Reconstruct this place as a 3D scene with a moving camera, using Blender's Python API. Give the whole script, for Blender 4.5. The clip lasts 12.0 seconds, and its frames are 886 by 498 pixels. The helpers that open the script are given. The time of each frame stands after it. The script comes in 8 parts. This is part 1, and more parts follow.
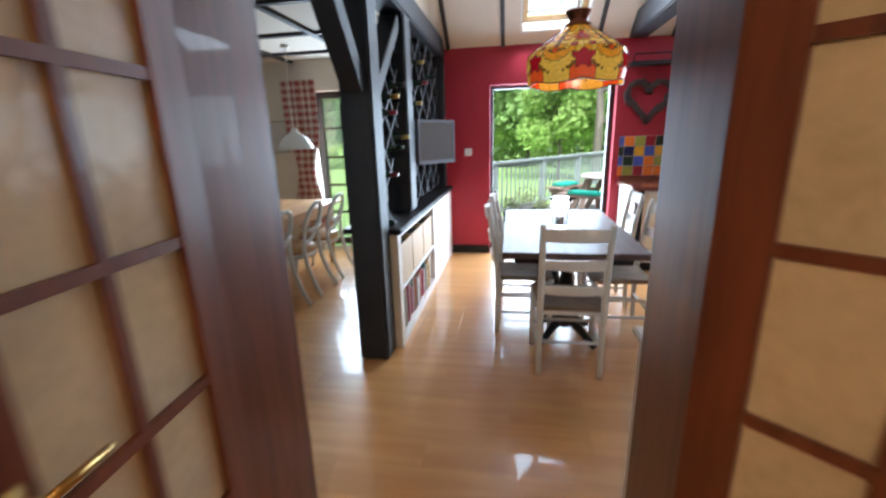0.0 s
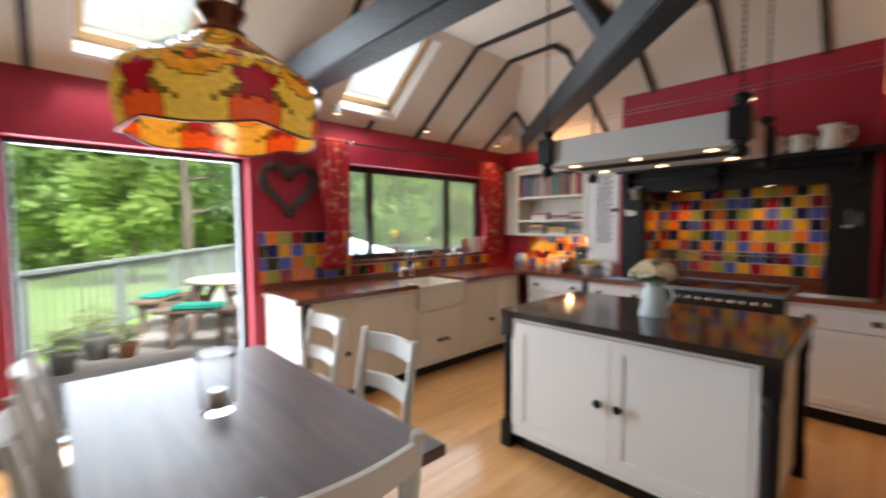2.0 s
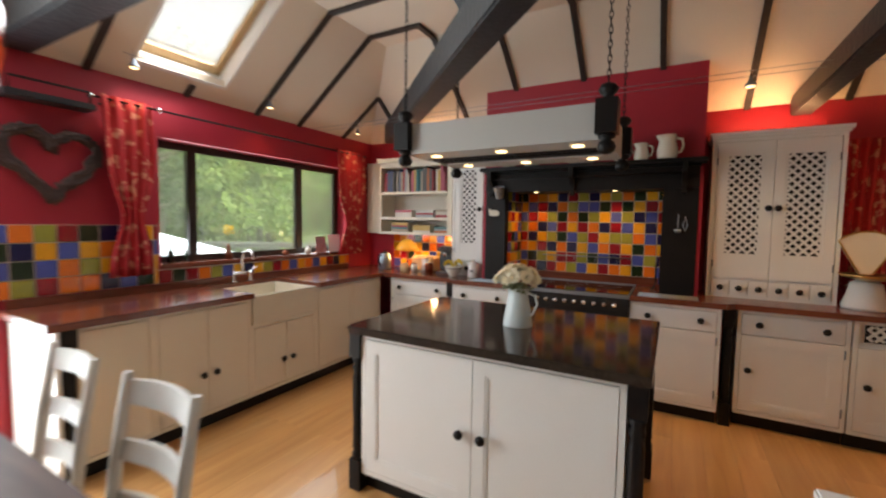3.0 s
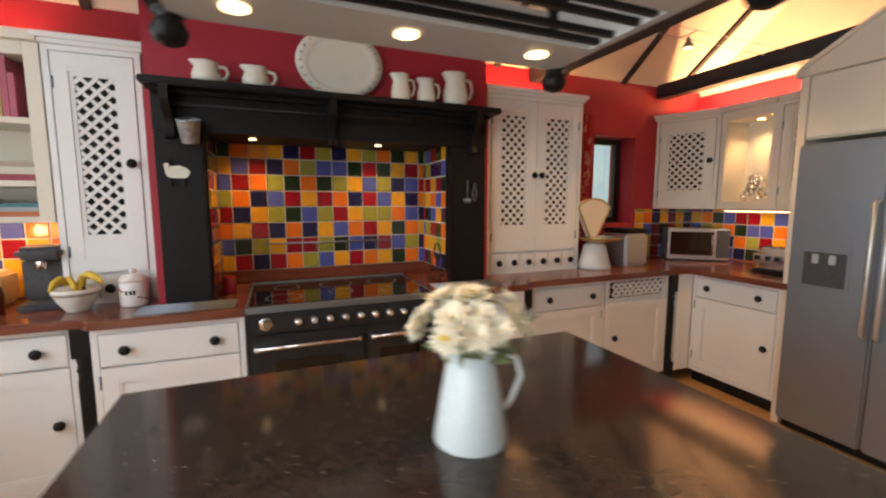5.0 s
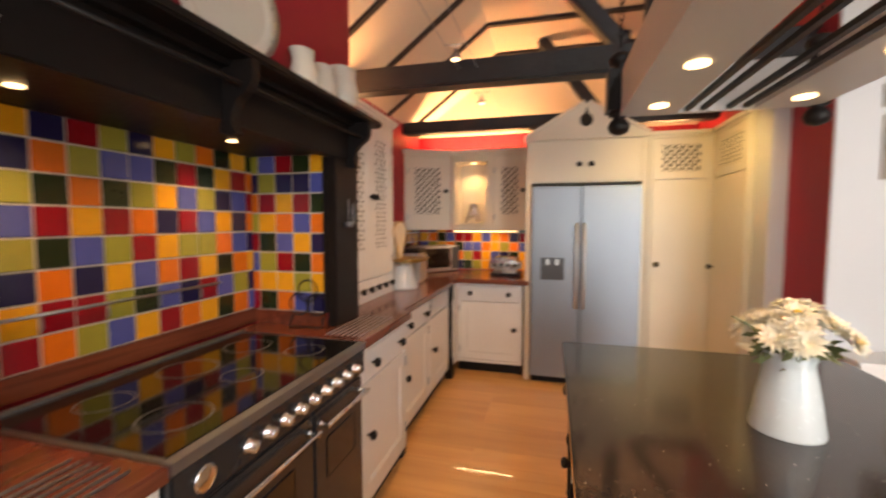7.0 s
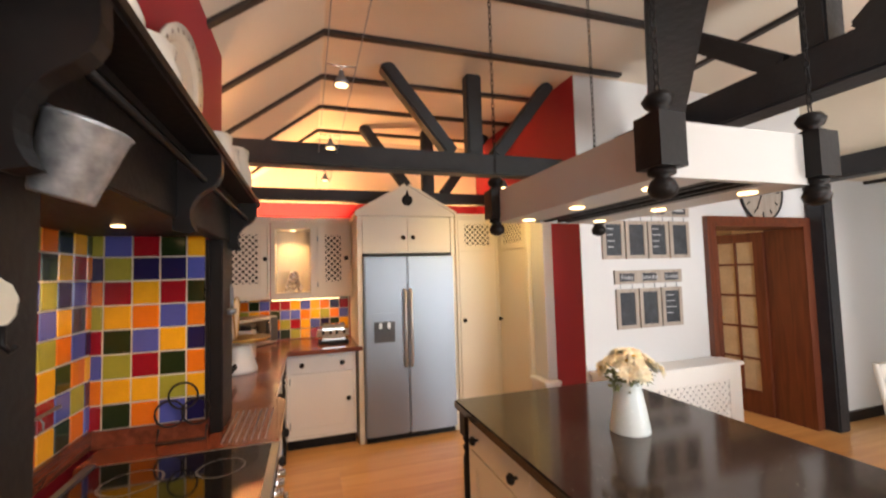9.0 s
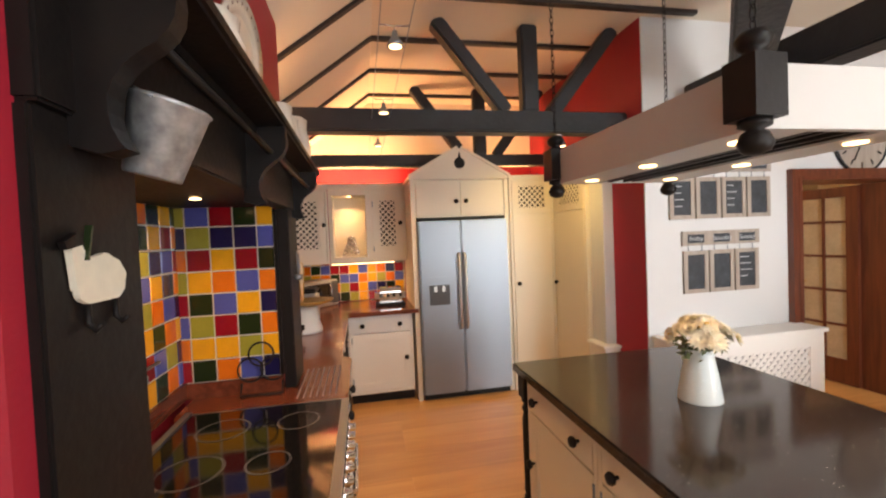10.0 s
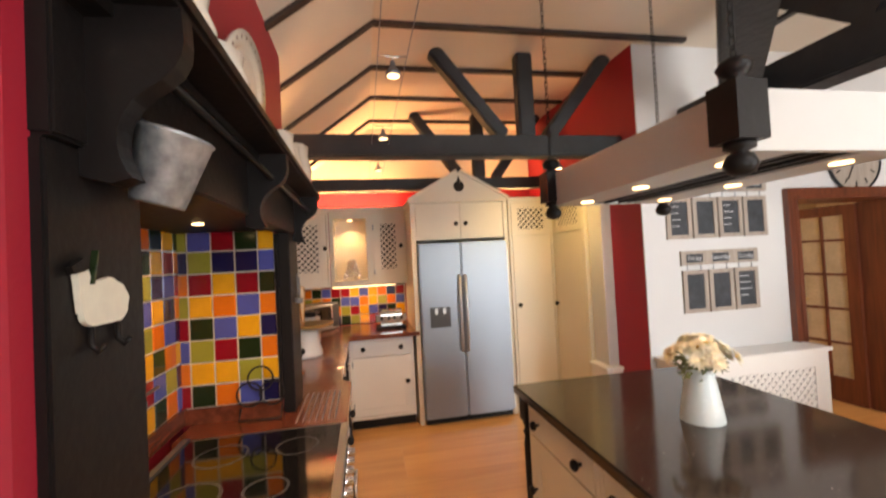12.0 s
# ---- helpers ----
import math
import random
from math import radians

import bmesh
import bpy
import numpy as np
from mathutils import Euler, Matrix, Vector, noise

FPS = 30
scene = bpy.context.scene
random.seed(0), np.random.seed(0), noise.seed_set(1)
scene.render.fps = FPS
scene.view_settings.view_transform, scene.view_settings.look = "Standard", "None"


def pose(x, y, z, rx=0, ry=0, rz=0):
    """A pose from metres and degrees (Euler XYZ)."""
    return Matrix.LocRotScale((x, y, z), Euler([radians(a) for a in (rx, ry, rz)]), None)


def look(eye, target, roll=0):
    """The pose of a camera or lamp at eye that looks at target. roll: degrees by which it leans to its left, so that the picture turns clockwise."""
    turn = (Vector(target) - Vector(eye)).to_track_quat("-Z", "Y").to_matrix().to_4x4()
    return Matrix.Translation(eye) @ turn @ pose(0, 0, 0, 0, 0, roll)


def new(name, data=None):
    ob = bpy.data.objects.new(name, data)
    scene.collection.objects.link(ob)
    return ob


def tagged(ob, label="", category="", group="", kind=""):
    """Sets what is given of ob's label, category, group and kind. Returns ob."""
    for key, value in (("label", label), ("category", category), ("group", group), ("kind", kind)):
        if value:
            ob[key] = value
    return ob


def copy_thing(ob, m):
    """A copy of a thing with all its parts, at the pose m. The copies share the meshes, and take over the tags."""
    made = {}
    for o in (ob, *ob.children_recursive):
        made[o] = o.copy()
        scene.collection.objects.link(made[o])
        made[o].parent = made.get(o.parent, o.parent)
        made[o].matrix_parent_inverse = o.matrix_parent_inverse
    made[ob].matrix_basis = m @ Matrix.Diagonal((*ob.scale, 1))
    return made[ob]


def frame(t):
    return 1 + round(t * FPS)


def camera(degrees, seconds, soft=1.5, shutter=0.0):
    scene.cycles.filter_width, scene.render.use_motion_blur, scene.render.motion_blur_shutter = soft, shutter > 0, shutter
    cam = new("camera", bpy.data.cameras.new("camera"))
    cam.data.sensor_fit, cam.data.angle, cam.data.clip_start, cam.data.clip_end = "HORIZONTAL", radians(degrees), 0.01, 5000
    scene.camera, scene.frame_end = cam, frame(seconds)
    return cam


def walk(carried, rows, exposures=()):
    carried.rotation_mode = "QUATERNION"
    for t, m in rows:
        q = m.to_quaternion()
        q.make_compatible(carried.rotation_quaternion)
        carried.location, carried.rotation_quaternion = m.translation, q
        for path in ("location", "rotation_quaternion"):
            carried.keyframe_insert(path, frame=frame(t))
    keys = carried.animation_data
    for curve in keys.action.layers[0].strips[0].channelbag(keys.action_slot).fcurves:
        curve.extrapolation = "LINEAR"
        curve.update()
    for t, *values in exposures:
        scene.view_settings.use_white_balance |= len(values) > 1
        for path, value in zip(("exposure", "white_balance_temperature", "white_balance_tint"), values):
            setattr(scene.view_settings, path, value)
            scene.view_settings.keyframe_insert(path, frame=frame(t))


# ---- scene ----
cam = camera(93.8, 12.0, soft=2.1, shutter=0.5)
PATH = [
    (0, (0.442, 0.515, 1.454), (0.12, 2.421, 0.938), -1.6),
    (0.5, (0.365, 1.045, 1.434), (0.29, 3.009, 1.062), -1.6),
    (1, (0.298, 1.487, 1.436), (0.58, 3.431, 1.058), -1.5),
    (1.5, (0.325, 1.844, 1.456), (0.939, 3.735, 1.244), -2.0),
    (2, (0.374, 2.096, 1.465), (1.749, 3.545, 1.352), -0.4),
    (2.5, (0.473, 2.213, 1.47), (2.171, 3.262, 1.335), 0.6),
    (3, (0.824, 2.295, 1.469), (2.571, 3.26, 1.344), 0.9),
    (3.5, (1.182, 2.48, 1.448), (3.12, 2.92, 1.218), 1.3),
    (3.7, (1.344, 2.528, 1.431), (3.327, 2.658, 1.203), 1.7),
    (5.3, (2.402, 3.665, 1.425), (4.228, 2.83, 1.19), 0.6),
    (5.5, (2.522, 3.832, 1.412), (4.317, 2.935, 1.169), 1.4),
    (6, (2.884, 4.108, 1.409), (4.537, 3.02, 1.118), 2.3),
    (6.5, (3.305, 4.226, 1.428), (4.57, 2.693, 1.2), 2.6),
    (7, (3.594, 4.252, 1.447), (4.101, 2.322, 1.32), 0.1),
    (7.2, (3.696, 4.245, 1.467), (3.986, 2.269, 1.368), -0.7),
    (8.8, (4.23, 4.431, 1.586), (3.687, 2.506, 1.532), 0.3),
    (9, (4.275, 4.473, 1.596), (3.657, 2.575, 1.709), -1.6),
    (9.5, (4.297, 4.476, 1.608), (3.84, 2.536, 1.782), -0.7),
    (10, (4.305, 4.446, 1.61), (3.924, 2.484, 1.55), -2.4),
    (10.5, (4.308, 4.447, 1.608), (3.962, 2.479, 1.522), -2.1),
    (11, (4.301, 4.46, 1.606), (3.964, 2.492, 1.483), -2.4),
    (11.5, (4.301, 4.458, 1.604), (3.963, 2.49, 1.478), -2.9),
    (12, (4.295, 4.47, 1.608), (3.917, 2.507, 1.656), -3.0),
]
EXPOSURES = [(0, 1.1, 5600, 10), (0.5, 1.2, 5850, 9), (1, 1.1, 6050, 10), (2, 0.95, 6250, 12), (3, 0.92, 6750, 12), (3.5, 1.18, 6250, 10), (5.5, 1.34, 6600, 13), (6.5, 1.46, 6850, 17), (7, 1.42, 7550, 20), (9, 1.5, 7350, 19), (12, 1.5, 7450, 19)]
walk(cam, [(t, look(eye, target, roll)) for t, eye, target, roll in PATH], EXPOSURES)

# ---------------- world, sun, exposure ----------------
world = bpy.data.worlds.new("sky")
scene.world = world
world.use_nodes = True
wn = world.node_tree
sky = wn.nodes.new("ShaderNodeTexSky")
sky.sky_type = "NISHITA"
sky.sun_disc = False
sky.sun_elevation, sky.sun_rotation = radians(42), radians(200)
sky.air_density, sky.dust_density, sky.ozone_density = 1.0, 9.0, 1.0
wn.nodes["Background"].inputs["Strength"].default_value = 0.15
# thin overcast: the blue is washed out of the sky
pale = wn.nodes.new("ShaderNodeHueSaturation")
pale.inputs["Saturation"].default_value, pale.inputs["Value"].default_value = 0.3, 0.95
wn.links.new(sky.outputs["Color"], pale.inputs["Color"])
wn.links.new(pale.outputs["Color"], wn.nodes["Background"].inputs["Color"])
scene.view_settings.exposure = 1.3


def lamp(name, kind, m, power, color, size=0.1, size_y=None, angle=None, blend=0.5):
    data = bpy.data.lights.new(name, kind)
    data.energy, data.color = power, color
    if kind == "AREA":
        data.size = size
        if size_y:
            data.shape, data.size_y = "RECTANGLE", size_y
    elif kind == "SUN":
        data.angle = size
    else:
        data.shadow_soft_size = size
    if kind == "SPOT":
        data.spot_size, data.spot_blend = radians(angle or 70), blend
    ob = new(name, data)
    ob.matrix_world = m
    return ob


DAY = (0.82, 0.93, 1.0)
WARM = (1.0, 0.62, 0.28)
lamp("sun", "SUN", look((0, 0, 10), (-0.25, 0.62, 9.2)), 4.4, (1.0, 0.96, 0.9), radians(14))
# daylight standing in the real openings
lamp("patio_daylight", "AREA", look((0.89, 5.98, 1.05), (0.89, 0, 0.75)), 52, DAY, 1.35, 1.95)
lamp("window_daylight", "AREA", look((3.6, 5.86, 1.6), (3.4, 0, 0.9)), 12, DAY, 1.9, 0.95)
lamp("skylight_daylight", "AREA", look((0.87, 5.25, 2.83), (1.1, 3.9, 1.0)), 13, DAY, 0.62, 0.8)
lamp("skylight_daylight", "AREA", look((2.69, 5.25, 2.83), (2.69, 3.9, 1.0)), 9, DAY, 0.55, 0.8)
lamp("dining_daylight", "AREA", look((-1.75, 5.84, 1.3), (-1.75, 0, 0.9)), 24, DAY, 0.7, 1.3)

# ---------------- materials ----------------


def material(name, color, rough=0.5, metal=0.0, vary=0.12, scale=6.0, fine=60.0, bump=0.05, bump_scale=None, second=None, mix_scale=None, spec=0.5, coat=0.0):
    """A surface with a coarse and a fine variation of tone, and fine relief."""
    m = bpy.data.materials.new(name)
    m.use_nodes = True
    nt = m.node_tree
    b = nt.nodes["Principled BSDF"]
    tc = nt.nodes.new("ShaderNodeTexCoord")
    geo = nt.nodes.new("ShaderNodeNewGeometry")

    def noise_at(s, detail=4.0):
        n = nt.nodes.new("ShaderNodeTexNoise")
        n.inputs["Scale"].default_value, n.inputs["Detail"].default_value = s, detail
        nt.links.new(geo.outputs["Position"], n.inputs["Vector"])
        return n

    a, f = noise_at(scale), noise_at(fine)
    ramp = nt.nodes.new("ShaderNodeMapRange")
    ramp.inputs["To Min"].default_value, ramp.inputs["To Max"].default_value = 1 - vary, 1 + vary * 0.7
    nt.links.new(a.outputs["Fac"], ramp.inputs["Value"])
    ramp2 = nt.nodes.new("ShaderNodeMapRange")
    ramp2.inputs["To Min"].default_value, ramp2.inputs["To Max"].default_value = 1 - vary * 0.5, 1 + vary * 0.5
    nt.links.new(f.outputs["Fac"], ramp2.inputs["Value"])
    mul = nt.nodes.new("ShaderNodeMath")
    mul.operation = "MULTIPLY"
    nt.links.new(ramp.outputs[0], mul.inputs[0])
    nt.links.new(ramp2.outputs[0], mul.inputs[1])
    base = nt.nodes.new("ShaderNodeMixRGB")
    base.inputs["Color1"].default_value = (*color, 1)
    base.inputs["Color2"].default_value = (*(second or color), 1)
    if second:
        s = noise_at(mix_scale or scale, 2.0)
        nt.links.new(s.outputs["Fac"], base.inputs["Fac"])
    else:
        base.inputs["Fac"].default_value = 0
    tint = nt.nodes.new("ShaderNodeVectorMath")
    tint.operation = "SCALE"
    nt.links.new(base.outputs[0], tint.inputs[0])
    nt.links.new(mul.outputs[0], tint.inputs["Scale"])
    nt.links.new(tint.outputs[0], b.inputs["Base Color"])
    rr = nt.nodes.new("ShaderNodeMapRange")
    rr.inputs["To Min"].default_value, rr.inputs["To Max"].default_value = max(0.02, rough - 0.08), min(1, rough + 0.08)
    nt.links.new(f.outputs["Fac"], rr.inputs["Value"])
    nt.links.new(rr.outputs[0], b.inputs["Roughness"])
    b.inputs["Metallic"].default_value = metal
    b.inputs["Specular IOR Level"].default_value = spec
    b.inputs["Coat Weight"].default_value = coat
    if bump:
        bn = nt.nodes.new("ShaderNodeBump")
        bn.inputs["Strength"].default_value, bn.inputs["Distance"].default_value = bump, 0.01
        src = noise_at(bump_scale, 6.0) if bump_scale else f
        nt.links.new(src.outputs["Fac"], bn.inputs["Height"])
        nt.links.new(bn.outputs[0], b.inputs["Normal"])
    return m


def wood(name, light, dark, rough=0.35, axis="X", scale=5.0, vary_pieces=0.0, coat=0.0, bump=0.05):
    """Wood with grain drawn out along one axis."""
    m = bpy.data.materials.new(name)
    m.use_nodes = True
    nt = m.node_tree
    b = nt.nodes["Principled BSDF"]
    geo = nt.nodes.new("ShaderNodeNewGeometry")
    mp = nt.nodes.new("ShaderNodeMapping")
    s = [scale * 3.5] * 3
    s["XYZ".index(axis)] = scale * 0.3
    mp.inputs["Scale"].default_value = s
    nt.links.new(geo.outputs["Position"], mp.inputs["Vector"])
    info = nt.nodes.new("ShaderNodeObjectInfo")
    off = nt.nodes.new("ShaderNodeVectorMath")
    off.operation = "MULTIPLY_ADD"
    nt.links.new(info.outputs["Random"], off.inputs[0])
    off.inputs[1].default_value = (37, 23, 11)
    nt.links.new(mp.outputs[0], off.inputs[2])
    n = nt.nodes.new("ShaderNodeTexNoise")
    n.inputs["Scale"].default_value, n.inputs["Detail"].default_value, n.inputs["Distortion"].default_value = 1.0, 7.0, 0.7
    nt.links.new(off.outputs[0], n.inputs["Vector"])
    cr = nt.nodes.new("ShaderNodeValToRGB")
    cr.color_ramp.elements[0].position, cr.color_ramp.elements[1].position = 0.3, 0.72
    cr.color_ramp.elements[0].color, cr.color_ramp.elements[1].color = (*dark, 1), (*light, 1)
    nt.links.new(n.outputs["Fac"], cr.inputs["Fac"])
    hv = nt.nodes.new("ShaderNodeHueSaturation")
    mr = nt.nodes.new("ShaderNodeMapRange")
    mr.inputs["To Min"].default_value, mr.inputs["To Max"].default_value = 1 - vary_pieces, 1 + vary_pieces
    nt.links.new(info.outputs["Random"], mr.inputs["Value"])
    nt.links.new(mr.outputs[0], hv.inputs["Value"])
    nt.links.new(cr.outputs[0], hv.inputs["Color"])
    nt.links.new(hv.outputs[0], b.inputs["Base Color"])
    b.inputs["Roughness"].default_value = rough
    b.inputs["Coat Weight"].default_value = coat
    bn = nt.nodes.new("ShaderNodeBump")
    bn.inputs["Strength"].default_value, bn.inputs["Distance"].default_value = bump, 0.01
    nt.links.new(n.outputs["Fac"], bn.inputs["Height"])
    nt.links.new(bn.outputs[0], b.inputs["Normal"])
    return m


def glow(name, color, strength):
    m = bpy.data.materials.new(name)
    m.use_nodes = True
    b = m.node_tree.nodes["Principled BSDF"]
    b.inputs["Base Color"].default_value = (*color, 1)
    b.inputs["Emission Color"].default_value = (*color, 1)
    b.inputs["Emission Strength"].default_value = strength
    return m


def glass(name, tint=(1, 1, 1), rough=0.0, ior=1.45):
    m = bpy.data.materials.new(name)
    m.use_nodes = True
    b = m.node_tree.nodes["Principled BSDF"]
    b.inputs["Base Color"].default_value = (*tint, 1)
    b.inputs["Roughness"].default_value = rough
    b.inputs["IOR"].default_value = ior
    b.inputs["Transmission Weight"].default_value = 1.0
    return m


RED = material("crimson_wall_paint", (0.36, 0.012, 0.03), 0.55, vary=0.1, scale=2.0, fine=120, bump=0.08)
CREAMWALL = material("cream_plaster", (0.72, 0.64, 0.52), 0.75, vary=0.07, scale=1.5, fine=90, bump=0.1)
WHITEWALL = material("white_plaster", (0.62, 0.625, 0.63), 0.75, vary=0.06, scale=1.5, fine=90, bump=0.1)
CEIL = material("ceiling_plaster", (0.76, 0.68, 0.57), 0.8, vary=0.06, scale=1.3, fine=70, bump=0.1)
BEAM = material("black_stained_timber", (0.010, 0.0105, 0.0125), 0.5, vary=0.5, scale=7, fine=70, bump=0.5, bump_scale=25, second=(0.020, 0.022, 0.027), mix_scale=5)
STRIP = material("dark_brown_batten", (0.025, 0.018, 0.016), 0.55, vary=0.3, bump=0.2)
CREAM = material("cream_cabinet_paint", (0.72, 0.65, 0.53), 0.42, vary=0.05, scale=3, fine=140, bump=0.04)
PALE = material("white_cabinet_paint", (0.80, 0.79, 0.765), 0.42, vary=0.05, scale=3, fine=140, bump=0.04)
BLACK = material("black_paint", (0.010, 0.0078, 0.0074), 0.45, vary=0.3, scale=9, bump=0.08, spec=0.22)
# near-black colour that stands for shade behind lattices and in openings
PAINTEDSHADE = material("painted_inside_shade", (0.014, 0.012, 0.010), 0.9, vary=0.2, bump=0)
TIMBERTOP = wood("iroko_worktop", (0.21, 0.058, 0.030), (0.085, 0.021, 0.012), 0.24, "Y", 7, coat=0.3)
TIMBERTOPX = wood("iroko_worktop_run", (0.21, 0.058, 0.030), (0.085, 0.021, 0.012), 0.24, "X", 7, coat=0.3)
TABLETOP = wood("dark_oak_tabletop", (0.125, 0.065, 0.052), (0.052, 0.026, 0.023), 0.5, "Y", 5, coat=0.05)
GRANITE = material("black_granite", (0.020, 0.014, 0.012), 0.11, vary=0.5, scale=40, fine=260, bump=0.0, second=(0.055, 0.041, 0.033), mix_scale=90, spec=0.5)
DOORWOOD = wood("mahogany_door", (0.17, 0.045, 0.018), (0.085, 0.018, 0.008), 0.38, "Z", 6, coat=0.2)
FLOORWOOD = wood("oak_floor_board", (0.66, 0.36, 0.135), (0.54, 0.265, 0.09), 0.30, "X", 4, vary_pieces=0.07, coat=0.4, bump=0.03)
PINE = wood("pine_tabletop", (0.62, 0.38, 0.19), (0.45, 0.24, 0.10), 0.4, "Y", 4)
PINEBOX = wood("pale_pine", (0.66, 0.48, 0.27), (0.54, 0.36, 0.18), 0.5, "Z", 5)
CHAIRPAINT = material("off_white_chair_paint", (0.68, 0.66, 0.61), 0.45, vary=0.1, scale=8, fine=120, bump=0.08)
RUSH = wood("woven_rush", (0.28, 0.19, 0.11), (0.15, 0.09, 0.05), 0.8, "X", 22, bump=0.6)
STEEL = material("brushed_steel", (0.29, 0.33, 0.38), 0.46, metal=1.0, vary=0.05, scale=2, fine=200, bump=0.01)
DARKSTEEL = material("dark_grey_plastic", (0.06, 0.065, 0.075), 0.3, vary=0.1, bump=0.02)
CHROME = material("polished_chrome", (0.75, 0.75, 0.76), 0.12, metal=1.0, vary=0.03, bump=0)
ZINC = material("galvanised_zinc", (0.62, 0.64, 0.66), 0.42, metal=0.6, vary=0.3, scale=70, fine=160, bump=0.05, second=(0.13, 0.14, 0.15), mix_scale=42)
HOB = material("black_ceramic_glass", (0.006, 0.006, 0.007), 0.05, vary=0.1, bump=0, spec=0.7)
ENAMEL = material("black_enamel", (0.024, 0.024, 0.026), 0.2, vary=0.2, bump=0.02)
CERAMIC = material("white_glazed_ceramic", (0.74, 0.70, 0.62), 0.15, vary=0.04, scale=12, bump=0.01)
GLASS = glass("veiled_glass")
# outdoor haze is painted into the window glass as a pale translucent veil
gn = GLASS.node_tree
haze_veil = gn.nodes.new("ShaderNodeBsdfTranslucent")
haze_veil.inputs["Color"].default_value = (0.92, 0.97, 0.94, 1)
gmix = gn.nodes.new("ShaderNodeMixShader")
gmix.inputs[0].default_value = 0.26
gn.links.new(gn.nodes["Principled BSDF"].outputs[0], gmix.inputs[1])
gn.links.new(haze_veil.outputs[0], gmix.inputs[2])
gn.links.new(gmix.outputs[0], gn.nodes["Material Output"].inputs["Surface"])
CLEARPANE = glass("clean_window_glass")
FROST = material("rippled_door_glass", (0.55, 0.43, 0.27), 0.2, vary=0.25, scale=7, fine=40, bump=0.3, bump_scale=18)
BROWNFRAME = material("dark_brown_window_frame", (0.022, 0.014, 0.011), 0.4, vary=0.25, bump=0.05)
GROUT = material("pale_tile_grout", (0.62, 0.57, 0.48), 0.85, vary=0.1, bump=0.1)
SPOTGLOW = glow("lit_halogen", (1.0, 0.70, 0.34), 2.2)
TILE_COLOURS = {"yellow": (0.75, 0.36, 0.02), "orange": (0.72, 0.17, 0.015), "red": (0.27, 0.008, 0.016), "maroon": (0.14, 0.012, 0.018), "blue": (0.075, 0.095, 0.36), "navy": (0.014, 0.012, 0.06), "green": (0.014, 0.026, 0.009), "lime": (0.31, 0.30, 0.045)}
TILE = {k: material("glazed_tile_" + k, c, 0.14, vary=0.14, scale=18, fine=80, bump=0.06, bump_scale=9) for k, c in TILE_COLOURS.items()}

# ---------------- mesh helpers ----------------


def box(bm, x0, x1, y0, y1, z0, z1):
    v = [bm.verts.new((x, y, z)) for z in (z0, z1) for x, y in ((x0, y0), (x1, y0), (x1, y1), (x0, y1))]
    for f in ((3, 2, 1, 0), (4, 5, 6, 7), (0, 1, 5, 4), (1, 2, 6, 5), (2, 3, 7, 6), (3, 0, 4, 7)):
        bm.faces.new([v[i] for i in f])
    return v


def bevelled(x0, x1, y0, y1, z0, z1, r=0.004, segments=2):
    bm = bmesh.new()
    box(bm, x0, x1, y0, y1, z0, z1)
    bmesh.ops.bevel(bm, geom=bm.edges[:], offset=r, segments=segments, affect="EDGES")
    return bm


def boxes(*dims):
    bm = bmesh.new()
    for d in dims:
        box(bm, *d)
    return bm


def ring_frame(x0, x1, z0, z1, s, y0, y1):
    """A rectangular frame of one piece, s wide."""
    bm = bmesh.new()
    loops = [[bm.verts.new((x, y, z)) for x, z in ((x0 + i, z0 + i), (x1 - i, z0 + i), (x1 - i, z1 - i), (x0 + i, z1 - i))] for y, i in ((y0, 0), (y0, s), (y1, s), (y1, 0))]
    for a, b in zip(loops, loops[1:] + loops[:1]):
        for k in range(4):
            j = (k + 1) % 4
            bm.faces.new((a[k], a[j], b[j], b[k]))
    return bm


def lathe(profile, centre=(0, 0, 0), segments=24, axis="Z", bm=None):
    """A turned shape from (radius, height) pairs."""
    bm = bm or bmesh.new()
    rings = []
    for r, h in profile:
        ring = []
        for i in range(segments):
            a = 2 * math.pi * i / segments
            p = {"Z": (r * math.cos(a), r * math.sin(a), h), "X": (h, r * math.cos(a), r * math.sin(a)), "Y": (r * math.sin(a), h, r * math.cos(a))}[axis]
            ring.append(bm.verts.new(Vector(p) + Vector(centre)))
        rings.append(ring)
    for a, b in zip(rings, rings[1:]):
        for i in range(segments):
            j = (i + 1) % segments
            f = bm.faces.new((a[i], a[j], b[j], b[i]))
            f.smooth = True
    for ring, flip in ((rings[0], True), (rings[-1], False)):
        bm.faces.new(list(reversed(ring)) if flip else ring)
    return bm


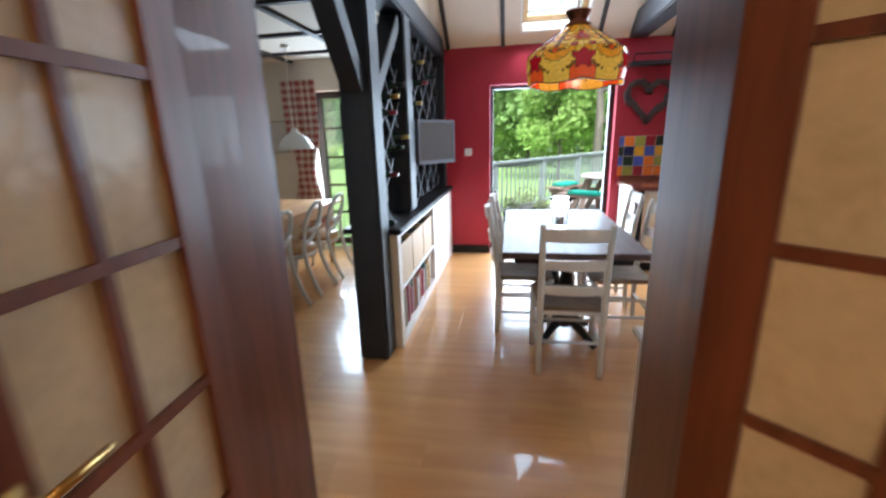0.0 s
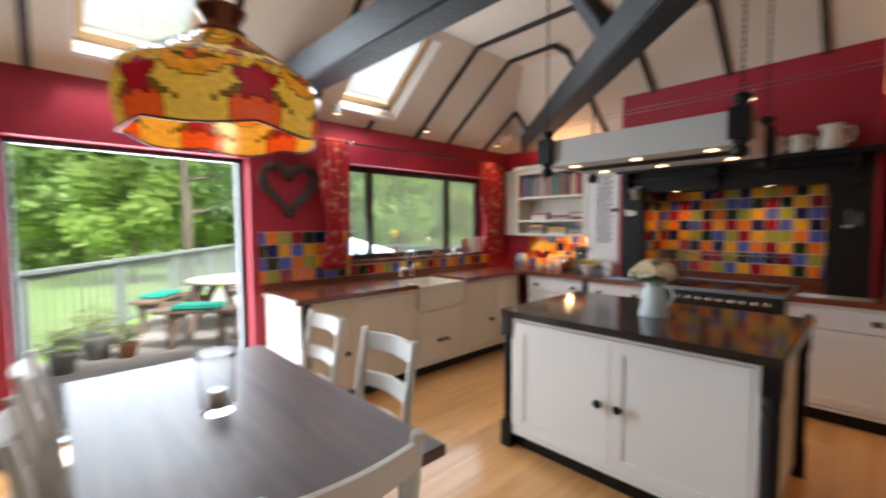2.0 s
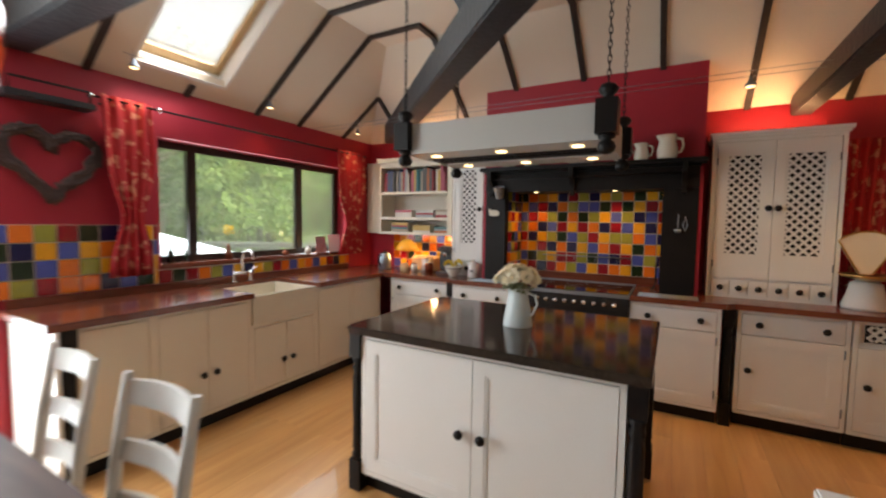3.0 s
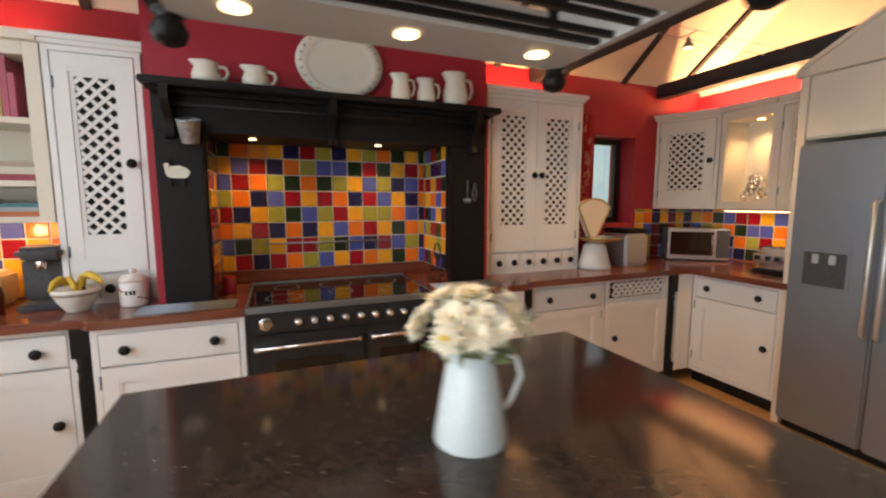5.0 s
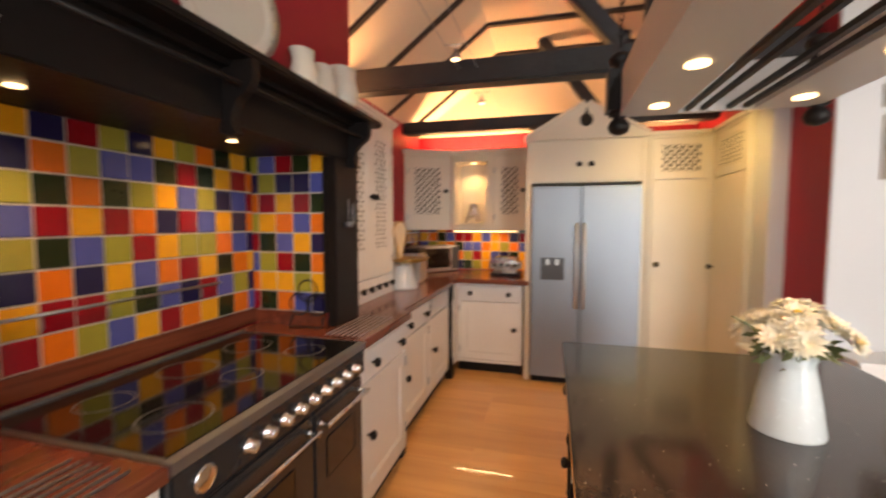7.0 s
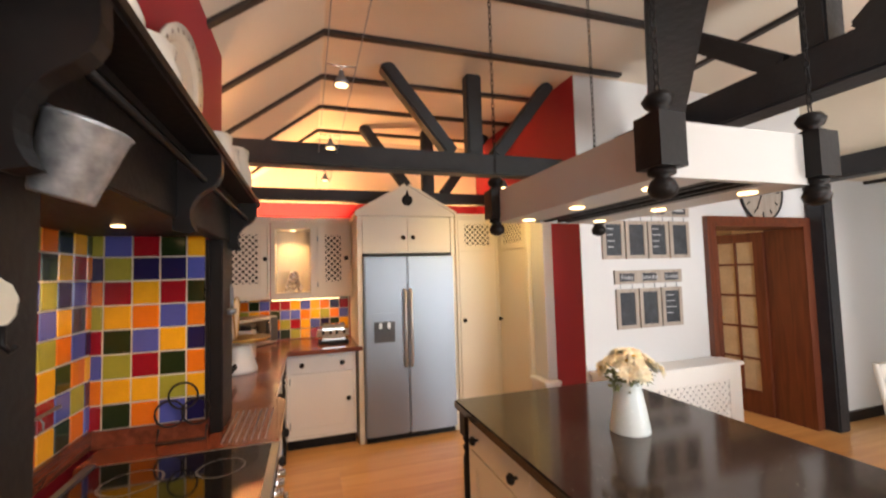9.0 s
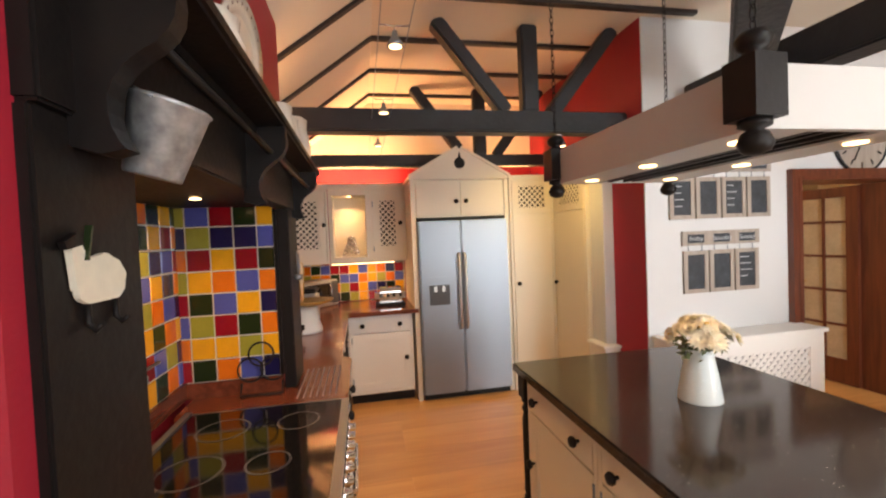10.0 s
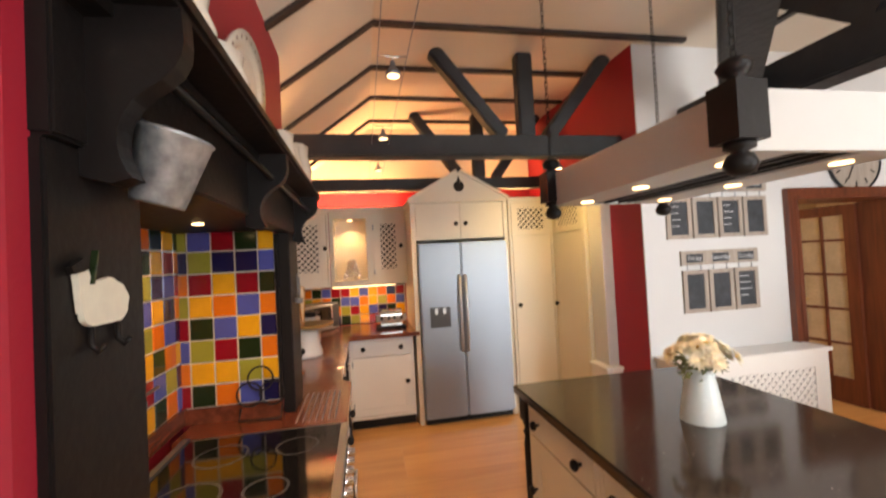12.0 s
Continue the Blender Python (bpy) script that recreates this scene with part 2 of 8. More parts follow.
def tube(points, radius, segments=8, bm=None, closed=False):
    """A round bar along points; radius may be one number or one for each point."""
    bm = bm or bmesh.new()
    pts = [Vector(p) for p in points]
    rad = radius if isinstance(radius, (list, tuple)) else [radius] * len(pts)
    rings, n = [], len(pts)
    side = None
    for i, p in enumerate(pts):
        if closed:
            d = pts[(i + 1) % n] - pts[i - 1]
        else:
            d = pts[min(i + 1, n - 1)] - pts[max(i - 1, 0)]
        d.normalize()
        if side is None:
            side = d.orthogonal().normalized()
        side = (side - d * side.dot(d)).normalized()
        up = d.cross(side)
        rings.append([bm.verts.new(p + (side * math.cos(2 * math.pi * k / segments) + up * math.sin(2 * math.pi * k / segments)) * rad[i]) for k in range(segments)])
    pairs = list(zip(rings, rings[1:])) + ([(rings[-1], rings[0])] if closed else [])
    for a, b in pairs:
        for k in range(segments):
            j = (k + 1) % segments
            bm.faces.new((a[k], a[j], b[j], b[k])).smooth = True
    if not closed:
        bm.faces.new(list(reversed(rings[0])))
        bm.faces.new(rings[-1])
    return bm


def bar(a, b, w, h, bm=None, up=(0, 0, 1)):
    """A squared timber from a to b, w wide and h deep."""
    bm = bm or bmesh.new()
    a, b = Vector(a), Vector(b)
    d = (b - a).normalized()
    s = d.cross(Vector(up))
    s = s.normalized() if s.length > 1e-4 else Vector((1, 0, 0))
    u = s.cross(d).normalized()
    v = [bm.verts.new(p + s * i * w / 2 + u * j * h / 2) for p in (a, b) for i, j in ((-1, -1), (1, -1), (1, 1), (-1, 1))]
    for f in ((3, 2, 1, 0), (4, 5, 6, 7), (0, 1, 5, 4), (1, 2, 6, 5), (2, 3, 7, 6), (3, 0, 4, 7)):
        bm.faces.new([v[i] for i in f])
    return bm


def prism(outline, d0, d1, plane="XZ", bm=None):
    """An outline of (a, b) pairs given thickness from d0 to d1 across the plane."""
    bm = bm or bmesh.new()

    def place(a, b, d):
        return {"XZ": (a, d, b), "YZ": (d, a, b), "XY": (a, b, d)}[plane]

    lo = [bm.verts.new(place(a, b, d0)) for a, b in outline]
    hi = [bm.verts.new(place(a, b, d1)) for a, b in outline]
    bm.faces.new(lo)
    bm.faces.new(list(reversed(hi)))
    n = len(outline)
    for i in range(n):
        bm.faces.new((lo[i], hi[i], hi[(i + 1) % n], lo[(i + 1) % n]))
    return bm


def lattice(x0, x1, z0, z1, y0, y1, step=0.05, w=0.016):
    """Crossed slats at 45 degrees, filling a rectangle."""
    bm = bmesh.new()
    W, H = x1 - x0, z1 - z0
    for sign, dy in ((1, 0.0), (-1, 0.003)):
        c = -H if sign > 0 else 0
        c += step / 2
        while c < (W if sign > 0 else W + H):
            if sign > 0:
                a = max(0.0, c)
                b = min(W, c + H)
                pts = ((a, a - c), (b, b - c))
            else:
                a = max(0.0, c - H)
                b = min(W, c)
                pts = ((a, c - a), (b, c - b))
            if b - a > 0.004:
                (xa, za), (xb, zb) = pts
                bar((x0 + xa, (y0 + y1) / 2 + dy, z0 + za), (x0 + xb, (y0 + y1) / 2 + dy, z0 + zb), w, y1 - y0, bm, up=(0, 1, 0))
            c += step
    return bm


def mesh_of(name, bm, mat):
    bmesh.ops.recalc_face_normals(bm, faces=bm.faces)
    me = bpy.data.meshes.new(name)
    bm.to_mesh(me)
    bm.free()
    for m in mat if isinstance(mat, (list, tuple)) else [mat]:
        me.materials.append(m)
    return me


def part(name, bm, mat, parent, label=""):
    ob = new(name, mesh_of(name, bm, mat))
    ob.parent = parent
    if label:
        tagged(ob, label)
    return ob


def thing(name, label, category, m=None, group=""):
    ob = new(name)
    ob.empty_display_size = 0.1
    if m is not None:
        ob.matrix_basis = m
    return tagged(ob, label, category, group)


def single(name, bm, mat, label, category, m=None, group=""):
    ob = new(name, mesh_of(name, bm, mat))
    if m is not None:
        ob.matrix_basis = m
    return tagged(ob, label, category, group)


def structure(name, bm, mat, label="", category=""):
    return tagged(new(name, mesh_of(name, bm, mat)), label, category or name.split("_")[0], kind="structure")


# ---------------- the plan ----------------
N, E, S, SW_Y = 5.74, 5.10, -0.40, 1.69      # inner faces: north, east, south of the kitchen, wall with the entrance
PX = -0.46                                   # line of the timber partition
EAVE, FLAT = 2.46, 3.17                      # wall top, flat part of the ceiling
SLOPE = 0.76
RUN = (FLAT - EAVE) / SLOPE
KX, KY = E - RUN, N - RUN
WEST = -3.9
WCEIL = 2.44
STUB = 2.22                                  # red wall beside the larder

# floor bed under the boards, and the hall floor
structure("floor", boxes((WEST - 0.2, E + 0.3, -1.8, N + 0.3, -0.12, -0.012)), FLOORWOOD, "bed of the honey-coloured wooden floor", "floor")

# north wall with patio door, kitchen window
PD0, PD1, PDZ = 0.17, 1.60, 2.04
KW0, KW1, KWZ0, KWZ1 = 2.56, 4.66, 1.11, 2.09
NT = N + 0.28
wall_north = structure("wall_north", boxes(
    (PX, PD0, N, NT, 0, EAVE + 0.25), (PD0, PD1, N, NT, PDZ, EAVE + 0.25), (PD1, KW0, N, NT, 0, EAVE + 0.25),
    (KW0, KW1, N, NT, 0, KWZ0), (KW0, KW1, N, NT, KWZ1, EAVE + 0.25), (KW1, E + 0.3, N, NT, 0, EAVE + 0.25)), RED, "crimson painted wall with patio door and window", "wall")
# dining room north wall
WD0, WD1 = -2.1, -1.35
WW0, WW1, WWZ0, WWZ1 = -3.58, -2.90, 1.06, 1.95
wall_dining = structure("wall_dining", boxes(
    (WEST, WW0, N, NT, 0, 2.7), (WW0, WW1, N, NT, 0, WWZ0), (WW0, WW1, N, NT, WWZ1, 2.7), (WW1, WD0, N, NT, 0, 2.7),
    (WD0, WD1, N, NT, 2.07, 2.7), (WD1, PX - 0.003, N, NT, 0, 2.7)), CREAMWALL, "cream plastered dining room wall", "wall")
structure("wall_west", boxes((WEST - 0.2, WEST, -1.8, N, 0, 3.3)), CREAMWALL, "cream plastered wall", "wall")
# east wall: window by the corner, recess behind the range
EW0, EW1, EWZ0, EWZ1 = 0.38, 0.84, 1.24, 2.00
wall_east = structure("wall_east", boxes(
    (E, E + 0.3, S - 0.2, EW0, 0, EAVE + 0.25), (E, E + 0.3, EW0, EW1, 0, EWZ0), (E, E + 0.3, EW0, EW1, EWZ1, EAVE + 0.25), (E, E + 0.3, EW1, 2.36, 0, EAVE + 0.25),
    (E + 0.04, E + 0.3, 2.36, 3.72, 0, EAVE + 0.25), (E, E + 0.3, 3.72, N, 0, EAVE + 0.25)), RED, "crimson painted wall", "wall")
# south wall: crimson below the beam, cream above
wall_south = structure("wall_south", boxes((STUB - 0.15, E, S - 0.2, S, 0, 2.42)), RED, "crimson painted wall behind the fridge", "wall")
structure("wall_south_upper", boxes((STUB - 0.15, E, S - 0.2, S, 2.42, 3.3)), CEIL, "cream plaster above the crimson wall", "wall")
structure("wall_larder", boxes((STUB - 0.15, STUB, S, SW_Y - 0.013, 0, 3.3)), RED, "crimson painted wall beside the larder", "wall")
# wall with the entrance
DX0, DX1, DZ = -0.33, 0.872, 1.97
WT = SW_Y - 0.30
wall_entrance = structure("wall_entrance", boxes((WEST, DX0, WT, SW_Y, 0, 3.3), (DX0, DX1, WT, SW_Y, DZ, 3.3), (DX1, STUB - 0.152, WT, SW_Y, 0, 3.3), (STUB - 0.152, STUB - 0.002, SW_Y - 0.012, SW_Y, 0, 3.3)), WHITEWALL, "white plastered wall with entrance", "wall")
# the hall behind the entrance
structure("wall_hall", boxes((WEST, STUB - 0.15, -1.8, -1.7, 0, 3.3), (STUB - 0.35, STUB - 0.15, -1.7, WT, 0, 3.3)), CREAMWALL, "cream plastered hall wall", "wall")
structure("ceiling_hall", boxes((WEST, STUB - 0.15, -1.8, WT, 2.5, 2.6)), CEIL, "pale hall ceiling", "ceiling")
# cream gable above the timber partition
structure("wall_gable", boxes((PX - 0.1, PX, SW_Y, N, 2.56, 3.3)), CREAMWALL, "cream plaster above the partition", "wall")
structure("ceiling_dining", boxes((WEST, PX - 0.1, SW_Y, N, WCEIL, WCEIL + 0.1)), CEIL, "pale dining room ceiling", "ceiling")


def roof_sheet():
    """The flat and the two slopes over the kitchen, open at the skylights."""
    bm = bmesh.new()

    def quad(*p):
        lo = [bm.verts.new(q) for q in p]
        hi = [bm.verts.new((q[0], q[1], q[2] + 0.05)) for q in p]
        bm.faces.new(lo)
        bm.faces.new(list(reversed(hi)))
        for i in range(len(p)):
            j = (i + 1) % len(p)
            bm.faces.new((lo[i], hi[i], hi[j], lo[j]))

    def north(x, s):
        return (x, N - s, EAVE + SLOPE * s)

    for x0, x1, s0, s1 in ((PX, SK1[0], 0, RUN), (SK1[0], SK1[1], 0, SKS[0]), (SK1[0], SK1[1], SKS[1], RUN), (SK1[1], SK2[0], 0, RUN),
                           (SK2[0], SK2[1], 0, SKS[0]), (SK2[0], SK2[1], SKS[1], RUN), (SK2[1], KX, 0, RUN)):
        quad(north(x0, s0), north(x1, s0), north(x1, s1), north(x0, s1))
    quad(north(KX, 0), (E, N, EAVE), (KX, KY, FLAT))
    quad((E, N, EAVE), (E, S, EAVE), (KX, S, FLAT), (KX, KY, FLAT))
    quad((PX, KY, FLAT), (KX, KY, FLAT), (KX, S, FLAT), (PX, S, FLAT))
    return bm


SK1, SK2, SKS = (0.53, 1.21), (2.36, 3.02), (0.14, 0.86)
ceiling = structure("ceiling", roof_sheet(), CEIL, "cream plastered sloping ceiling with skylights", "ceiling")
# weather roof over it all, left open above the skylights


def roof_outer():
    bm = bmesh.new()
    for x0, x1, s0, s1 in ((WEST - 0.3, SK1[0] - 0.06, -0.4, RUN), (SK1[0] - 0.06, SK1[1] + 0.06, -0.4, SKS[0] - 0.06), (SK1[0] - 0.06, SK1[1] + 0.06, SKS[1] + 0.06, RUN), (SK1[1] + 0.06, SK2[0] - 0.06, -0.4, RUN),
                           (SK2[0] - 0.06, SK2[1] + 0.06, -0.4, SKS[0] - 0.06), (SK2[0] - 0.06, SK2[1] + 0.06, SKS[1] + 0.06, RUN), (SK2[1] + 0.06, E + 0.5, -0.4, RUN)):
        p = [(x, N - s, EAVE + SLOPE * s + 0.26) for x, s in ((x0, s0), (x1, s0), (x1, s1), (x0, s1))]
        bm.faces.new([bm.verts.new(q) for q in p])
    box(bm, WEST - 0.3, E + 0.5, -2.0, KY, FLAT + 0.24, FLAT + 0.3)
    box(bm, E + 0.3, E + 0.5, -2.0, N + 0.3, EAVE + 0.1, FLAT + 0.3)
    return bm


structure("roof", roof_outer(), STRIP, "dark outer roof", "roof")

# dark battens on the ceiling
battens = bmesh.new()
for x, turn in ((-0.31, SW_Y), (0.32, SW_Y), (1.36, SW_Y), (2.13, 3.04), (3.42, 3.66), (3.92, 4.28)):
    bar((x, N, EAVE - 0.008), (x, KY, FLAT - 0.008), 0.045, 0.03, battens)
    bar((x, KY, FLAT - 0.012), (x, turn, FLAT - 0.012), 0.045, 0.03, battens)
    if turn > SW_Y:
        bar((x - 0.022, turn, FLAT - 0.0125), (KX, turn, FLAT - 0.0125), 0.045, 0.03, battens)
bar((2.78, N, EAVE - 0.008), (2.78, N - 0.09, EAVE + SLOPE * 0.09 - 0.008), 0.045, 0.03, battens)
for y in (5.22, 4.28, 3.66, 3.04, 2.42, 1.80, 1.175, 0.555, -0.09):
    e = min(RUN, N - y)
    bar((E, y, EAVE - 0.008), (E - e, y, EAVE + SLOPE * e - 0.008), 0.045, 0.03, battens)
    if y < 3:
        bar((KX, y, FLAT - 0.012), (STUB if y < SW_Y else 1.85, y, FLAT - 0.012), 0.045, 0.03, battens)
bar((4.58, N, EAVE - 0.008), (4.58, 5.22, EAVE + SLOPE * (N - 5.22) - 0.008), 0.045, 0.03, battens)
structure("ceiling_trim", battens, STRIP, "dark brown battens across the cream ceiling", "trim")
dbat = bmesh.new()
for x in (-3.2, -2.3, -1.4, -0.8):
    bar((x, SW_Y, WCEIL - 0.015), (x, N, WCEIL - 0.015), 0.05, 0.035, dbat)
for y in (2.6, 3.6, 4.5, 5.3):
    bar((WEST, y, WCEIL - 0.012), (PX - 0.1, y, WCEIL - 0.012), 0.05, 0.03, dbat)
structure("ceiling_trim_dining", dbat, STRIP, "dark battens on the dining room ceiling", "trim")


def timber(name, a, b, w, h, label, up=(0, 0, 1)):
    bm = bar(a, b, w, h, up=up)
    bmesh.ops.bevel(bm, geom=bm.edges[:], offset=0.012, segments=2, affect="EDGES")
    return single(name, bm, BEAM, label, "beam", group="roof timbers")


timber("tie_beam", (1.775, SW_Y, 2.56), (1.775, N, 2.56), 0.19, 0.22, "heavy black-stained tie beam across the room")
timber("dragon_beam", (4.95, 5.30, 2.52), (1.88, 2.22, 2.53), 0.18, 0.22, "heavy black diagonal beam with bolt heads")
timber("tie_beam", (E, 1.45, 2.44), (STUB, 1.45, 2.44), 0.14, 0.16, "black tie beam above the dresser and larder")
timber("tie_beam", (E, 0.10, 2.41), (STUB, 0.10, 2.41), 0.14, 0.12, "black tie beam above the fridge housing")
for y, zb in ((1.45, 2.52), (0.10, 2.47)):
    timber("king_post", (3.01, y, zb), (3.01, y, FLAT), 0.13, 0.10, "short black king post on the tie beam", up=(0, 1, 0))
    timber("strut", (3.20, y, zb), (3.72, y, FLAT), 0.10, 0.12, "slanting black strut on the tie beam", up=(0, 1, 0))
    timber("strut", (2.83, y, zb), (2.31, y, FLAT), 0.10, 0.12, "slanting black strut on the tie beam", up=(0, 1, 0))
timber("king_post", (1.775, 3.13, 2.67), (1.775, 3.13, FLAT), 0.15, 0.12, "black king post on the tie beam", up=(0, 1, 0))
timber("strut", (1.775, 2.95, 2.67), (1.775, 2.35, FLAT), 0.12, 0.12, "slanting black strut on the tie beam")
timber("strut", (1.775, 3.3, 2.67), (1.775, 3.9, FLAT), 0.12, 0.12, "slanting black strut on the tie beam")
timber("strut", (2.95, 3.29, 2.63), (2.55, 3.55, FLAT), 0.12, 0.10, "slanting black strut on the diagonal beam")

# ---------------- windows and doors ----------------


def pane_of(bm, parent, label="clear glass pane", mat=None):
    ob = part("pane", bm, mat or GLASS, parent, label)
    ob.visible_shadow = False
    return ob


def window_unit(name, x0, x1, z0, z1, y, bars, label, t=0.05, mat=None):
    w = tagged(thing(name, label, "window", pose(x0, y, z0)), kind="structure")
    W, H = x1 - x0, z1 - z0
    mat = mat or BROWNFRAME
    part("window_frame", ring_frame(0, W, 0, H, t, 0, t), mat, w)
    edges = [t] + [b - x0 for b in bars] + [W - t]
    for b in edges[1:-1]:
        part("mullion", boxes((b - 0.035, b + 0.035, -0.008, t, t, H - t)), mat, w)
    for a, b in zip(edges, edges[1:]):
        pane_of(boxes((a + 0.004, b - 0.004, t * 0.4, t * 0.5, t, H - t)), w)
    return w


window_unit("window_1", KW0, KW1, KWZ0, KWZ1, 5.90, (2.90, 4.06), "wide dark-framed kitchen window over the sink", 0.055)
window_unit("window_2", WW0, WW1, WWZ0, WWZ1, 5.88, (-3.22,), "small dark-framed dining room window", 0.04)
gd = window_unit("window_3", WD0, WD1, 0.06, 2.07, 5.88, (), "dark-framed glazed dining room door", 0.08)
for i in range(1, 5):
    part("glazing_bar", boxes((0.081, WD1 - WD0 - 0.081, 0.004, 0.05, 0.08 + i * 0.37 - 0.014, 0.08 + i * 0.37 + 0.014)), BROWNFRAME, gd)
structure("sill_1", boxes((KW0, KW1, N - 0.02, 5.90, KWZ0 - 0.03, KWZ0 + 0.004)), TIMBERTOPX, "dark timber window sill", "sill")
ew = tagged(thing("window_4", "narrow dark-framed window beside the corner cabinet", "window", pose(5.27, EW0, EWZ0)), kind="structure")
ww, wh = EW1 - EW0, EWZ1 - EWZ0
part("window_frame", boxes((0, 0.05, 0, ww, 0, 0.05), (0, 0.05, 0, ww, wh - 0.05, wh), (0, 0.05, 0, 0.06, 0.05, wh - 0.05), (0, 0.05, ww - 0.06, ww, 0.05, wh - 0.05)), BROWNFRAME, ew)
pane_of(boxes((0.02, 0.026, 0.06, ww - 0.06, 0.05, wh - 0.05)), ew, mat=CLEARPANE)

# patio door frame, its sliding leaf standing open beside the opening
door_1 = tagged(thing("door_1", "open patio doorway with a slim dark frame", "door", pose(PD0, 5.86, 0)), kind="structure")
PW = PD1 - PD0
part("door_frame", boxes((0, 0.035, 0, 0.08, 0, PDZ), (PW - 0.05, PW, 0, 0.08, 0, PDZ), (0.035, PW - 0.05, 0, 0.08, PDZ - 0.035, PDZ)), BROWNFRAME, door_1)
part("threshold", boxes((0.035, PW - 0.05, 0, 0.08, -0.01, 0.02)), STEEL, door_1, "metal threshold")

# entrance: mahogany lining and two glazed leaves opened into the hall
door_2 = tagged(thing("door_2", "mahogany doorway lining and architrave", "door", pose(0, 0, 0)), kind="structure")
LY = SW_Y + 0.05
part("lining", boxes((DX0 - 0.002, DX0 + 0.035, WT - 0.02, LY + 0.004, 0, DZ), (DX1 - 0.03, DX1 + 0.002, WT - 0.02, LY + 0.004, 0, DZ), (DX0 + 0.035, DX1 - 0.03, WT - 0.02, LY + 0.004, DZ - 0.03, DZ + 0.002)), DOORWOOD, door_2)
part("architrave", boxes((DX0 - 0.07, DX0 - 0.002, SW_Y, LY, 0, DZ + 0.06), (DX1 + 0.002, DX1 + 0.06, SW_Y, LY, 0, DZ + 0.06), (DX0 - 0.002, DX1 + 0.002, SW_Y, LY, DZ + 0.002, DZ + 0.06)), DOORWOOD, door_2)


def glazed_leaf(name, hinge, angle, mirror):
    """A glazed leaf, hinged at x = 0, running along +x (or -x when mirrored), 2 by 5 panes over a bottom rail."""
    leaf = tagged(thing(name, "open mahogany door leaf with small glazed panes", "door", pose(*hinge, 0, 0, angle)), kind="structure")
    w, h, t, s = 0.57, 1.93, 0.042, 0.095
    k = -1 if mirror else 1

    def bx(x0, x1, y0, y1, z0, z1):
        return (min(k * x0, k * x1), max(k * x0, k * x1), y0, y1, z0, z1)

    part("stile", boxes(bx(0, s, 0, t, 0.01, h)), DOORWOOD, leaf)
    part("stile", boxes(bx(w - s, w, 0, t, 0.01, h)), DOORWOOD, leaf)
    part("rail", boxes(bx(s, w - s, 0, t, 0.01, 0.25)), DOORWOOD, leaf)
    part("rail", boxes(bx(s, w - s, 0, t, h - 0.1, h)), DOORWOOD, leaf)
    mid = w / 2
    part("glazing_bar", boxes(bx(mid - 0.012, mid + 0.012, 0.004, t - 0.004, 0.25, h - 0.1)), DOORWOOD, leaf)
    rows = 5
    ph = 0.335
    for r in range(1, rows):
        z = 0.25 + ph * r
        part("glazing_bar", boxes(bx(s, mid - 0.012, 0.004, t - 0.004, z - 0.012, z + 0.012), bx(mid + 0.012, w - s, 0.004, t - 0.004, z - 0.012, z + 0.012)), DOORWOOD, leaf)
    for r in range(rows):
        for a, b in ((s, mid - 0.012), (mid + 0.012, w - s)):
            z0, z1 = 0.25 + ph * r, min(0.25 + ph * (r + 1), h - 0.1)
            pane_of(boxes(bx(a, b, 0.018, 0.024, z0 + (0.012 if r else 0), z1 - (0.012 if r < rows - 1 else 0))), leaf, "patterned obscure glass pane", FROST)
    handle = part("handle", lathe([(0.022, 0), (0.022, 0.006), (0.008, 0.01), (0.008, 0.05)], (k * (w - 0.05), 0, 0), 12, "Y"), BRASS, leaf, "brass lever handle")
    handle.location = (0, t, 1.0)
    part("lever", tube([(k * (w - 0.05), t + 0.05, 1.0), (k * (w - 0.16), t + 0.05, 1.0)], 0.008), BRASS, leaf, "brass lever handle")
    return leaf


BRASS = material("aged_brass", (0.55, 0.36, 0.12), 0.3, metal=1.0, vary=0.15, bump=0.02)
glazed_leaf("door_3", (DX0 + 0.03, WT - 0.02, 0), -85, False)
glazed_leaf("door_4", (DX1 - 0.03, WT - 0.02, 0), 136, True)


def skylight(x0, x1):
    k = thing("skylight", "white-lined roof window with a pine frame", "skylight", None, "roof windows")
    s0, s1 = SKS
    up = Vector((0, SLOPE, 1)).normalized()

    def pt(x, s, h):
        return Vector((x, N - s, EAVE + SLOPE * s)) + up * h

    def slab(xa, xb, sa, sb, h0, h1):
        bm = bmesh.new()
        v = [bm.verts.new(pt(x, s, h)) for h in (h0, h1) for x, s in ((xa, sa), (xb, sa), (xb, sb), (xa, sb))]
        for f in ((3, 2, 1, 0), (4, 5, 6, 7), (0, 1, 5, 4), (1, 2, 6, 5), (2, 3, 7, 6), (3, 0, 4, 7)):
            bm.faces.new([v[i] for i in f])
        return bm

    for q in ((x0 - 0.02, x0 + 0.002, s0 - 0.02, s1 + 0.02), (x1 - 0.002, x1 + 0.02, s0 - 0.02, s1 + 0.02), (x0, x1, s0 - 0.02, s0 + 0.002), (x0, x1, s1 - 0.002, s1 + 0.02)):
        part("lining", slab(*q, -0.004, 0.2), PALE, k, "white painted reveal board")
    f = 0.055
    for q in ((x0, x0 + f, s0, s1), (x1 - f, x1, s0, s1), (x0 + f, x1 - f, s0, s0 + f), (x0 + f, x1 - f, s1 - f, s1)):
        part("sash", slab(*q, 0.13, 0.18), PINEBOX, k, "pale pine sash")
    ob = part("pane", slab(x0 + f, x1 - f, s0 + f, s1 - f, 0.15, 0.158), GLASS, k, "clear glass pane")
    ob.visible_shadow = False
    return k


skylight(*SK1)
skylight(*SK2)

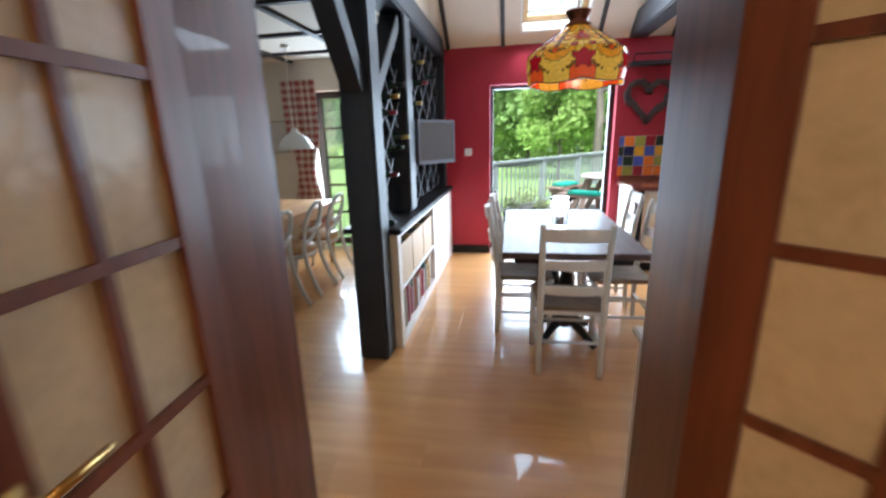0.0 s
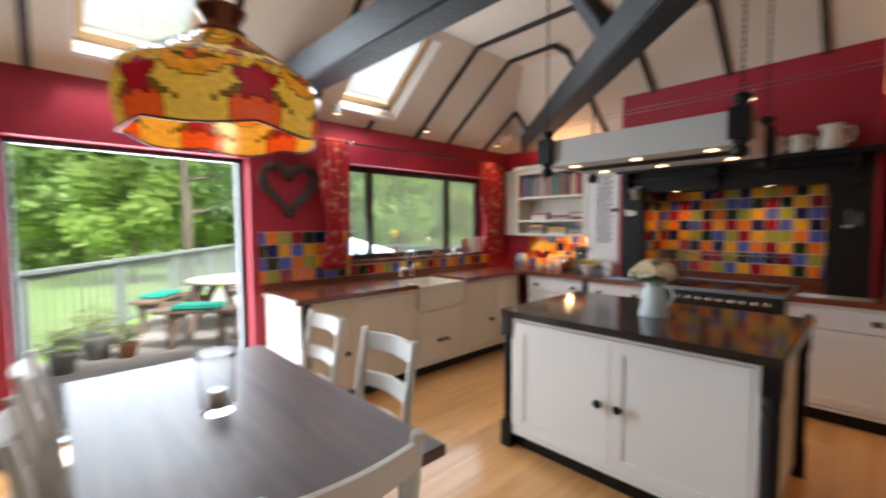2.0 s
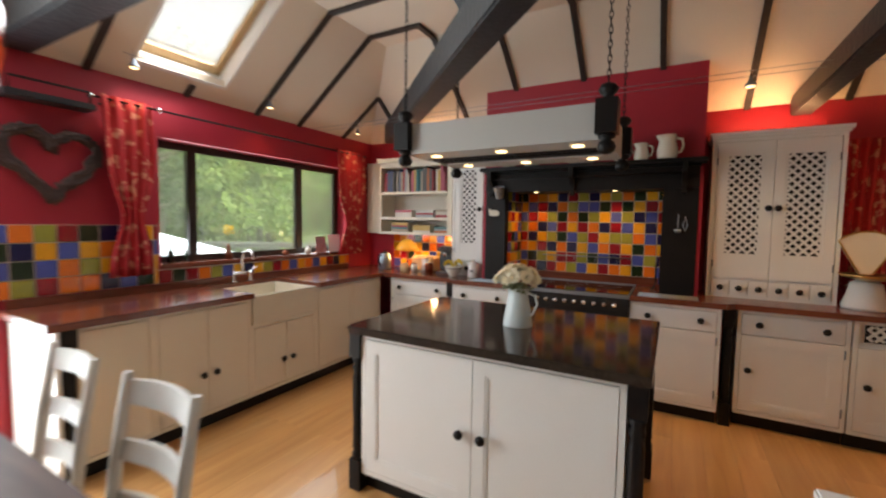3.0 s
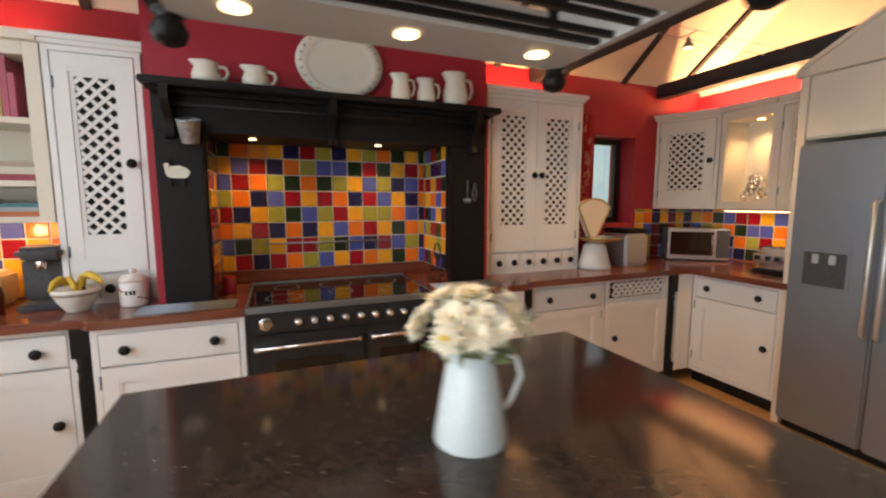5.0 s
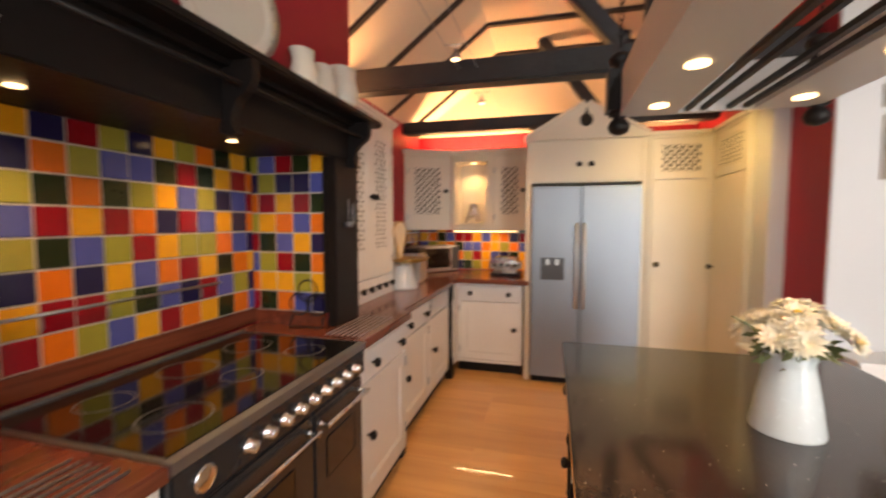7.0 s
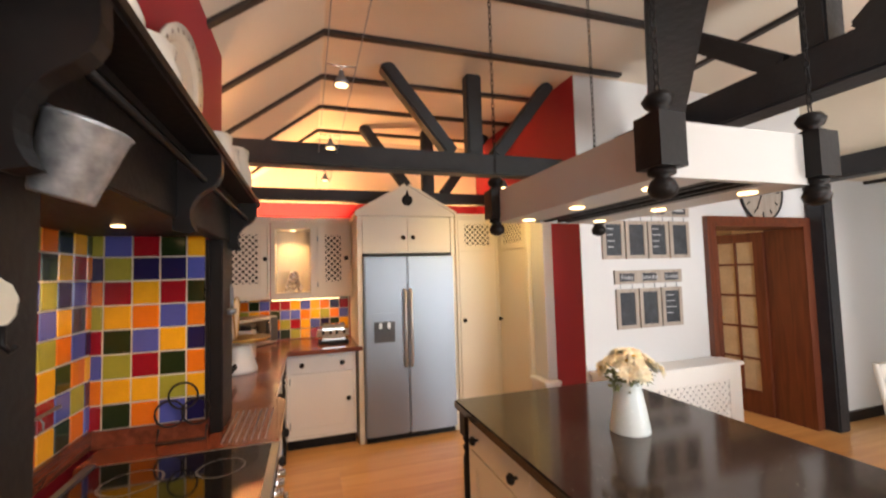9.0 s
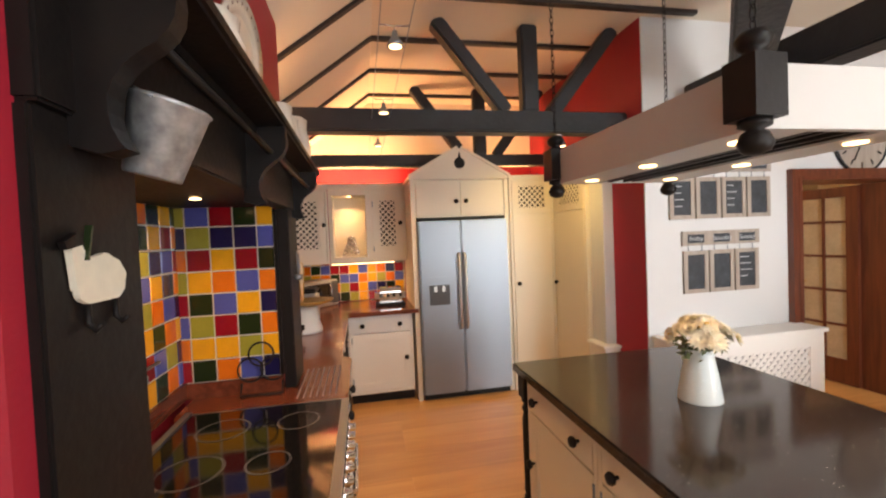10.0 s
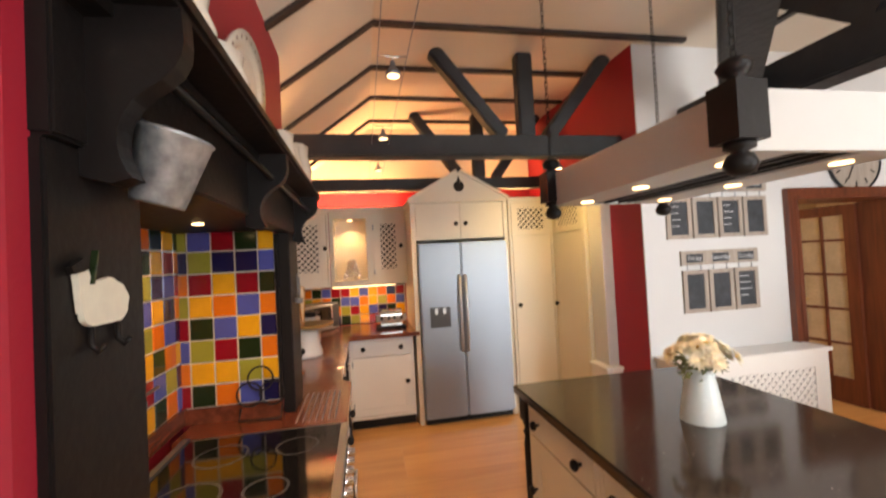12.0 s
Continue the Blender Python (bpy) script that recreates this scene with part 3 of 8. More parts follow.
# skirting
structure("baseboard", boxes((PX, PD0, N - 0.018, N, 0, 0.10), (PD1, 1.68, N - 0.018, N, 0, 0.10), (DX1 + 0.06, STUB, SW_Y, SW_Y + 0.016, 0, 0.10), (WEST, DX0 - 0.07, SW_Y, SW_Y + 0.016, 0, 0.1)), BLACK, "black painted skirting board", "baseboard")

# chimney breast: red box with the range recess
BX, B0, B1 = 4.70, 2.10, 3.96
PILR, PILL = 2.37, 3.72                      # inner faces of the black pilasters
REC = E + 0.04
structure("chimney_breast", boxes((BX, E, B0, PILR, 0.95, 2.0), (BX, E, PILL, B1, 0.95, 2.0), (BX, E, PILR, PILL, 1.805, 2.0), (BX, E, B0, B1, 2.0, 2.46)), RED, "crimson chimney breast over the range", "wall")
structure("chimney_breast_upper", prism([(BX, 2.46), (E, 2.46), (BX, EAVE + SLOPE * (E - BX))], B0, B1, "XZ"), RED, "crimson chimney breast meeting the sloping ceiling", "wall")
for ya, yb in ((3.90, B1), (B0, 2.14)):
    structure("chimney_breast_jamb", boxes((4.66, 4.6995, ya, yb, 0.917, 1.964)), RED, "crimson plastered jamb behind the mantel", "wall")

# ---------------- kitchen cabinets ----------------
KNOB_PROFILE = [(0.007, 0), (0.008, 0.015), (0.020, 0.020), (0.0235, 0.030), (0.018, 0.040), (0.005, 0.044)]


def knob(parent, x, y, z, sub=""):
    """A turned black knob standing out along -y."""
    bm = lathe([(r, -h) for r, h in KNOB_PROFILE], (x, y, z), 12, "Y")
    return part("knob", bm, BLACK, parent, "turned black knob")


def door_front(parent, x0, x1, z0, z1, paint, y=0.0, kind="panel", knobs=(), name="door", beading=True):
    """A framed front: rails and stiles round a sunk panel, or a plain slab, or a lattice."""
    t, s = 0.02, 0.062
    if kind == "slab":
        bm = bevelled(x0, x1, y, y + t, z0, z1, 0.003)
        d = part(name, bm, paint, parent)
    else:
        bm = ring_frame(x0, x1, z0, z1, s, y, y + t)
        d = part(name, bm, paint, parent)
        if kind == "panel":
            pm = bmesh.new()
            box(pm, x0 + s, x1 - s, y + 0.009, y + t, z0 + s, z1 - s)
            part("panel", pm, paint, d)
            g = 0.012
            part("moulding", ring_frame(x0 + s, x1 - s, z0 + s, z1 - s, g, y + 0.003, y + 0.0095), paint, d)
        elif kind == "lattice":
            part("lattice", lattice(x0 + s, x1 - s, z0 + s, z1 - s, y + 0.006, y + 0.012, 0.055, 0.021), paint, d, "pierced lattice panel")
            # near-black sheet stands for the shade between the slats
            part("shade_sheet", boxes((x0 + s, x1 - s, y + 0.0195, y + 0.024, z0 + s, z1 - s)), PAINTEDSHADE, d, "dark sheet standing for the shade behind the lattice")
    for kx, kz in knobs:
        knob(d, kx, y, kz)
    return d


def carcass(parent, w, d, z0, z1, paint, kick=True, kick_mat=None):
    part("body", boxes((0, w, 0.021, d, z0 + (0.10 if kick else 0), z1)), paint, parent)
    if kick:
        part("plinth", boxes((0, w, 0.05, 0.07, z0, z0 + 0.10)), kick_mat or BLACK, parent, "black recessed plinth")


def face_frame(parent, w, z0, z1, paint, s=0.025):
    part("face_frame", ring_frame(0, w, z0, z1, s, 0, 0.0212), paint, parent)


def base_unit(m, w, d, paint, label, layout="drawer_door", top=0.875, hinge="L", knobs_z=None, group=""):
    u = thing("base_cabinet", label, "cabinet", m, group)
    carcass(u, w, d, 0, top, paint)
    face_frame(u, w, 0.10, top, paint)
    a, b = 0.028, w - 0.028
    if layout == "drawer_door":
        door_front(u, a, b, 0.70, top - 0.03, paint, -0.002, "slab", ((a + 0.1, 0.775), (b - 0.1, 0.775)), "drawer")
        kx = b - 0.045 if hinge == "L" else a + 0.045
        door_front(u, a, b, 0.13, 0.69, paint, -0.002, "panel", ((kx, 0.44),))
        hx = a + 0.01 if hinge == "L" else b - 0.01
        for hz in (0.2, 0.6):
            part("hinge", lathe([(0.005, hz), (0.005, hz + 0.06)], (hx - (0.014 if hinge == "L" else -0.014), -0.004, 0), 8), STEEL, u, "small steel butt hinge")
    elif layout == "door_vent":
        door_front(u, a, b, 0.13, 0.69, paint, -0.002, "panel", ((a + 0.05, 0.44),))
        part("vent", lattice(a + 0.04, b - 0.04, 0.74, top - 0.035, 0.0, 0.006, 0.055, 0.017), paint, u, "pierced lattice vent")
        # dark sheet painted for the shade inside the vent
        part("shade_sheet", boxes((a + 0.03, b - 0.03, 0.012, 0.020, 0.73, top - 0.03)), PAINTEDSHADE, u)
    elif layout == "two_doors":
        mid = w / 2
        z = knobs_z or 0.50
        door_front(u, a, mid - 0.002, 0.13, top - 0.03, paint, -0.002, "panel", ((mid - 0.055, z),))
        door_front(u, mid + 0.002, b, 0.13, top - 0.03, paint, -0.002, "panel", ((mid + 0.055, z),))
    elif layout == "plain_two":
        mid = w / 2
        z = knobs_z or 0.33
        door_front(u, a, mid - 0.002, 0.13, top - 0.03, paint, -0.002, "slab", ((mid - 0.045, z),))
        door_front(u, mid + 0.002, b, 0.13, top - 0.03, paint, -0.002, "slab", ((mid + 0.045, z),))
    elif layout == "plain_one":
        door_front(u, a, b, 0.13, top - 0.03, paint, -0.002, "slab", ((b - 0.045, knobs_z or 0.33),))
    return u


def turned_post(m, d=0.62, h=0.875, label="black turned corner post between cabinets"):
    """A square black post with turned rings."""
    u = thing("cabinet_post", label, "post", m, "black cabinet posts")
    w = 0.072
    bm = boxes((0, w, 0, w, 0.74, h), (0, w, 0, w, 0, 0.17), (0.008, w - 0.008, 0.03, w, 0.17, 0.74))
    part("block", bm, BLACK, u)
    part("spindle", lathe([(0.02, 0.17), (0.033, 0.18), (0.035, 0.2), (0.024, 0.215), (0.033, 0.235), (0.03, 0.26), (0.032, 0.62), (0.024, 0.655), (0.034, 0.68), (0.022, 0.7), (0.034, 0.725), (0.02, 0.74)], (w / 2, w / 2, 0), 16), BLACK, u)
    return u


EF, ER = 4.425, 4.50                         # cabinet fronts: beside the range, and set back from it
west = lambda x, y: pose(x, y, 0, 0, 0, -90)
base_unit(west(EF, 4.17), 0.61, 0.66, PALE, "white cabinet with drawer and panelled door beside the range", hinge="L")
base_unit(west(EF, 2.565), 0.61, 0.66, PALE, "white cabinet with drawer and panelled door beside the range", hinge="R")
turned_post(west(ER - 0.04, 4.255))
turned_post(west(ER - 0.04, 1.94))
base_unit(west(ER, 4.97), 0.72, 0.58, PALE, "white cabinet with drawer and panelled door in the corner", hinge="L")
base_unit(west(ER, 1.85), 0.62, 0.58, PALE, "white cabinet with drawer and panelled door under the dresser", hinge="R")
base_unit(west(ER, 1.22), 0.62, 0.58, PALE, "white cabinet with a pierced vent above its door", layout="door_vent")
turned_post(west(ER - 0.03, 0.60))
single("corner_filler", prism([(4.472, 0.366), (4.50, 0.366), (4.505, 0.522), (4.475, 0.522)], 0.1, 0.874, "XY"), PALE, "white filler panel in the cabinet corner", "panel")
# south run
south = lambda x, y: pose(x, y, 0, 0, 0, 180)
base_unit(south(4.47, 0.36), 0.62, 0.72, PALE, "white cabinet with drawer and panelled door beside the fridge", hinge="L")
# north run
NF = 5.085
north = lambda x, y: pose(x, y, 0)
base_unit(north(1.80, NF), 0.38, 0.62, CREAM, "cream slab-fronted cabinet at the end of the sink run", layout="plain_one", knobs_z=0.42)
base_unit(north(2.18, NF), 0.68, 0.62, CREAM, "cream slab-fronted double cabinet of the sink run", layout="plain_two", knobs_z=0.40)
base_unit(north(2.86, NF), 0.66, 0.62, CREAM, "cream cabinet under the ceramic sink", layout="plain_two", top=0.66, knobs_z=0.33)
base_unit(north(3.52, NF), 0.48, 0.62, CREAM, "cream slab-fronted cabinet of the sink run", layout="plain_one", knobs_z=0.42)
base_unit(north(4.00, NF), 0.46, 0.62, CREAM, "cream slab-fronted cabinet near the corner", layout="plain_one", knobs_z=0.42)
turned_post(pose(1.725, NF - 0.02, 0))
single("end_panel", bevelled(1.70, 1.722, 5.06, N - 0.02, 0, 0.875, 0.003), PALE, "white painted end panel of the sink run", "panel")


def worktop(name, outline, mat, label, z0=0.875, z1=0.915):
    bm = prism(outline, z0, z1, "XY")
    bmesh.ops.recalc_face_normals(bm, faces=bm.faces)
    bmesh.ops.bevel(bm, geom=[e for e in bm.edges if abs(e.verts[0].co.z - e.verts[1].co.z) < 1e-5 and e.verts[0].co.z > z1 - 1e-4], offset=0.006, segments=2, affect="EDGES")
    return single(name, bm, mat, label, "worktop")


worktop("worktop", [(1.66, 5.04), (2.86, 5.04), (2.86, 5.62), (3.52, 5.62), (3.52, 5.04), (4.46, 5.04), (4.46, N), (1.66, N)], TIMBERTOPX, "reddish timber worktop along the window")
worktop("worktop", [(4.46, 4.22), (4.40, 4.17), (4.40, 3.555), (E, 3.555), (E, N), (4.463, N), (4.463, 5.04)], TIMBERTOP, "reddish timber worktop with steel trivet bars beside the range")
worktop("worktop", [(4.40, 2.57), (4.40, 1.93), (4.46, 1.87), (4.46, 0.44), (E, 0.44), (E, 2.57)], TIMBERTOP, "reddish timber worktop under the dresser")
worktop("worktop", [(3.79, 0.43), (E, 0.437), (E, S), (3.79, S)], TIMBERTOPX, "reddish timber worktop beside the fridge")
single("upstand", boxes((1.70, KW1, N - 0.018, N - 0.001, 0.915, 0.965)), TIMBERTOPX, "timber upstand behind the sink", "upstand")
single("upstand", boxes((E + 0.02, REC - 0.001, PILR + 0.001, PILL - 0.001, 0.915, 0.99), (4.70, E + 0.02, PILL - 0.018, PILL - 0.001, 0.915, 0.985), (4.70, E + 0.02, PILR + 0.001, PILR + 0.018, 0.915, 0.985)), TIMBERTOP, "timber upstand behind the range", "upstand")

# belfast sink and tap
sink = thing("sink", "white ceramic butler sink set into the worktop", "sink", pose(2.865, 5.072, 0.665))
SINKGLAZE = material("cream_sink_glaze", (0.70, 0.63, 0.51), 0.18, vary=0.04, scale=12, bump=0.01)


def tub(w, d, h, t):
    """An open basin of one piece, t thick."""
    bm = bmesh.new()
    loops = [[bm.verts.new((x, y, z)) for x, y in ((i, i), (w - i, i), (w - i, d - i), (i, d - i))] for i, z in ((0, 0), (0, h), (t, h), (t, t))]
    for a, b in zip(loops, loops[1:]):
        for k in range(4):
            bm.faces.new((a[k], a[(k + 1) % 4], b[(k + 1) % 4], b[k]))
    bm.faces.new(list(reversed(loops[0])))
    bm.faces.new(loops[3])
    bmesh.ops.recalc_face_normals(bm, faces=bm.faces)
    bmesh.ops.bevel(bm, geom=[e for e in bm.edges if e.verts[0].co.z > h - 1e-4 and e.verts[1].co.z > h - 1e-4], offset=0.008, segments=2, affect="EDGES")
    return bm


part("basin", tub(0.65, 0.545, 0.222, 0.035), SINKGLAZE, sink)
part("waste", lathe([(0.03, 0.04), (0.03, 0.044), (0.02, 0.045)], (0.325, 0.3, 0), 16), CHROME, sink, "chrome waste")
tap = thing("tap", "chrome bridge mixer tap with a swan neck", "tap", pose(3.19, 5.655, 0.915))
part("body", lathe([(0.025, 0), (0.025, 0.012), (0.014, 0.02), (0.014, 0.10)], (-0.08, 0, 0), 14), CHROME, tap)
part("body", lathe([(0.025, 0), (0.025, 0.012), (0.014, 0.02), (0.014, 0.10)], (0.08, 0, 0), 14), CHROME, tap)
part("bridge", tube([(-0.08, 0, 0.08), (0.08, 0, 0.08)], 0.012), CHROME, tap)
part("spout", tube([(0, 0, 0.08), (0, 0, 0.22), (0, -0.03, 0.265), (0, -0.09, 0.285), (0, -0.14, 0.265), (0, -0.16, 0.21)], 0.011), CHROME, tap)
for sx in (-0.08, 0.08):
    part("lever", tube([(sx, 0, 0.11), (sx * 1.6, -0.04, 0.125)], 0.007), CHROME, tap)

# range cooker
rg = thing("range_cooker", "black double-oven range cooker with chrome rails and ceramic hob", "cooker", west(4.43, 3.552))
RW = 0.98
part("body", boxes((0, RW, 0, 0.62, 0.09, 0.885)), ENAMEL, rg)
part("plinth", boxes((0.01, RW - 0.01, 0.03, 0.6, 0.0, 0.09)), ENAMEL, rg)
part("control_panel", bevelled(0, RW, -0.03, 0, 0.775, 0.885, 0.006), ENAMEL, rg)
hob = part("hob", bevelled(0.012, RW - 0.012, -0.005, 0.60, 0.905, 0.917, 0.003), HOB, rg, "black ceramic glass hob")
part("hob_trim", boxes((0, RW, -0.035, -0.005, 0.885, 0.914), (0, RW, 0.60, 0.625, 0.885, 0.925), (0, 0.012, -0.005, 0.6, 0.885, 0.916), (RW - 0.012, RW, -0.005, 0.6, 0.885, 0.916), (0.012, RW - 0.012, -0.005, 0.6, 0.885, 0.9045)), STEEL, rg, "brushed steel hob surround")
RING = material("grey_hob_print", (0.16, 0.16, 0.165), 0.3, vary=0.1, bump=0)
for cx, cy, r in ((0.18, 0.15, 0.095), (0.20, 0.43, 0.075), (0.49, 0.20, 0.07), (0.49, 0.43, 0.10), (0.79, 0.15, 0.08), (0.78, 0.42, 0.095)):
    for rr in (r, r * 0.94):
        bm = bmesh.new()
        n = 40
        v = [[bm.verts.new((cx + q * math.cos(2 * math.pi * i / n), cy + q * math.sin(2 * math.pi * i / n), 0.9176)) for i in range(n)] for q in (rr, rr - 0.002)]
        for i in range(n):
            bm.faces.new((v[0][i], v[0][(i + 1) % n], v[1][(i + 1) % n], v[1][i]))
        part("cooking_ring", bm, RING, hob)
for i in range(9):
    x = 0.24 + i * 0.079
    part("control_knob", lathe([(0.022, -0.03), (0.022, -0.036), (0.017, -0.04), (0.015, -0.062), (0.004, -0.064)], (x, 0, 0.828), 14, "Y"), CHROME, rg, "chrome control knob")
part("clock_dial", lathe([(0.033, -0.03), (0.033, -0.037), (0.028, -0.04), (0.002, -0.04)], (0.09, 0, 0.828), 20, "Y"), CHROME, rg, "round chrome clock dial")
OVENGLASS = material("dark_oven_glass", (0.02, 0.012, 0.008), 0.06, vary=0.1, bump=0)
for x0, x1 in ((0.012, 0.575), (0.587, RW - 0.012)):
    d = part("oven_door", bevelled(x0, x1, -0.022, 0, 0.13, 0.765, 0.006), ENAMEL, rg)
    ww_ = x1 - x0
    part("oven_window", bevelled(x0 + ww_ * 0.2, x1 - ww_ * 0.2, -0.025, -0.021, 0.47, 0.63, 0.006), OVENGLASS, d, "dark oven glass")
    part("handle", tube([(x0 + 0.02, -0.06, 0.71), (x1 - 0.02, -0.06, 0.71)], 0.010), CHROME, d, "chrome towel rail handle")
    for hx in (x0 + 0.03, x1 - 0.03):
        part("bracket", lathe([(0.016, -0.022), (0.009, -0.03), (0.009, -0.06), (0.012, -0.066)], (hx, 0, 0.71), 10, "Y"), CHROME, d, "chrome rail bracket")

# black mantel round the range
mt = thing("mantelpiece", "black painted mantelpiece with brackets over the range", "mantelpiece", pose(0, 0, 0))
part("pilaster", bevelled(4.645, 4.698, PILL, 3.928, 0.916, 1.774, 0.004), BLACK, mt)
part("pilaster", bevelled(4.645, 4.698, 2.125, PILR, 0.916, 1.774, 0.004), BLACK, mt)
part("frieze", bevelled(4.635, 4.698, 2.125, 3.928, 1.774, 1.965, 0.004), BLACK, mt)
part("shelf", bevelled(4.515, 4.698, 2.08, 3.95, 1.965, 2.0, 0.008), BLACK, mt)
part("moulding", boxes((4.60, 4.635, 2.12, 3.92, 1.945, 1.964)), BLACK, mt)
part("soffit", boxes((4.70, REC, PILR + 0.001, PILL - 0.001, 1.79, 1.804)), BLACK, mt, "black soffit with small lights")
curve = [(4.646, 1.964), (4.520, 1.964), (4.518, 1.92), (4.521, 1.90), (4.530, 1.882), (4.546, 1.866), (4.566, 1.852), (4.582, 1.838), (4.594, 1.82), (4.601, 1.80), (4.602, 1.78), (4.599, 1.762), (4.592, 1.745), (4.585, 1.735), (4.61, 1.728), (4.646, 1.738)]
for y in (3.85, 3.09, 2.23):
    part("corbel", prism(curve, y - 0.018, y + 0.018, "XZ"), BLACK, mt, "curved black bracket")
part("return", boxes((4.6975, 4.7135, PILR - 0.01, PILR + 0.007, 0.986, 1.774)), BLACK, mt)
part("return", boxes((4.6975, 4.7135, PILL - 0.007, PILL + 0.01, 0.986, 1.774)), BLACK, mt)
part("hanging_rail", tube([(4.563, 2.25, 1.888), (4.563, 3.832, 1.888)], 0.008, 8), BLACK, mt, "thin black rail between the brackets")
for y in (3.50, 2.77):
    part("soffit_light", lathe([(0.020, 0), (0.020, 0.004), (0.014, 0.006)], (4.90, y, 1.784), 14), SPOTGLOW, mt, "small lit downlight")
    lamp("range_downlight", "SPOT", look((4.90, y, 1.776), (4.99, y, 0.9)), 4.5, WARM, 0.03, angle=130, blend=0.8)

# upper units -------------------------------------------------------------
UF = 4.785


def upper_lattice(m, w, d, z0, z1, label, doors=1, drawers=0, paint=None, cornice=True):
    paint = paint or PALE
    u = thing("wall_cabinet", label, "cabinet", m)
    part("body", boxes((0, w, 0.021, d, z0, z1)), paint, u)
    face_frame(u, w, z0, z1, paint)
    lo = z0 + (0.16 if drawers else 0.03)
    a, b = 0.03, w - 0.03
    n = doors
    for i in range(n):
        x0, x1 = a + (b - a) * i / n, a + (b - a) * (i + 1) / n
        kx = (x1 - 0.03) if (i == 0 and n == 2) else ((x0 + 0.03) if n == 2 else x1 - 0.03)
        d_ = door_front(u, x0 + 0.002, x1 - 0.002, lo, z1 - 0.03, paint, -0.002, "none", ((kx, (lo + z1) / 2),))
        s, low = 0.062, 0.17 if drawers else 0.115
        lx0, lx1, lz0, lz1 = x0 + s + 0.02, x1 - s - 0.02, lo + low + 0.02, z1 - 0.03 - 0.105
        part("panel_rim", ring_frame(x0 + s, x1 - s, lo + low, z1 - 0.03 - 0.085, 0.02, 0.004, 0.016), paint, d_)
        part("rail", boxes((x0 + 0.05, x1 - 0.05, 0.0005, 0.012, lo + 0.05, lo + low + 0.001)), paint, d_)
        part("rail", boxes((x0 + 0.05, x1 - 0.05, 0.0005, 0.012, z1 - 0.03 - 0.086, z1 - 0.03 - 0.05)), paint, d_)
        part("lattice", lattice(lx0, lx1, lz0, lz1, 0.005, 0.011, 0.062, 0.0165), paint, d_, "pierced lattice panel")
        # the cupboard's inner shade is a dark sheet set behind the slats
        part("shade_sheet", boxes((lx0, lx1, 0.0165, 0.0205, lz0, lz1)), PAINTEDSHADE, d_, "dark sheet standing for the shade behind the lattice")
        hx = x0 + 0.004 if (i == 0) else x1 - 0.004
        for hz in (lo + 0.08, z1 - 0.2):
            part("hinge", lathe([(0.005, hz), (0.005, hz + 0.055)], (hx, -0.004, 0), 8), STEEL, d_, "small steel hinge")
    for i in range(drawers):
        x0, x1 = a + (b - a) * i / drawers, a + (b - a) * (i + 1) / drawers
        door_front(u, x0 + 0.004, x1 - 0.004, z0 + 0.025, z0 + 0.14, paint, -0.002, "slab", (((x0 + x1) / 2, z0 + 0.08),), "drawer")
    if cornice:
        part("cornice", boxes((-0.012, w + 0.012, -0.02, d, z1, z1 + 0.02), (-0.024, w + 0.024, -0.035, d, z1 + 0.02, z1 + 0.045)), paint, u)
    return u


upper_lattice(west(UF, 4.375), 0.385, 0.31, 0.916, 2.16, "tall white dresser cabinet with pierced lattice door", 1, 3)
upper_lattice(west(UF, 2.04), 0.80, 0.31, 0.916, 2.16, "tall white dresser with two lattice doors and spice drawers", 2, 6)
# open book shelves in the corner
sh = thing("bookshelf", "cream open shelf unit filled with cookery books", "shelf", west(UF, 5.36))
SWD = 0.98
part("side", boxes((0, 0.03, 0, 0.31, 1.33, 2.16)), CREAM, sh)
part("side", boxes((SWD - 0.06, SWD - 0.003, 0, 0.31, 1.33, 2.16)), CREAM, sh)
part("back", boxes((0.03, SWD - 0.06, 0.29, 0.31, 1.33, 2.16)), CREAM, sh)
for z in (1.33, 1.50, 1.79, 2.10):
    part("shelf", bevelled(0.03, SWD - 0.06, 0.0, 0.29, z, z + (0.06 if z > 2 else 0.028), 0.003), CREAM, sh)
part("cornice", boxes((-0.01, SWD, -0.03, 0.31, 2.16, 2.205)), CREAM, sh)
part("frame", boxes((-0.37, 0, 0.24, 0.31, 1.33, 2.205)), CREAM, sh)

# south end: fridge, its housing, larder
HANDLESTEEL = material("satin_steel", (0.62, 0.64, 0.66), 0.4, metal=0.85, vary=0.04, bump=0.01)
fr = thing("fridge_freezer", "tall stainless steel side-by-side fridge freezer", "fridge", south(3.772, 0.44))
FWD = 0.902
part("body", boxes((0, FWD, 0.03, 0.70, 0.04, 1.765)), STEEL, fr)
part("plinth_grille", boxes((0.01, FWD - 0.01, 0.02, 0.03, 0.0, 0.06)), BLACK, fr, "dark plinth grille")
dl = part("door", bevelled(0.002, 0.415, -0.045, 0.026, 0.065, 1.765, 0.012, 3), STEEL, fr, "brushed steel freezer door")
dr = part("door", bevelled(0.421, FWD - 0.002, -0.045, 0.026, 0.065, 1.765, 0.012, 3), STEEL, fr, "brushed steel fridge door")
for d_, hx in ((dl, 0.388), (dr, 0.448)):
    part("handle", tube([(hx, -0.046, 0.70), (hx, -0.085, 0.72), (hx, -0.085, 1.42), (hx, -0.046, 1.44)], 0.012), HANDLESTEEL, d_, "long steel bar handle")
part("dispenser", boxes((0.07, 0.30, -0.052, -0.046, 0.93, 1.22)), STEEL, dl, "grey water dispenser panel")
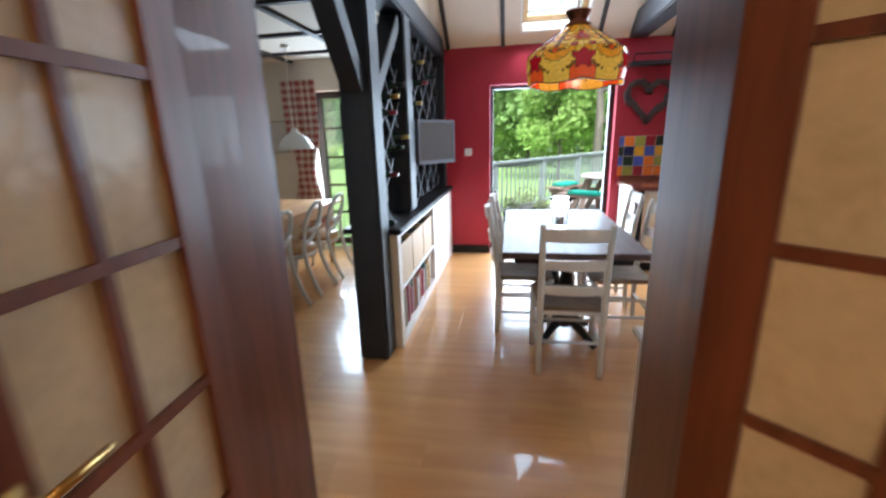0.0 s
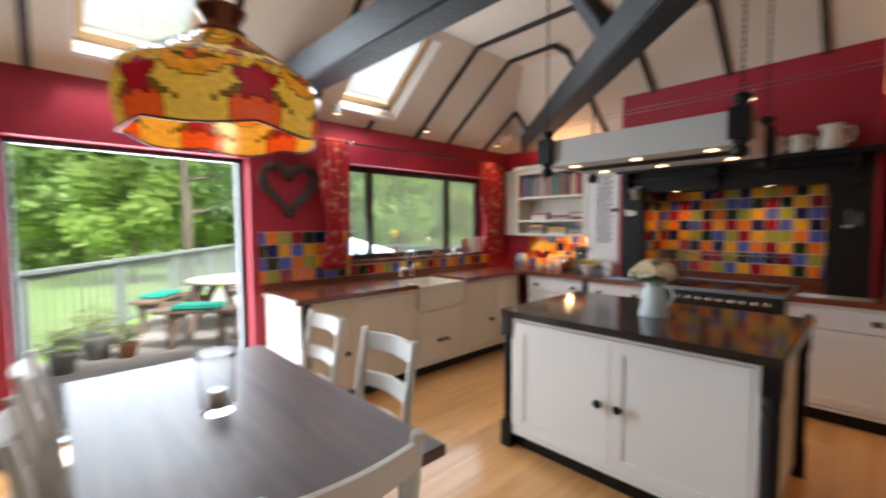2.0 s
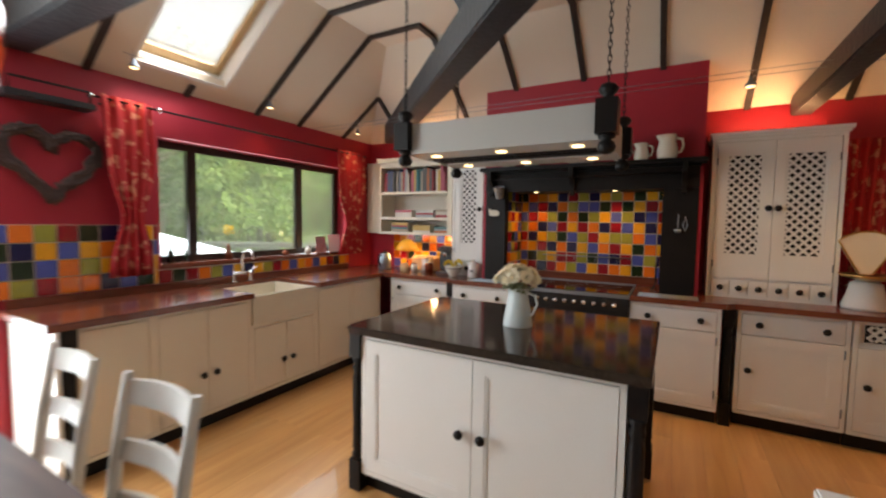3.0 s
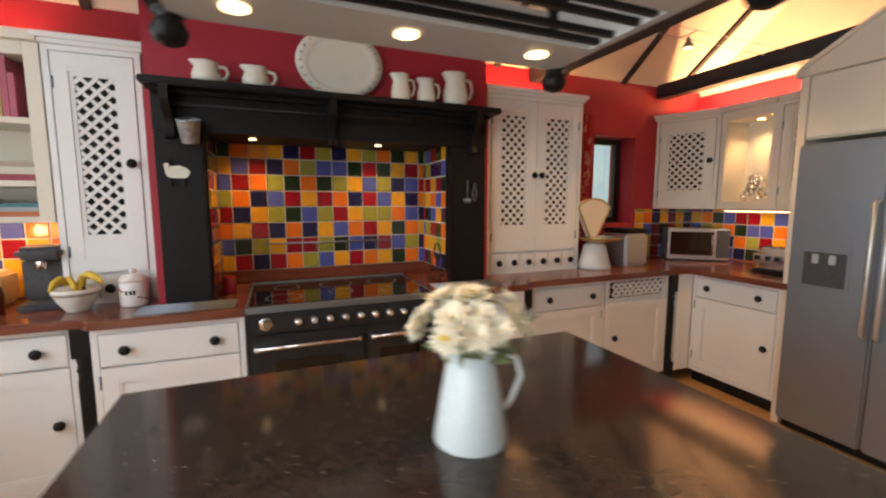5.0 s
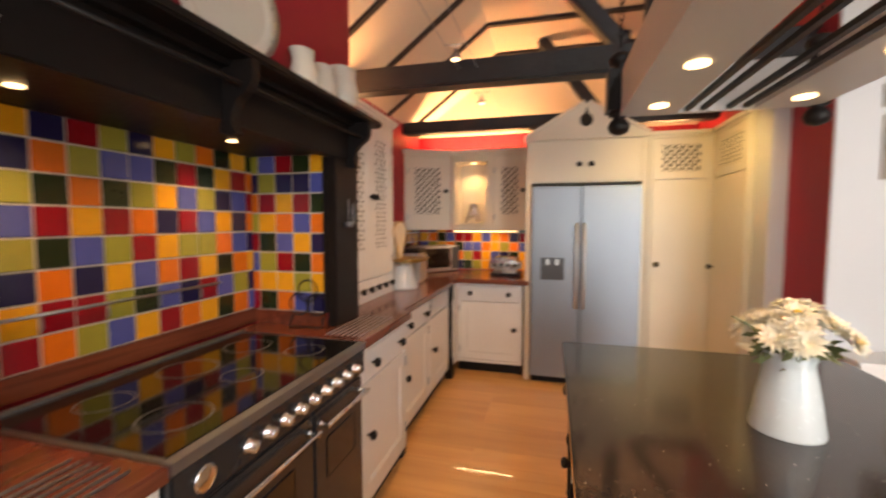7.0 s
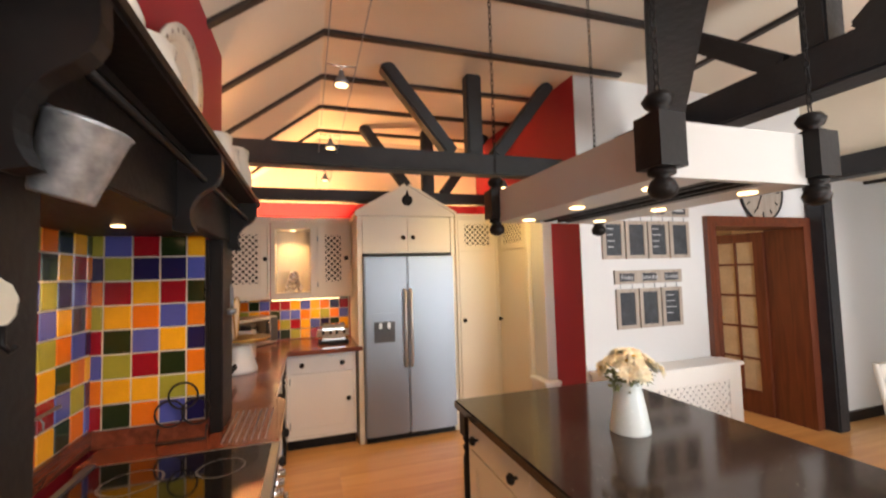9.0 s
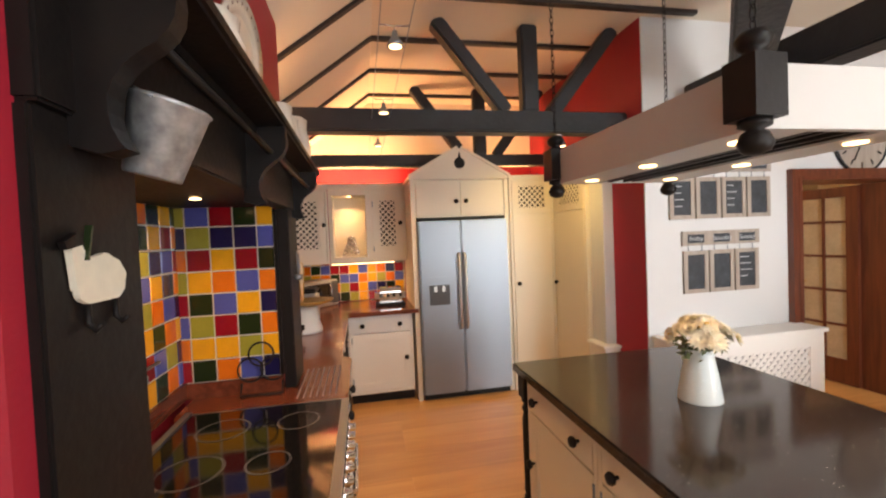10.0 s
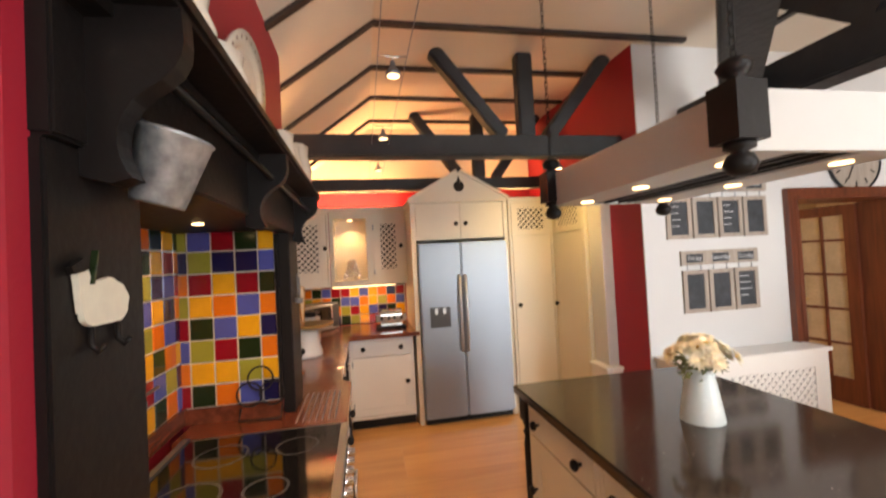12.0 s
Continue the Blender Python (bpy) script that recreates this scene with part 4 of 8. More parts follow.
part("dispenser_recess", boxes((0.085, 0.285, -0.056, -0.0525, 0.945, 1.14)), DARKSTEEL, dl, "dark dispenser recess")
for px in (0.13, 0.21):
    part("dispenser_spout", bevelled(px, px + 0.03, -0.072, -0.056, 1.075, 1.13, 0.005), HANDLESTEEL, dl, "steel dispenser paddle")

fh = thing("fridge_housing", "cream housing with pediment over the fridge", "cabinet", south(3.825, 0.42))
HW = 1.0
part("side", boxes((0, 0.045, 0, 0.80, 0, 2.17)), CREAM, fh)
part("side", boxes((HW - 0.045, HW, 0, 0.80, 0, 2.17)), CREAM, fh)
part("bridge", boxes((0.045, HW - 0.045, 0.022, 0.80, 1.80, 2.17)), CREAM, fh)
door_front(fh, 0.05, HW / 2 - 0.002, 1.81, 2.15, CREAM, 0.0, "slab", ((HW / 2 - 0.05, 1.955),))
door_front(fh, HW / 2 + 0.002, HW - 0.05, 1.81, 2.15, CREAM, 0.0, "slab", ((HW / 2 + 0.05, 1.955),))
part("cornice", boxes((-0.02, HW + 0.02, -0.03, 0.8, 2.17, 2.20)), CREAM, fh)
ped = [(0.0, 2.20), (HW, 2.20), (HW / 2 + 0.03, 2.475), (HW / 2 - 0.03, 2.475)]
part("pediment", prism(ped, -0.015, 0.01, "XZ"), CREAM, fh, "cream triangular pediment")
drop = [(0.055 * math.sin(a) * (1 if math.cos(a) < 0 else 1), 2.33 + 0.055 * math.cos(a) + (0.06 if abs(a) < 0.01 else 0)) for a in [2 * math.pi * i / 20 for i in range(20)]]
# flat dark shape on the pediment, painted for the shade in a cut-out
part("teardrop", prism([(HW / 2 + x, z) for x, z in drop], -0.019, -0.0155, "XZ"), PAINTEDSHADE, fh, "dark teardrop patch standing for a shaded opening")
part("pediment_moulding", bar((-0.01, -0.02, 2.205), (HW / 2 - 0.02, -0.02, 2.487), 0.03, 0.025, bar((HW + 0.01, -0.02, 2.205), (HW / 2 + 0.02, -0.02, 2.487), 0.03, 0.025)), CREAM, fh)


def larder(m, w, d, label, knob_left):
    u = thing("larder_cupboard", label, "cabinet", m)
    part("body", boxes((0, w, 0.021, d, 0.0, 2.17)), CREAM, u)
    face_frame(u, w, 0.0, 2.17, CREAM)
    k = ((0.07, 1.10),) if knob_left else ((w - 0.07, 1.10),)
    d_ = door_front(u, 0.03, w - 0.03, 0.10, 1.80, CREAM, -0.002, "slab", k)
    v = part("top_panel", boxes((0.03, 0.10, -0.002, 0.018, 1.81, 2.14), (w - 0.10, w - 0.03, -0.002, 0.018, 1.81, 2.14), (0.10, w - 0.10, -0.002, 0.018, 1.81, 1.87), (0.10, w - 0.10, -0.002, 0.018, 2.09, 2.14)), CREAM, u)
    part("lattice", lattice(0.10, w - 0.10, 1.87, 2.09, 0.003, 0.009, 0.058, 0.0145), CREAM, v, "pierced lattice panel")
    # a dark sheet gives the larder lattice its shade
    part("shade_sheet", boxes((0.10, w - 0.10, 0.016, 0.0205, 1.87, 2.09)), PAINTEDSHADE, v)
    part("cornice", boxes((-0.01, w + 0.01, -0.025, d, 2.17, 2.20)), CREAM, u)
    return u


larder(south(2.822, 0.44), 0.48, 0.80, "tall cream larder cupboard with pierced top panel", True)
larder(pose(2.348, 0.448, 0, 0, 0, 90), 0.62, 0.12, "tall cream cupboard with pierced top panel beside the crimson wall", True)
pier = thing("pier", "white plastered pier with a wider foot beside the larder", "pier", pose(0, 0, 0))
part("shaft", bevelled(STUB + 0.001, 2.315, 1.08, 1.29, 0.645, 2.17, 0.004), WHITEWALL, pier)
part("foot", bevelled(STUB + 0.001, 2.36, 1.08, 1.34, 0, 0.615, 0.004), PALE, pier)
part("cap", bevelled(STUB + 0.001, 2.385, 1.08, 1.365, 0.616, 0.644, 0.008, 3), PALE, pier, "rounded white ledge")

# south corner wall units
upper_lattice(south(4.215, -0.08), 0.385, 0.31, 1.37, 2.16, "cream wall cabinet with lattice door by the fridge", 1, 0, CREAM)
upper_lattice(pose(5.095, 0.13, 0, 0, 0, 204.8), 0.495, 0.20, 1.37, 2.16, "cream corner wall cabinet with lattice door", 1, 0, CREAM)
nk = thing("lit_niche", "cream open niche lit from above with glassware", "shelf", south(4.64, -0.08))
NW = 0.425
part("side", boxes((0, 0.04, 0, 0.31, 1.37, 2.16)), CREAM, nk)
part("side", boxes((NW - 0.04, NW, 0, 0.31, 1.37, 2.16)), CREAM, nk)
part("back", boxes((0.04, NW - 0.04, 0.28, 0.31, 1.37, 2.16)), CREAM, nk)
part("bottom", boxes((0.04, NW - 0.04, 0, 0.28, 1.37, 1.43)), CREAM, nk)
part("top", boxes((0.04, NW - 0.04, 0, 0.28, 2.09, 2.16)), CREAM, nk)
part("cornice", boxes((0, NW, -0.035, 0.31, 2.16, 2.205)), CREAM, nk)
part("downlight", lathe([(0.028, 2.084), (0.028, 2.089)], (NW / 2, 0.15, 0), 14), SPOTGLOW, nk, "small lit downlight")
lamp("niche_light", "SPOT", look((4.43, -0.22, 2.07), (4.43, -0.26, 1.4)), 4, WARM, 0.03, angle=120, blend=0.8)
ro = random.Random(5)
om = bmesh.new()
for i in range(46):
    f = (i / 46) ** 0.9
    a, rad = i * 2.4, 0.085 * (1 - 0.75 * f)
    r = ro.uniform(0.014, 0.024)
    lathe([(r * math.sin(q), r * (1 - math.cos(q))) for q in (0.3, 0.8, 1.3, 1.8, 2.3, 2.85)], (rad * math.cos(a), rad * math.sin(a), 0.002 + 0.2 * f), 9, "Z", om)
single("bauble_heap", om, CHROME, "heap of silvery glass baubles in the lit niche", "ornament", pose(4.425, -0.22, 1.4305))

# island ---------------------------------------------------------------
base_unit(west(2.53, 3.724), 1.304, 0.48, PALE, "white double-door cabinet of the kitchen island", layout="two_doors", knobs_z=0.485)
base_unit(pose(3.495, 2.42, 0, 0, 0, 90), 0.655, 0.47, CREAM, "cream island cabinet with drawer and door", hinge="R")
base_unit(pose(3.495, 3.078, 0, 0, 0, 90), 0.655, 0.47, CREAM, "cream island cabinet with drawer and door", hinge="L")
single("end_panel", boxes((2.60, 3.43, 3.738, 3.762, 0.08, 0.874)), PALE, "white panelled end of the kitchen island", "panel")
single("end_panel", boxes((2.60, 3.43, 2.393, 2.417, 0.08, 0.874)), CREAM, "cream panelled end of the kitchen island", "panel")
turned_post(west(2.512, 3.798), label="black turned post at an island corner")
turned_post(west(2.51, 2.417), label="black turned post at an island corner")
turned_post(pose(3.515, 2.343, 0, 0, 0, 90), label="black turned post at an island corner")
turned_post(pose(3.515, 3.726, 0, 0, 0, 90), label="black turned post at an island corner")
worktop("island_worktop", [(2.49, 2.335), (3.54, 2.335), (3.54, 3.805), (2.53, 3.805), (2.502, 3.795), (2.49, 3.765)], GRANITE, "polished black granite island worktop with pale flecks")

rg_ = random.Random(31)
fk = bmesh.new()
for i in range(420):
    x, y, r = rg_.uniform(2.51, 3.52), rg_.uniform(2.36, 3.78), rg_.uniform(0.0006, 0.0022)
    a = rg_.uniform(0, 3)
    fk.faces.new([fk.verts.new((x + r * math.cos(a + q), y + r * math.sin(a + q) * 0.7, 0.9152)) for q in (0, 1.3, 2.7, 4.2)])
part("flecks", fk, CERAMIC, bpy.data.objects["island_worktop"], "pale mineral flecks")["kind"] = "stuff"

# hanging rack over the island --------------------------------------------
RACKPAINT = material("off_white_rack_paint", (0.50, 0.49, 0.47), 0.45, vary=0.05, scale=3, fine=140, bump=0.04)
rk = thing("hanging_rack", "white hanging light rack with black turned corners over the island", "light rack", pose(0, 0, 0))
RX0, RX1, RY0, RY1, RZ0, RZ1 = 2.74, 3.36, 2.56, 3.60, 1.84, 2.0
part("side", boxes((RX0, RX0 + 0.025, RY0, RY1, RZ0, RZ1)), RACKPAINT, rk)
part("side", boxes((RX1 - 0.025, RX1, RY0, RY1, RZ0, RZ1)), RACKPAINT, rk)
part("end", boxes((RX0 + 0.025, RX1 - 0.025, RY0, RY0 + 0.025, RZ0, RZ1)), RACKPAINT, rk)
part("end", boxes((RX0 + 0.025, RX1 - 0.025, RY1 - 0.025, RY1, RZ0, RZ1)), RACKPAINT, rk)
part("bottom", boxes((RX0 + 0.025, RX0 + 0.19, RY0 + 0.025, RY1 - 0.025, RZ0, RZ0 + 0.015), (RX1 - 0.19, RX1 - 0.025, RY0 + 0.025, RY1 - 0.025, RZ0, RZ0 + 0.015)), RACKPAINT, rk)
for x in (RX0 + 0.22, RX0 + 0.27, RX0 + 0.35, RX0 + 0.40):
    part("rail", boxes((x - 0.008, x + 0.008, RY0 + 0.025, RY1 - 0.025, RZ0 + 0.002, RZ0 + 0.016)), BLACK, rk, "thin black rail")
for x in (RX0, RX1):
    for y in (RY0, RY1):
        part("corner_block", boxes((x - 0.045, x + 0.045, y - 0.045, y + 0.045, RZ0 + 0.02, RZ1 + 0.005)), BLACK, rk, "black corner block")
        part("finial", lathe([(0.012, -0.065), (0.032, -0.055), (0.04, -0.035), (0.03, -0.012), (0.018, -0.004), (0.036, 0.004), (0.036, 0.02)], (x, y, RZ0), 16), BLACK, rk, "turned black finial")
        part("finial", lathe([(0.036, 0), (0.036, 0.012), (0.018, 0.02), (0.034, 0.032), (0.042, 0.05), (0.03, 0.068), (0.01, 0.075)], (x, y, RZ1), 16), BLACK, rk, "turned black finial")
        bm = bmesh.new()
        n = 36
        for i in range(n):
            p0 = Vector((x, y, RZ1 + 0.07)).lerp(Vector((x, y, FLAT - 0.01)), (i + 0.5) / n)
            a = i % 2 * math.pi / 2
            ring = [p0 + Vector((0.008 * math.cos(q) * math.cos(a), 0.008 * math.cos(q) * math.sin(a), 0.021 * math.sin(q))) for q in [2 * math.pi * k / 8 for k in range(8)]]
            tube(ring, 0.0022, 4, bm, closed=True)
        part("chain", bm, BLACK, rk, "dark hanging chain")
for x in (RX0 + 0.105, RX1 - 0.105):
    for y in (RY0 + 0.14, (RY0 + RY1) / 2, RY1 - 0.14):
        part("downlight", lathe([(0.029, -0.004), (0.029, 0.0), (0.02, 0.002)], (x, y, RZ0 - 0.001), 16), SPOTGLOW, rk, "lit recessed downlight")
for y in (RY0 + 0.14, (RY0 + RY1) / 2, RY1 - 0.14):
    lamp("rack_downlight", "SPOT", look(((RX0 + RX1) / 2, y, RZ0 - 0.03), ((RX0 + RX1) / 2, y, 0.9)), 2.2, WARM, 0.05, angle=110, blend=0.6)

# dining table and chairs --------------------------------------------------
tb = thing("dining_table", "dark oak rectangular table on a black pedestal base", "table", pose(0.84, 3.86, 0))
TWX, TWY = 0.45, 0.81
part("tabletop", bevelled(-TWX, TWX, -TWY, TWY, 0.71, 0.75, 0.006), TABLETOP, tb)
part("apron", boxes((-TWX + 0.08, TWX - 0.08, -TWY + 0.14, -TWY + 0.165, 0.64, 0.71), (-TWX + 0.08, TWX - 0.08, TWY - 0.165, TWY - 0.14, 0.64, 0.71), (-TWX + 0.08, -TWX + 0.105, -TWY + 0.165, TWY - 0.165, 0.64, 0.71), (TWX - 0.105, TWX - 0.08, -TWY + 0.165, TWY - 0.165, 0.64, 0.71)), BLACK, tb)
for sy in (-0.42, 0.42):
    part("pedestal", lathe([(0.05, 0.10), (0.07, 0.14), (0.05, 0.2), (0.045, 0.3), (0.06, 0.38), (0.045, 0.46), (0.05, 0.58), (0.08, 0.64)], (0, sy, 0), 18), BLACK, tb, "turned black pedestal")
    for a in range(4):
        q = math.pi / 4 + a * math.pi / 2
        part("foot", tube([(0, sy, 0.16), (0.12 * math.cos(q), sy + 0.12 * math.sin(q), 0.12), (0.22 * math.cos(q), sy + 0.22 * math.sin(q), 0.05), (0.27 * math.cos(q), sy + 0.27 * math.sin(q), 0.02)], [0.034, 0.03, 0.024, 0.02]), BLACK, tb, "curved black foot")


def ladder_chair():
    """Faces +y: the sitter looks along +y, the back is at -y."""
    c = thing("dining_chair", "white painted ladder-back chair with a woven rush seat", "chair", None, "chairs round the dark table")
    for sx in (-0.185, 0.185):
        part("back_leg", tube([(sx, -0.19, 0), (sx, -0.18, 0.25), (sx, -0.185, 0.46), (sx * 1.0, -0.215, 0.72), (sx * 1.02, -0.255, 0.97)], [0.017, 0.02, 0.021, 0.02, 0.016]), CHAIRPAINT, c)
        part("front_leg", tube([(sx * 1.12, 0.20, 0), (sx * 1.12, 0.20, 0.44)], [0.017, 0.021]), CHAIRPAINT, c)
        for z in (0.17, 0.30):
            part("stretcher", tube([(sx, -0.18, z), (sx * 1.12, 0.20, z)], 0.011), CHAIRPAINT, c)
    for z in (0.20, 0.32):
        part("stretcher", tube([(-0.207, 0.20, z), (0.207, 0.20, z)], 0.011), CHAIRPAINT, c)
    part("stretcher", tube([(-0.185, -0.18, 0.22), (0.185, -0.18, 0.22)], 0.011), CHAIRPAINT, c)
    for z, h, y in ((0.57, 0.055, -0.197), (0.73, 0.06, -0.216), (0.91, 0.075, -0.243)):
        bm = bmesh.new()
        n = 8
        rows = []
        for i in range(n + 1):
            f = i / n
            x = -0.18 + 0.36 * f
            dy = -0.03 * math.sin(math.pi * f)
            dz = 0.007 * math.sin(math.pi * f)
            rows.append([bm.verts.new((x, y + dy + oy, zz)) for oy, zz in ((-0.008, z - h / 2), (0.008, z - h / 2), (0.008 - 0.012, z + h / 2 + dz), (-0.008 - 0.012, z + h / 2 + dz))])
        for a, b in zip(rows, rows[1:]):
            for k in range(4):
                bm.faces.new((a[k], a[(k + 1) % 4], b[(k + 1) % 4], b[k]))
        bm.faces.new(rows[0])
        bm.faces.new(list(reversed(rows[-1])))
        part("slat", bm, CHAIRPAINT, c)
    part("seat_rail", boxes((-0.205, 0.205, 0.19, 0.215, 0.405, 0.43), (-0.185, 0.185, -0.195, -0.172, 0.405, 0.43)), CHAIRPAINT, c)
    bm = bmesh.new()
    v = [bm.verts.new(p) for p in ((-0.185, -0.19, 0.425), (0.185, -0.19, 0.425), (0.215, 0.215, 0.425), (-0.215, 0.215, 0.425), (-0.185, -0.19, 0.455), (0.185, -0.19, 0.455), (0.215, 0.215, 0.455), (-0.215, 0.215, 0.455))]
    ctr = bm.verts.new((0, 0.01, 0.437))
    for f in ((3, 2, 1, 0), (0, 1, 5, 4), (1, 2, 6, 5), (2, 3, 7, 6), (3, 0, 4, 7)):
        bm.faces.new([v[i] for i in f])
    for a, b in ((4, 5), (5, 6), (6, 7), (7, 4)):
        bm.faces.new((v[a], v[b], ctr))
    part("seat", bm, RUSH, c, "brown woven rush seat")
    return c


chair = ladder_chair()
chair.matrix_basis = pose(0.81, 3.10, 0)
for x, y, a in ((1.235, 3.64, 90), (1.24, 4.26, 88), (0.53, 3.66, -88), (0.54, 4.25, -92)):
    copy_thing(chair, pose(x, y, 0, 0, 0, a))

# stained glass lamp ------------------------------------------------------
LG = {"amber": (0.78, 0.30, 0.015), "gold": (0.78, 0.45, 0.05), "ruby": (0.36, 0.006, 0.012), "orange": (0.75, 0.09, 0.01), "olive": (0.22, 0.10, 0.012)}


def stained(name, c):
    m = bpy.data.materials.new("stained_glass_" + name)
    m.use_nodes = True
    b = m.node_tree.nodes["Principled BSDF"]
    n = m.node_tree.nodes.new("ShaderNodeTexNoise")
    n.inputs["Scale"].default_value = 28
    r = m.node_tree.nodes.new("ShaderNodeValToRGB")
    r.color_ramp.elements[0].color = (*[q * 0.55 for q in c], 1)
    r.color_ramp.elements[1].color = (*[min(1, q * 1.25) for q in c], 1)
    m.node_tree.links.new(n.outputs["Fac"], r.inputs["Fac"])
    m.node_tree.links.new(r.outputs[0], b.inputs["Base Color"])
    m.node_tree.links.new(r.outputs[0], b.inputs["Emission Color"])
    b.inputs["Emission Strength"].default_value = 0.2
    b.inputs["Roughness"].default_value = 0.15
    return m


LGM = {k: stained(k, c) for k, c in LG.items()}
LEAD = material("dark_lead_came", (0.03, 0.022, 0.016), 0.5, metal=0.5, vary=0.2, bump=0.1)
CX, CY = 0.885, 3.85
lp = thing("pendant_lamp", "stained glass pendant lamp in amber and red hanging over the table", "lamp", pose(CX, CY, 0))
shade_profile = [(0.085, 2.185), (0.15, 2.14), (0.21, 2.098), (0.275, 2.055), (0.335, 2.01), (0.348, 1.97), (0.345, 1.89), (0.33, 1.815)]
SEG, ROWS_ = 180, 42
keys = list(LGM)


def shade_at(v):
    """Radius and height a fraction v of the way down the shade."""
    s = v * (len(shade_profile) - 1)
    k = min(int(s), len(shade_profile) - 2)
    (r0, z0), (r1, z1) = shade_profile[k], shade_profile[k + 1]
    return r0 + (r1 - r0) * (s - k), z0 + (z1 - z0) * (s - k)


def flower(dx, dz, petals, r0, r1):
    """Inside a pointed blossom of some petals about a centre."""
    return math.hypot(dx, dz) < r0 + r1 * abs(math.cos(petals * 0.5 * (math.atan2(dx, -dz))))


def pane_colour(u, v):
    """Six panels: a ruby blossom over amber on each cone face, a row of gold panes at the shoulder, a ruby lotus and
    curling gold bands on each skirt face, orange lobes along the scalloped edge."""
    w = (u * 6) % 1 - 0.5
    if v < 0.56:
        if abs(w) > 0.46:
            return "olive"
        if flower(w * 1.6, (v - 0.30) * 1.9, 3, 0.10, 0.13):
            return "ruby"
        if flower(w * 1.6, (v - 0.30) * 1.9, 3, 0.19, 0.14):
            return "orange" if v > 0.34 else "amber"
        if v > 0.46 and abs(w) < 0.3:
            return "ruby" if 0.09 < abs(w) < 0.24 and v > 0.5 else "gold"
        return ("amber", "gold")[int(v * 9 + 0.8 * math.cos(w * 9)) % 2]
    if abs(w) > 0.45 and v < 0.70:
        return "orange"
    if flower(w * 1.5, (v - 0.77) * 2.6, 5, 0.17, 0.15) and v < 0.89:
        return "ruby"
    if v < 0.66 + 0.05 * math.cos(w * 2 * math.pi * 1.0):
        return "gold" if int((w + 0.5) * 8) % 2 else "amber"
    if v > 0.88 - 0.03 * math.cos(w * 2 * math.pi):
        return "orange" if abs(w) < 0.24 else "gold"
    band = int((v - 0.66) * 16 + 1.1 * math.cos(w * 2 * math.pi))
    return ("amber", "gold", "gold", "olive")[band % 4]


bm = bmesh.new()
rings = []
for k in range(ROWS_ + 1):
    r, z = shade_at(k / ROWS_)
    rings.append([bm.verts.new((r * math.cos(q), r * math.sin(q), z - (0.022 * abs(math.cos(q * 3)) * max(0, k / ROWS_ - 0.85) / 0.15))) for q in [2 * math.pi * i / SEG for i in range(SEG)]])
came = bmesh.new()
col = [[pane_colour((i + 0.5) / SEG, (k + 0.5) / ROWS_) for i in range(SEG)] for k in range(ROWS_)]
for k in range(ROWS_):
    for i in range(SEG):
        j = (i + 1) % SEG
        f = bm.faces.new((rings[k][i], rings[k][j], rings[k + 1][j], rings[k + 1][i]))
        f.smooth = True
        f.material_index = keys.index(col[k][i])
        if col[k][i] != col[k][i - 1] or (i % 5 == 0 and 0.56 < k / ROWS_ < 0.64) or (i % 30 == 15 and k / ROWS_ < 0.56):
            tube([rings[k][i].co.copy(), rings[k + 1][i].co.copy()], 0.0022, 4, came)
        if k and col[k][i] != col[k - 1][i]:
            tube([rings[k][i].co.copy(), rings[k][j].co.copy()], 0.0022, 4, came)
for k in (0, ROWS_):
    tube([v.co.copy() for v in rings[k]], 0.005, 4, came, closed=True)
shade = part("shade", bm, list(LGM.values()), lp, "amber and ruby stained glass shade")
part("leading", came, LEAD, shade, "dark lead lines")
COPPER = material("antique_copper", (0.22, 0.07, 0.035), 0.35, metal=0.9, vary=0.25, scale=20, bump=0.05)
part("cap", lathe([(0.09, 2.18), (0.088, 2.20), (0.06, 2.215), (0.062, 2.235), (0.085, 2.275), (0.088, 2.285), (0.06, 2.285), (0.03, 2.24)], (0, 0, 0), 24), COPPER, lp, "dark copper cap")
part("cable", tube([(0, 0, 2.24), (0, 0, FLAT - 0.02)], 0.006), CHROME, lp, "pale hanging cable")
part("ceiling_rose", lathe([(0.05, FLAT - 0.03), (0.045, FLAT - 0.012), (0.02, FLAT - 0.004)], (0, 0, 0), 18), CHROME, lp)
lamp("pendant_bulb", "POINT", pose(CX, CY, 2.02), 0.9, (1.0, 0.7, 0.4), 0.04)
glassm = glass("tumbler_glass", (0.98, 0.99, 0.99), 0.0, 1.06)
single("glass_vase", lathe([(0.055, 0), (0.062, 0.02), (0.068, 0.2), (0.074, 0.235), (0.069, 0.235), (0.063, 0.2), (0.057, 0.03), (0.03, 0.022)], (0, 0, 0), 28), glassm, "clear glass hurricane vase on the dark table", "vase", pose(0.82, 3.84, 0.7503))
single("candle", lathe([(0.032, 0), (0.032, 0.06), (0.028, 0.063)], (0, 0, 0), 18), CERAMIC, "short white candle in the glass vase", "candle", pose(0.82, 3.84, 0.7735))

# ---------------- timber partition, wine rack and book unit ----------------


def post(name, x0, x1, y0, y1, z0, z1, label):
    return single(name, bevelled(x0, x1, y0, y1, z0, z1, 0.014), BEAM, label, "post", group="partition timbers")


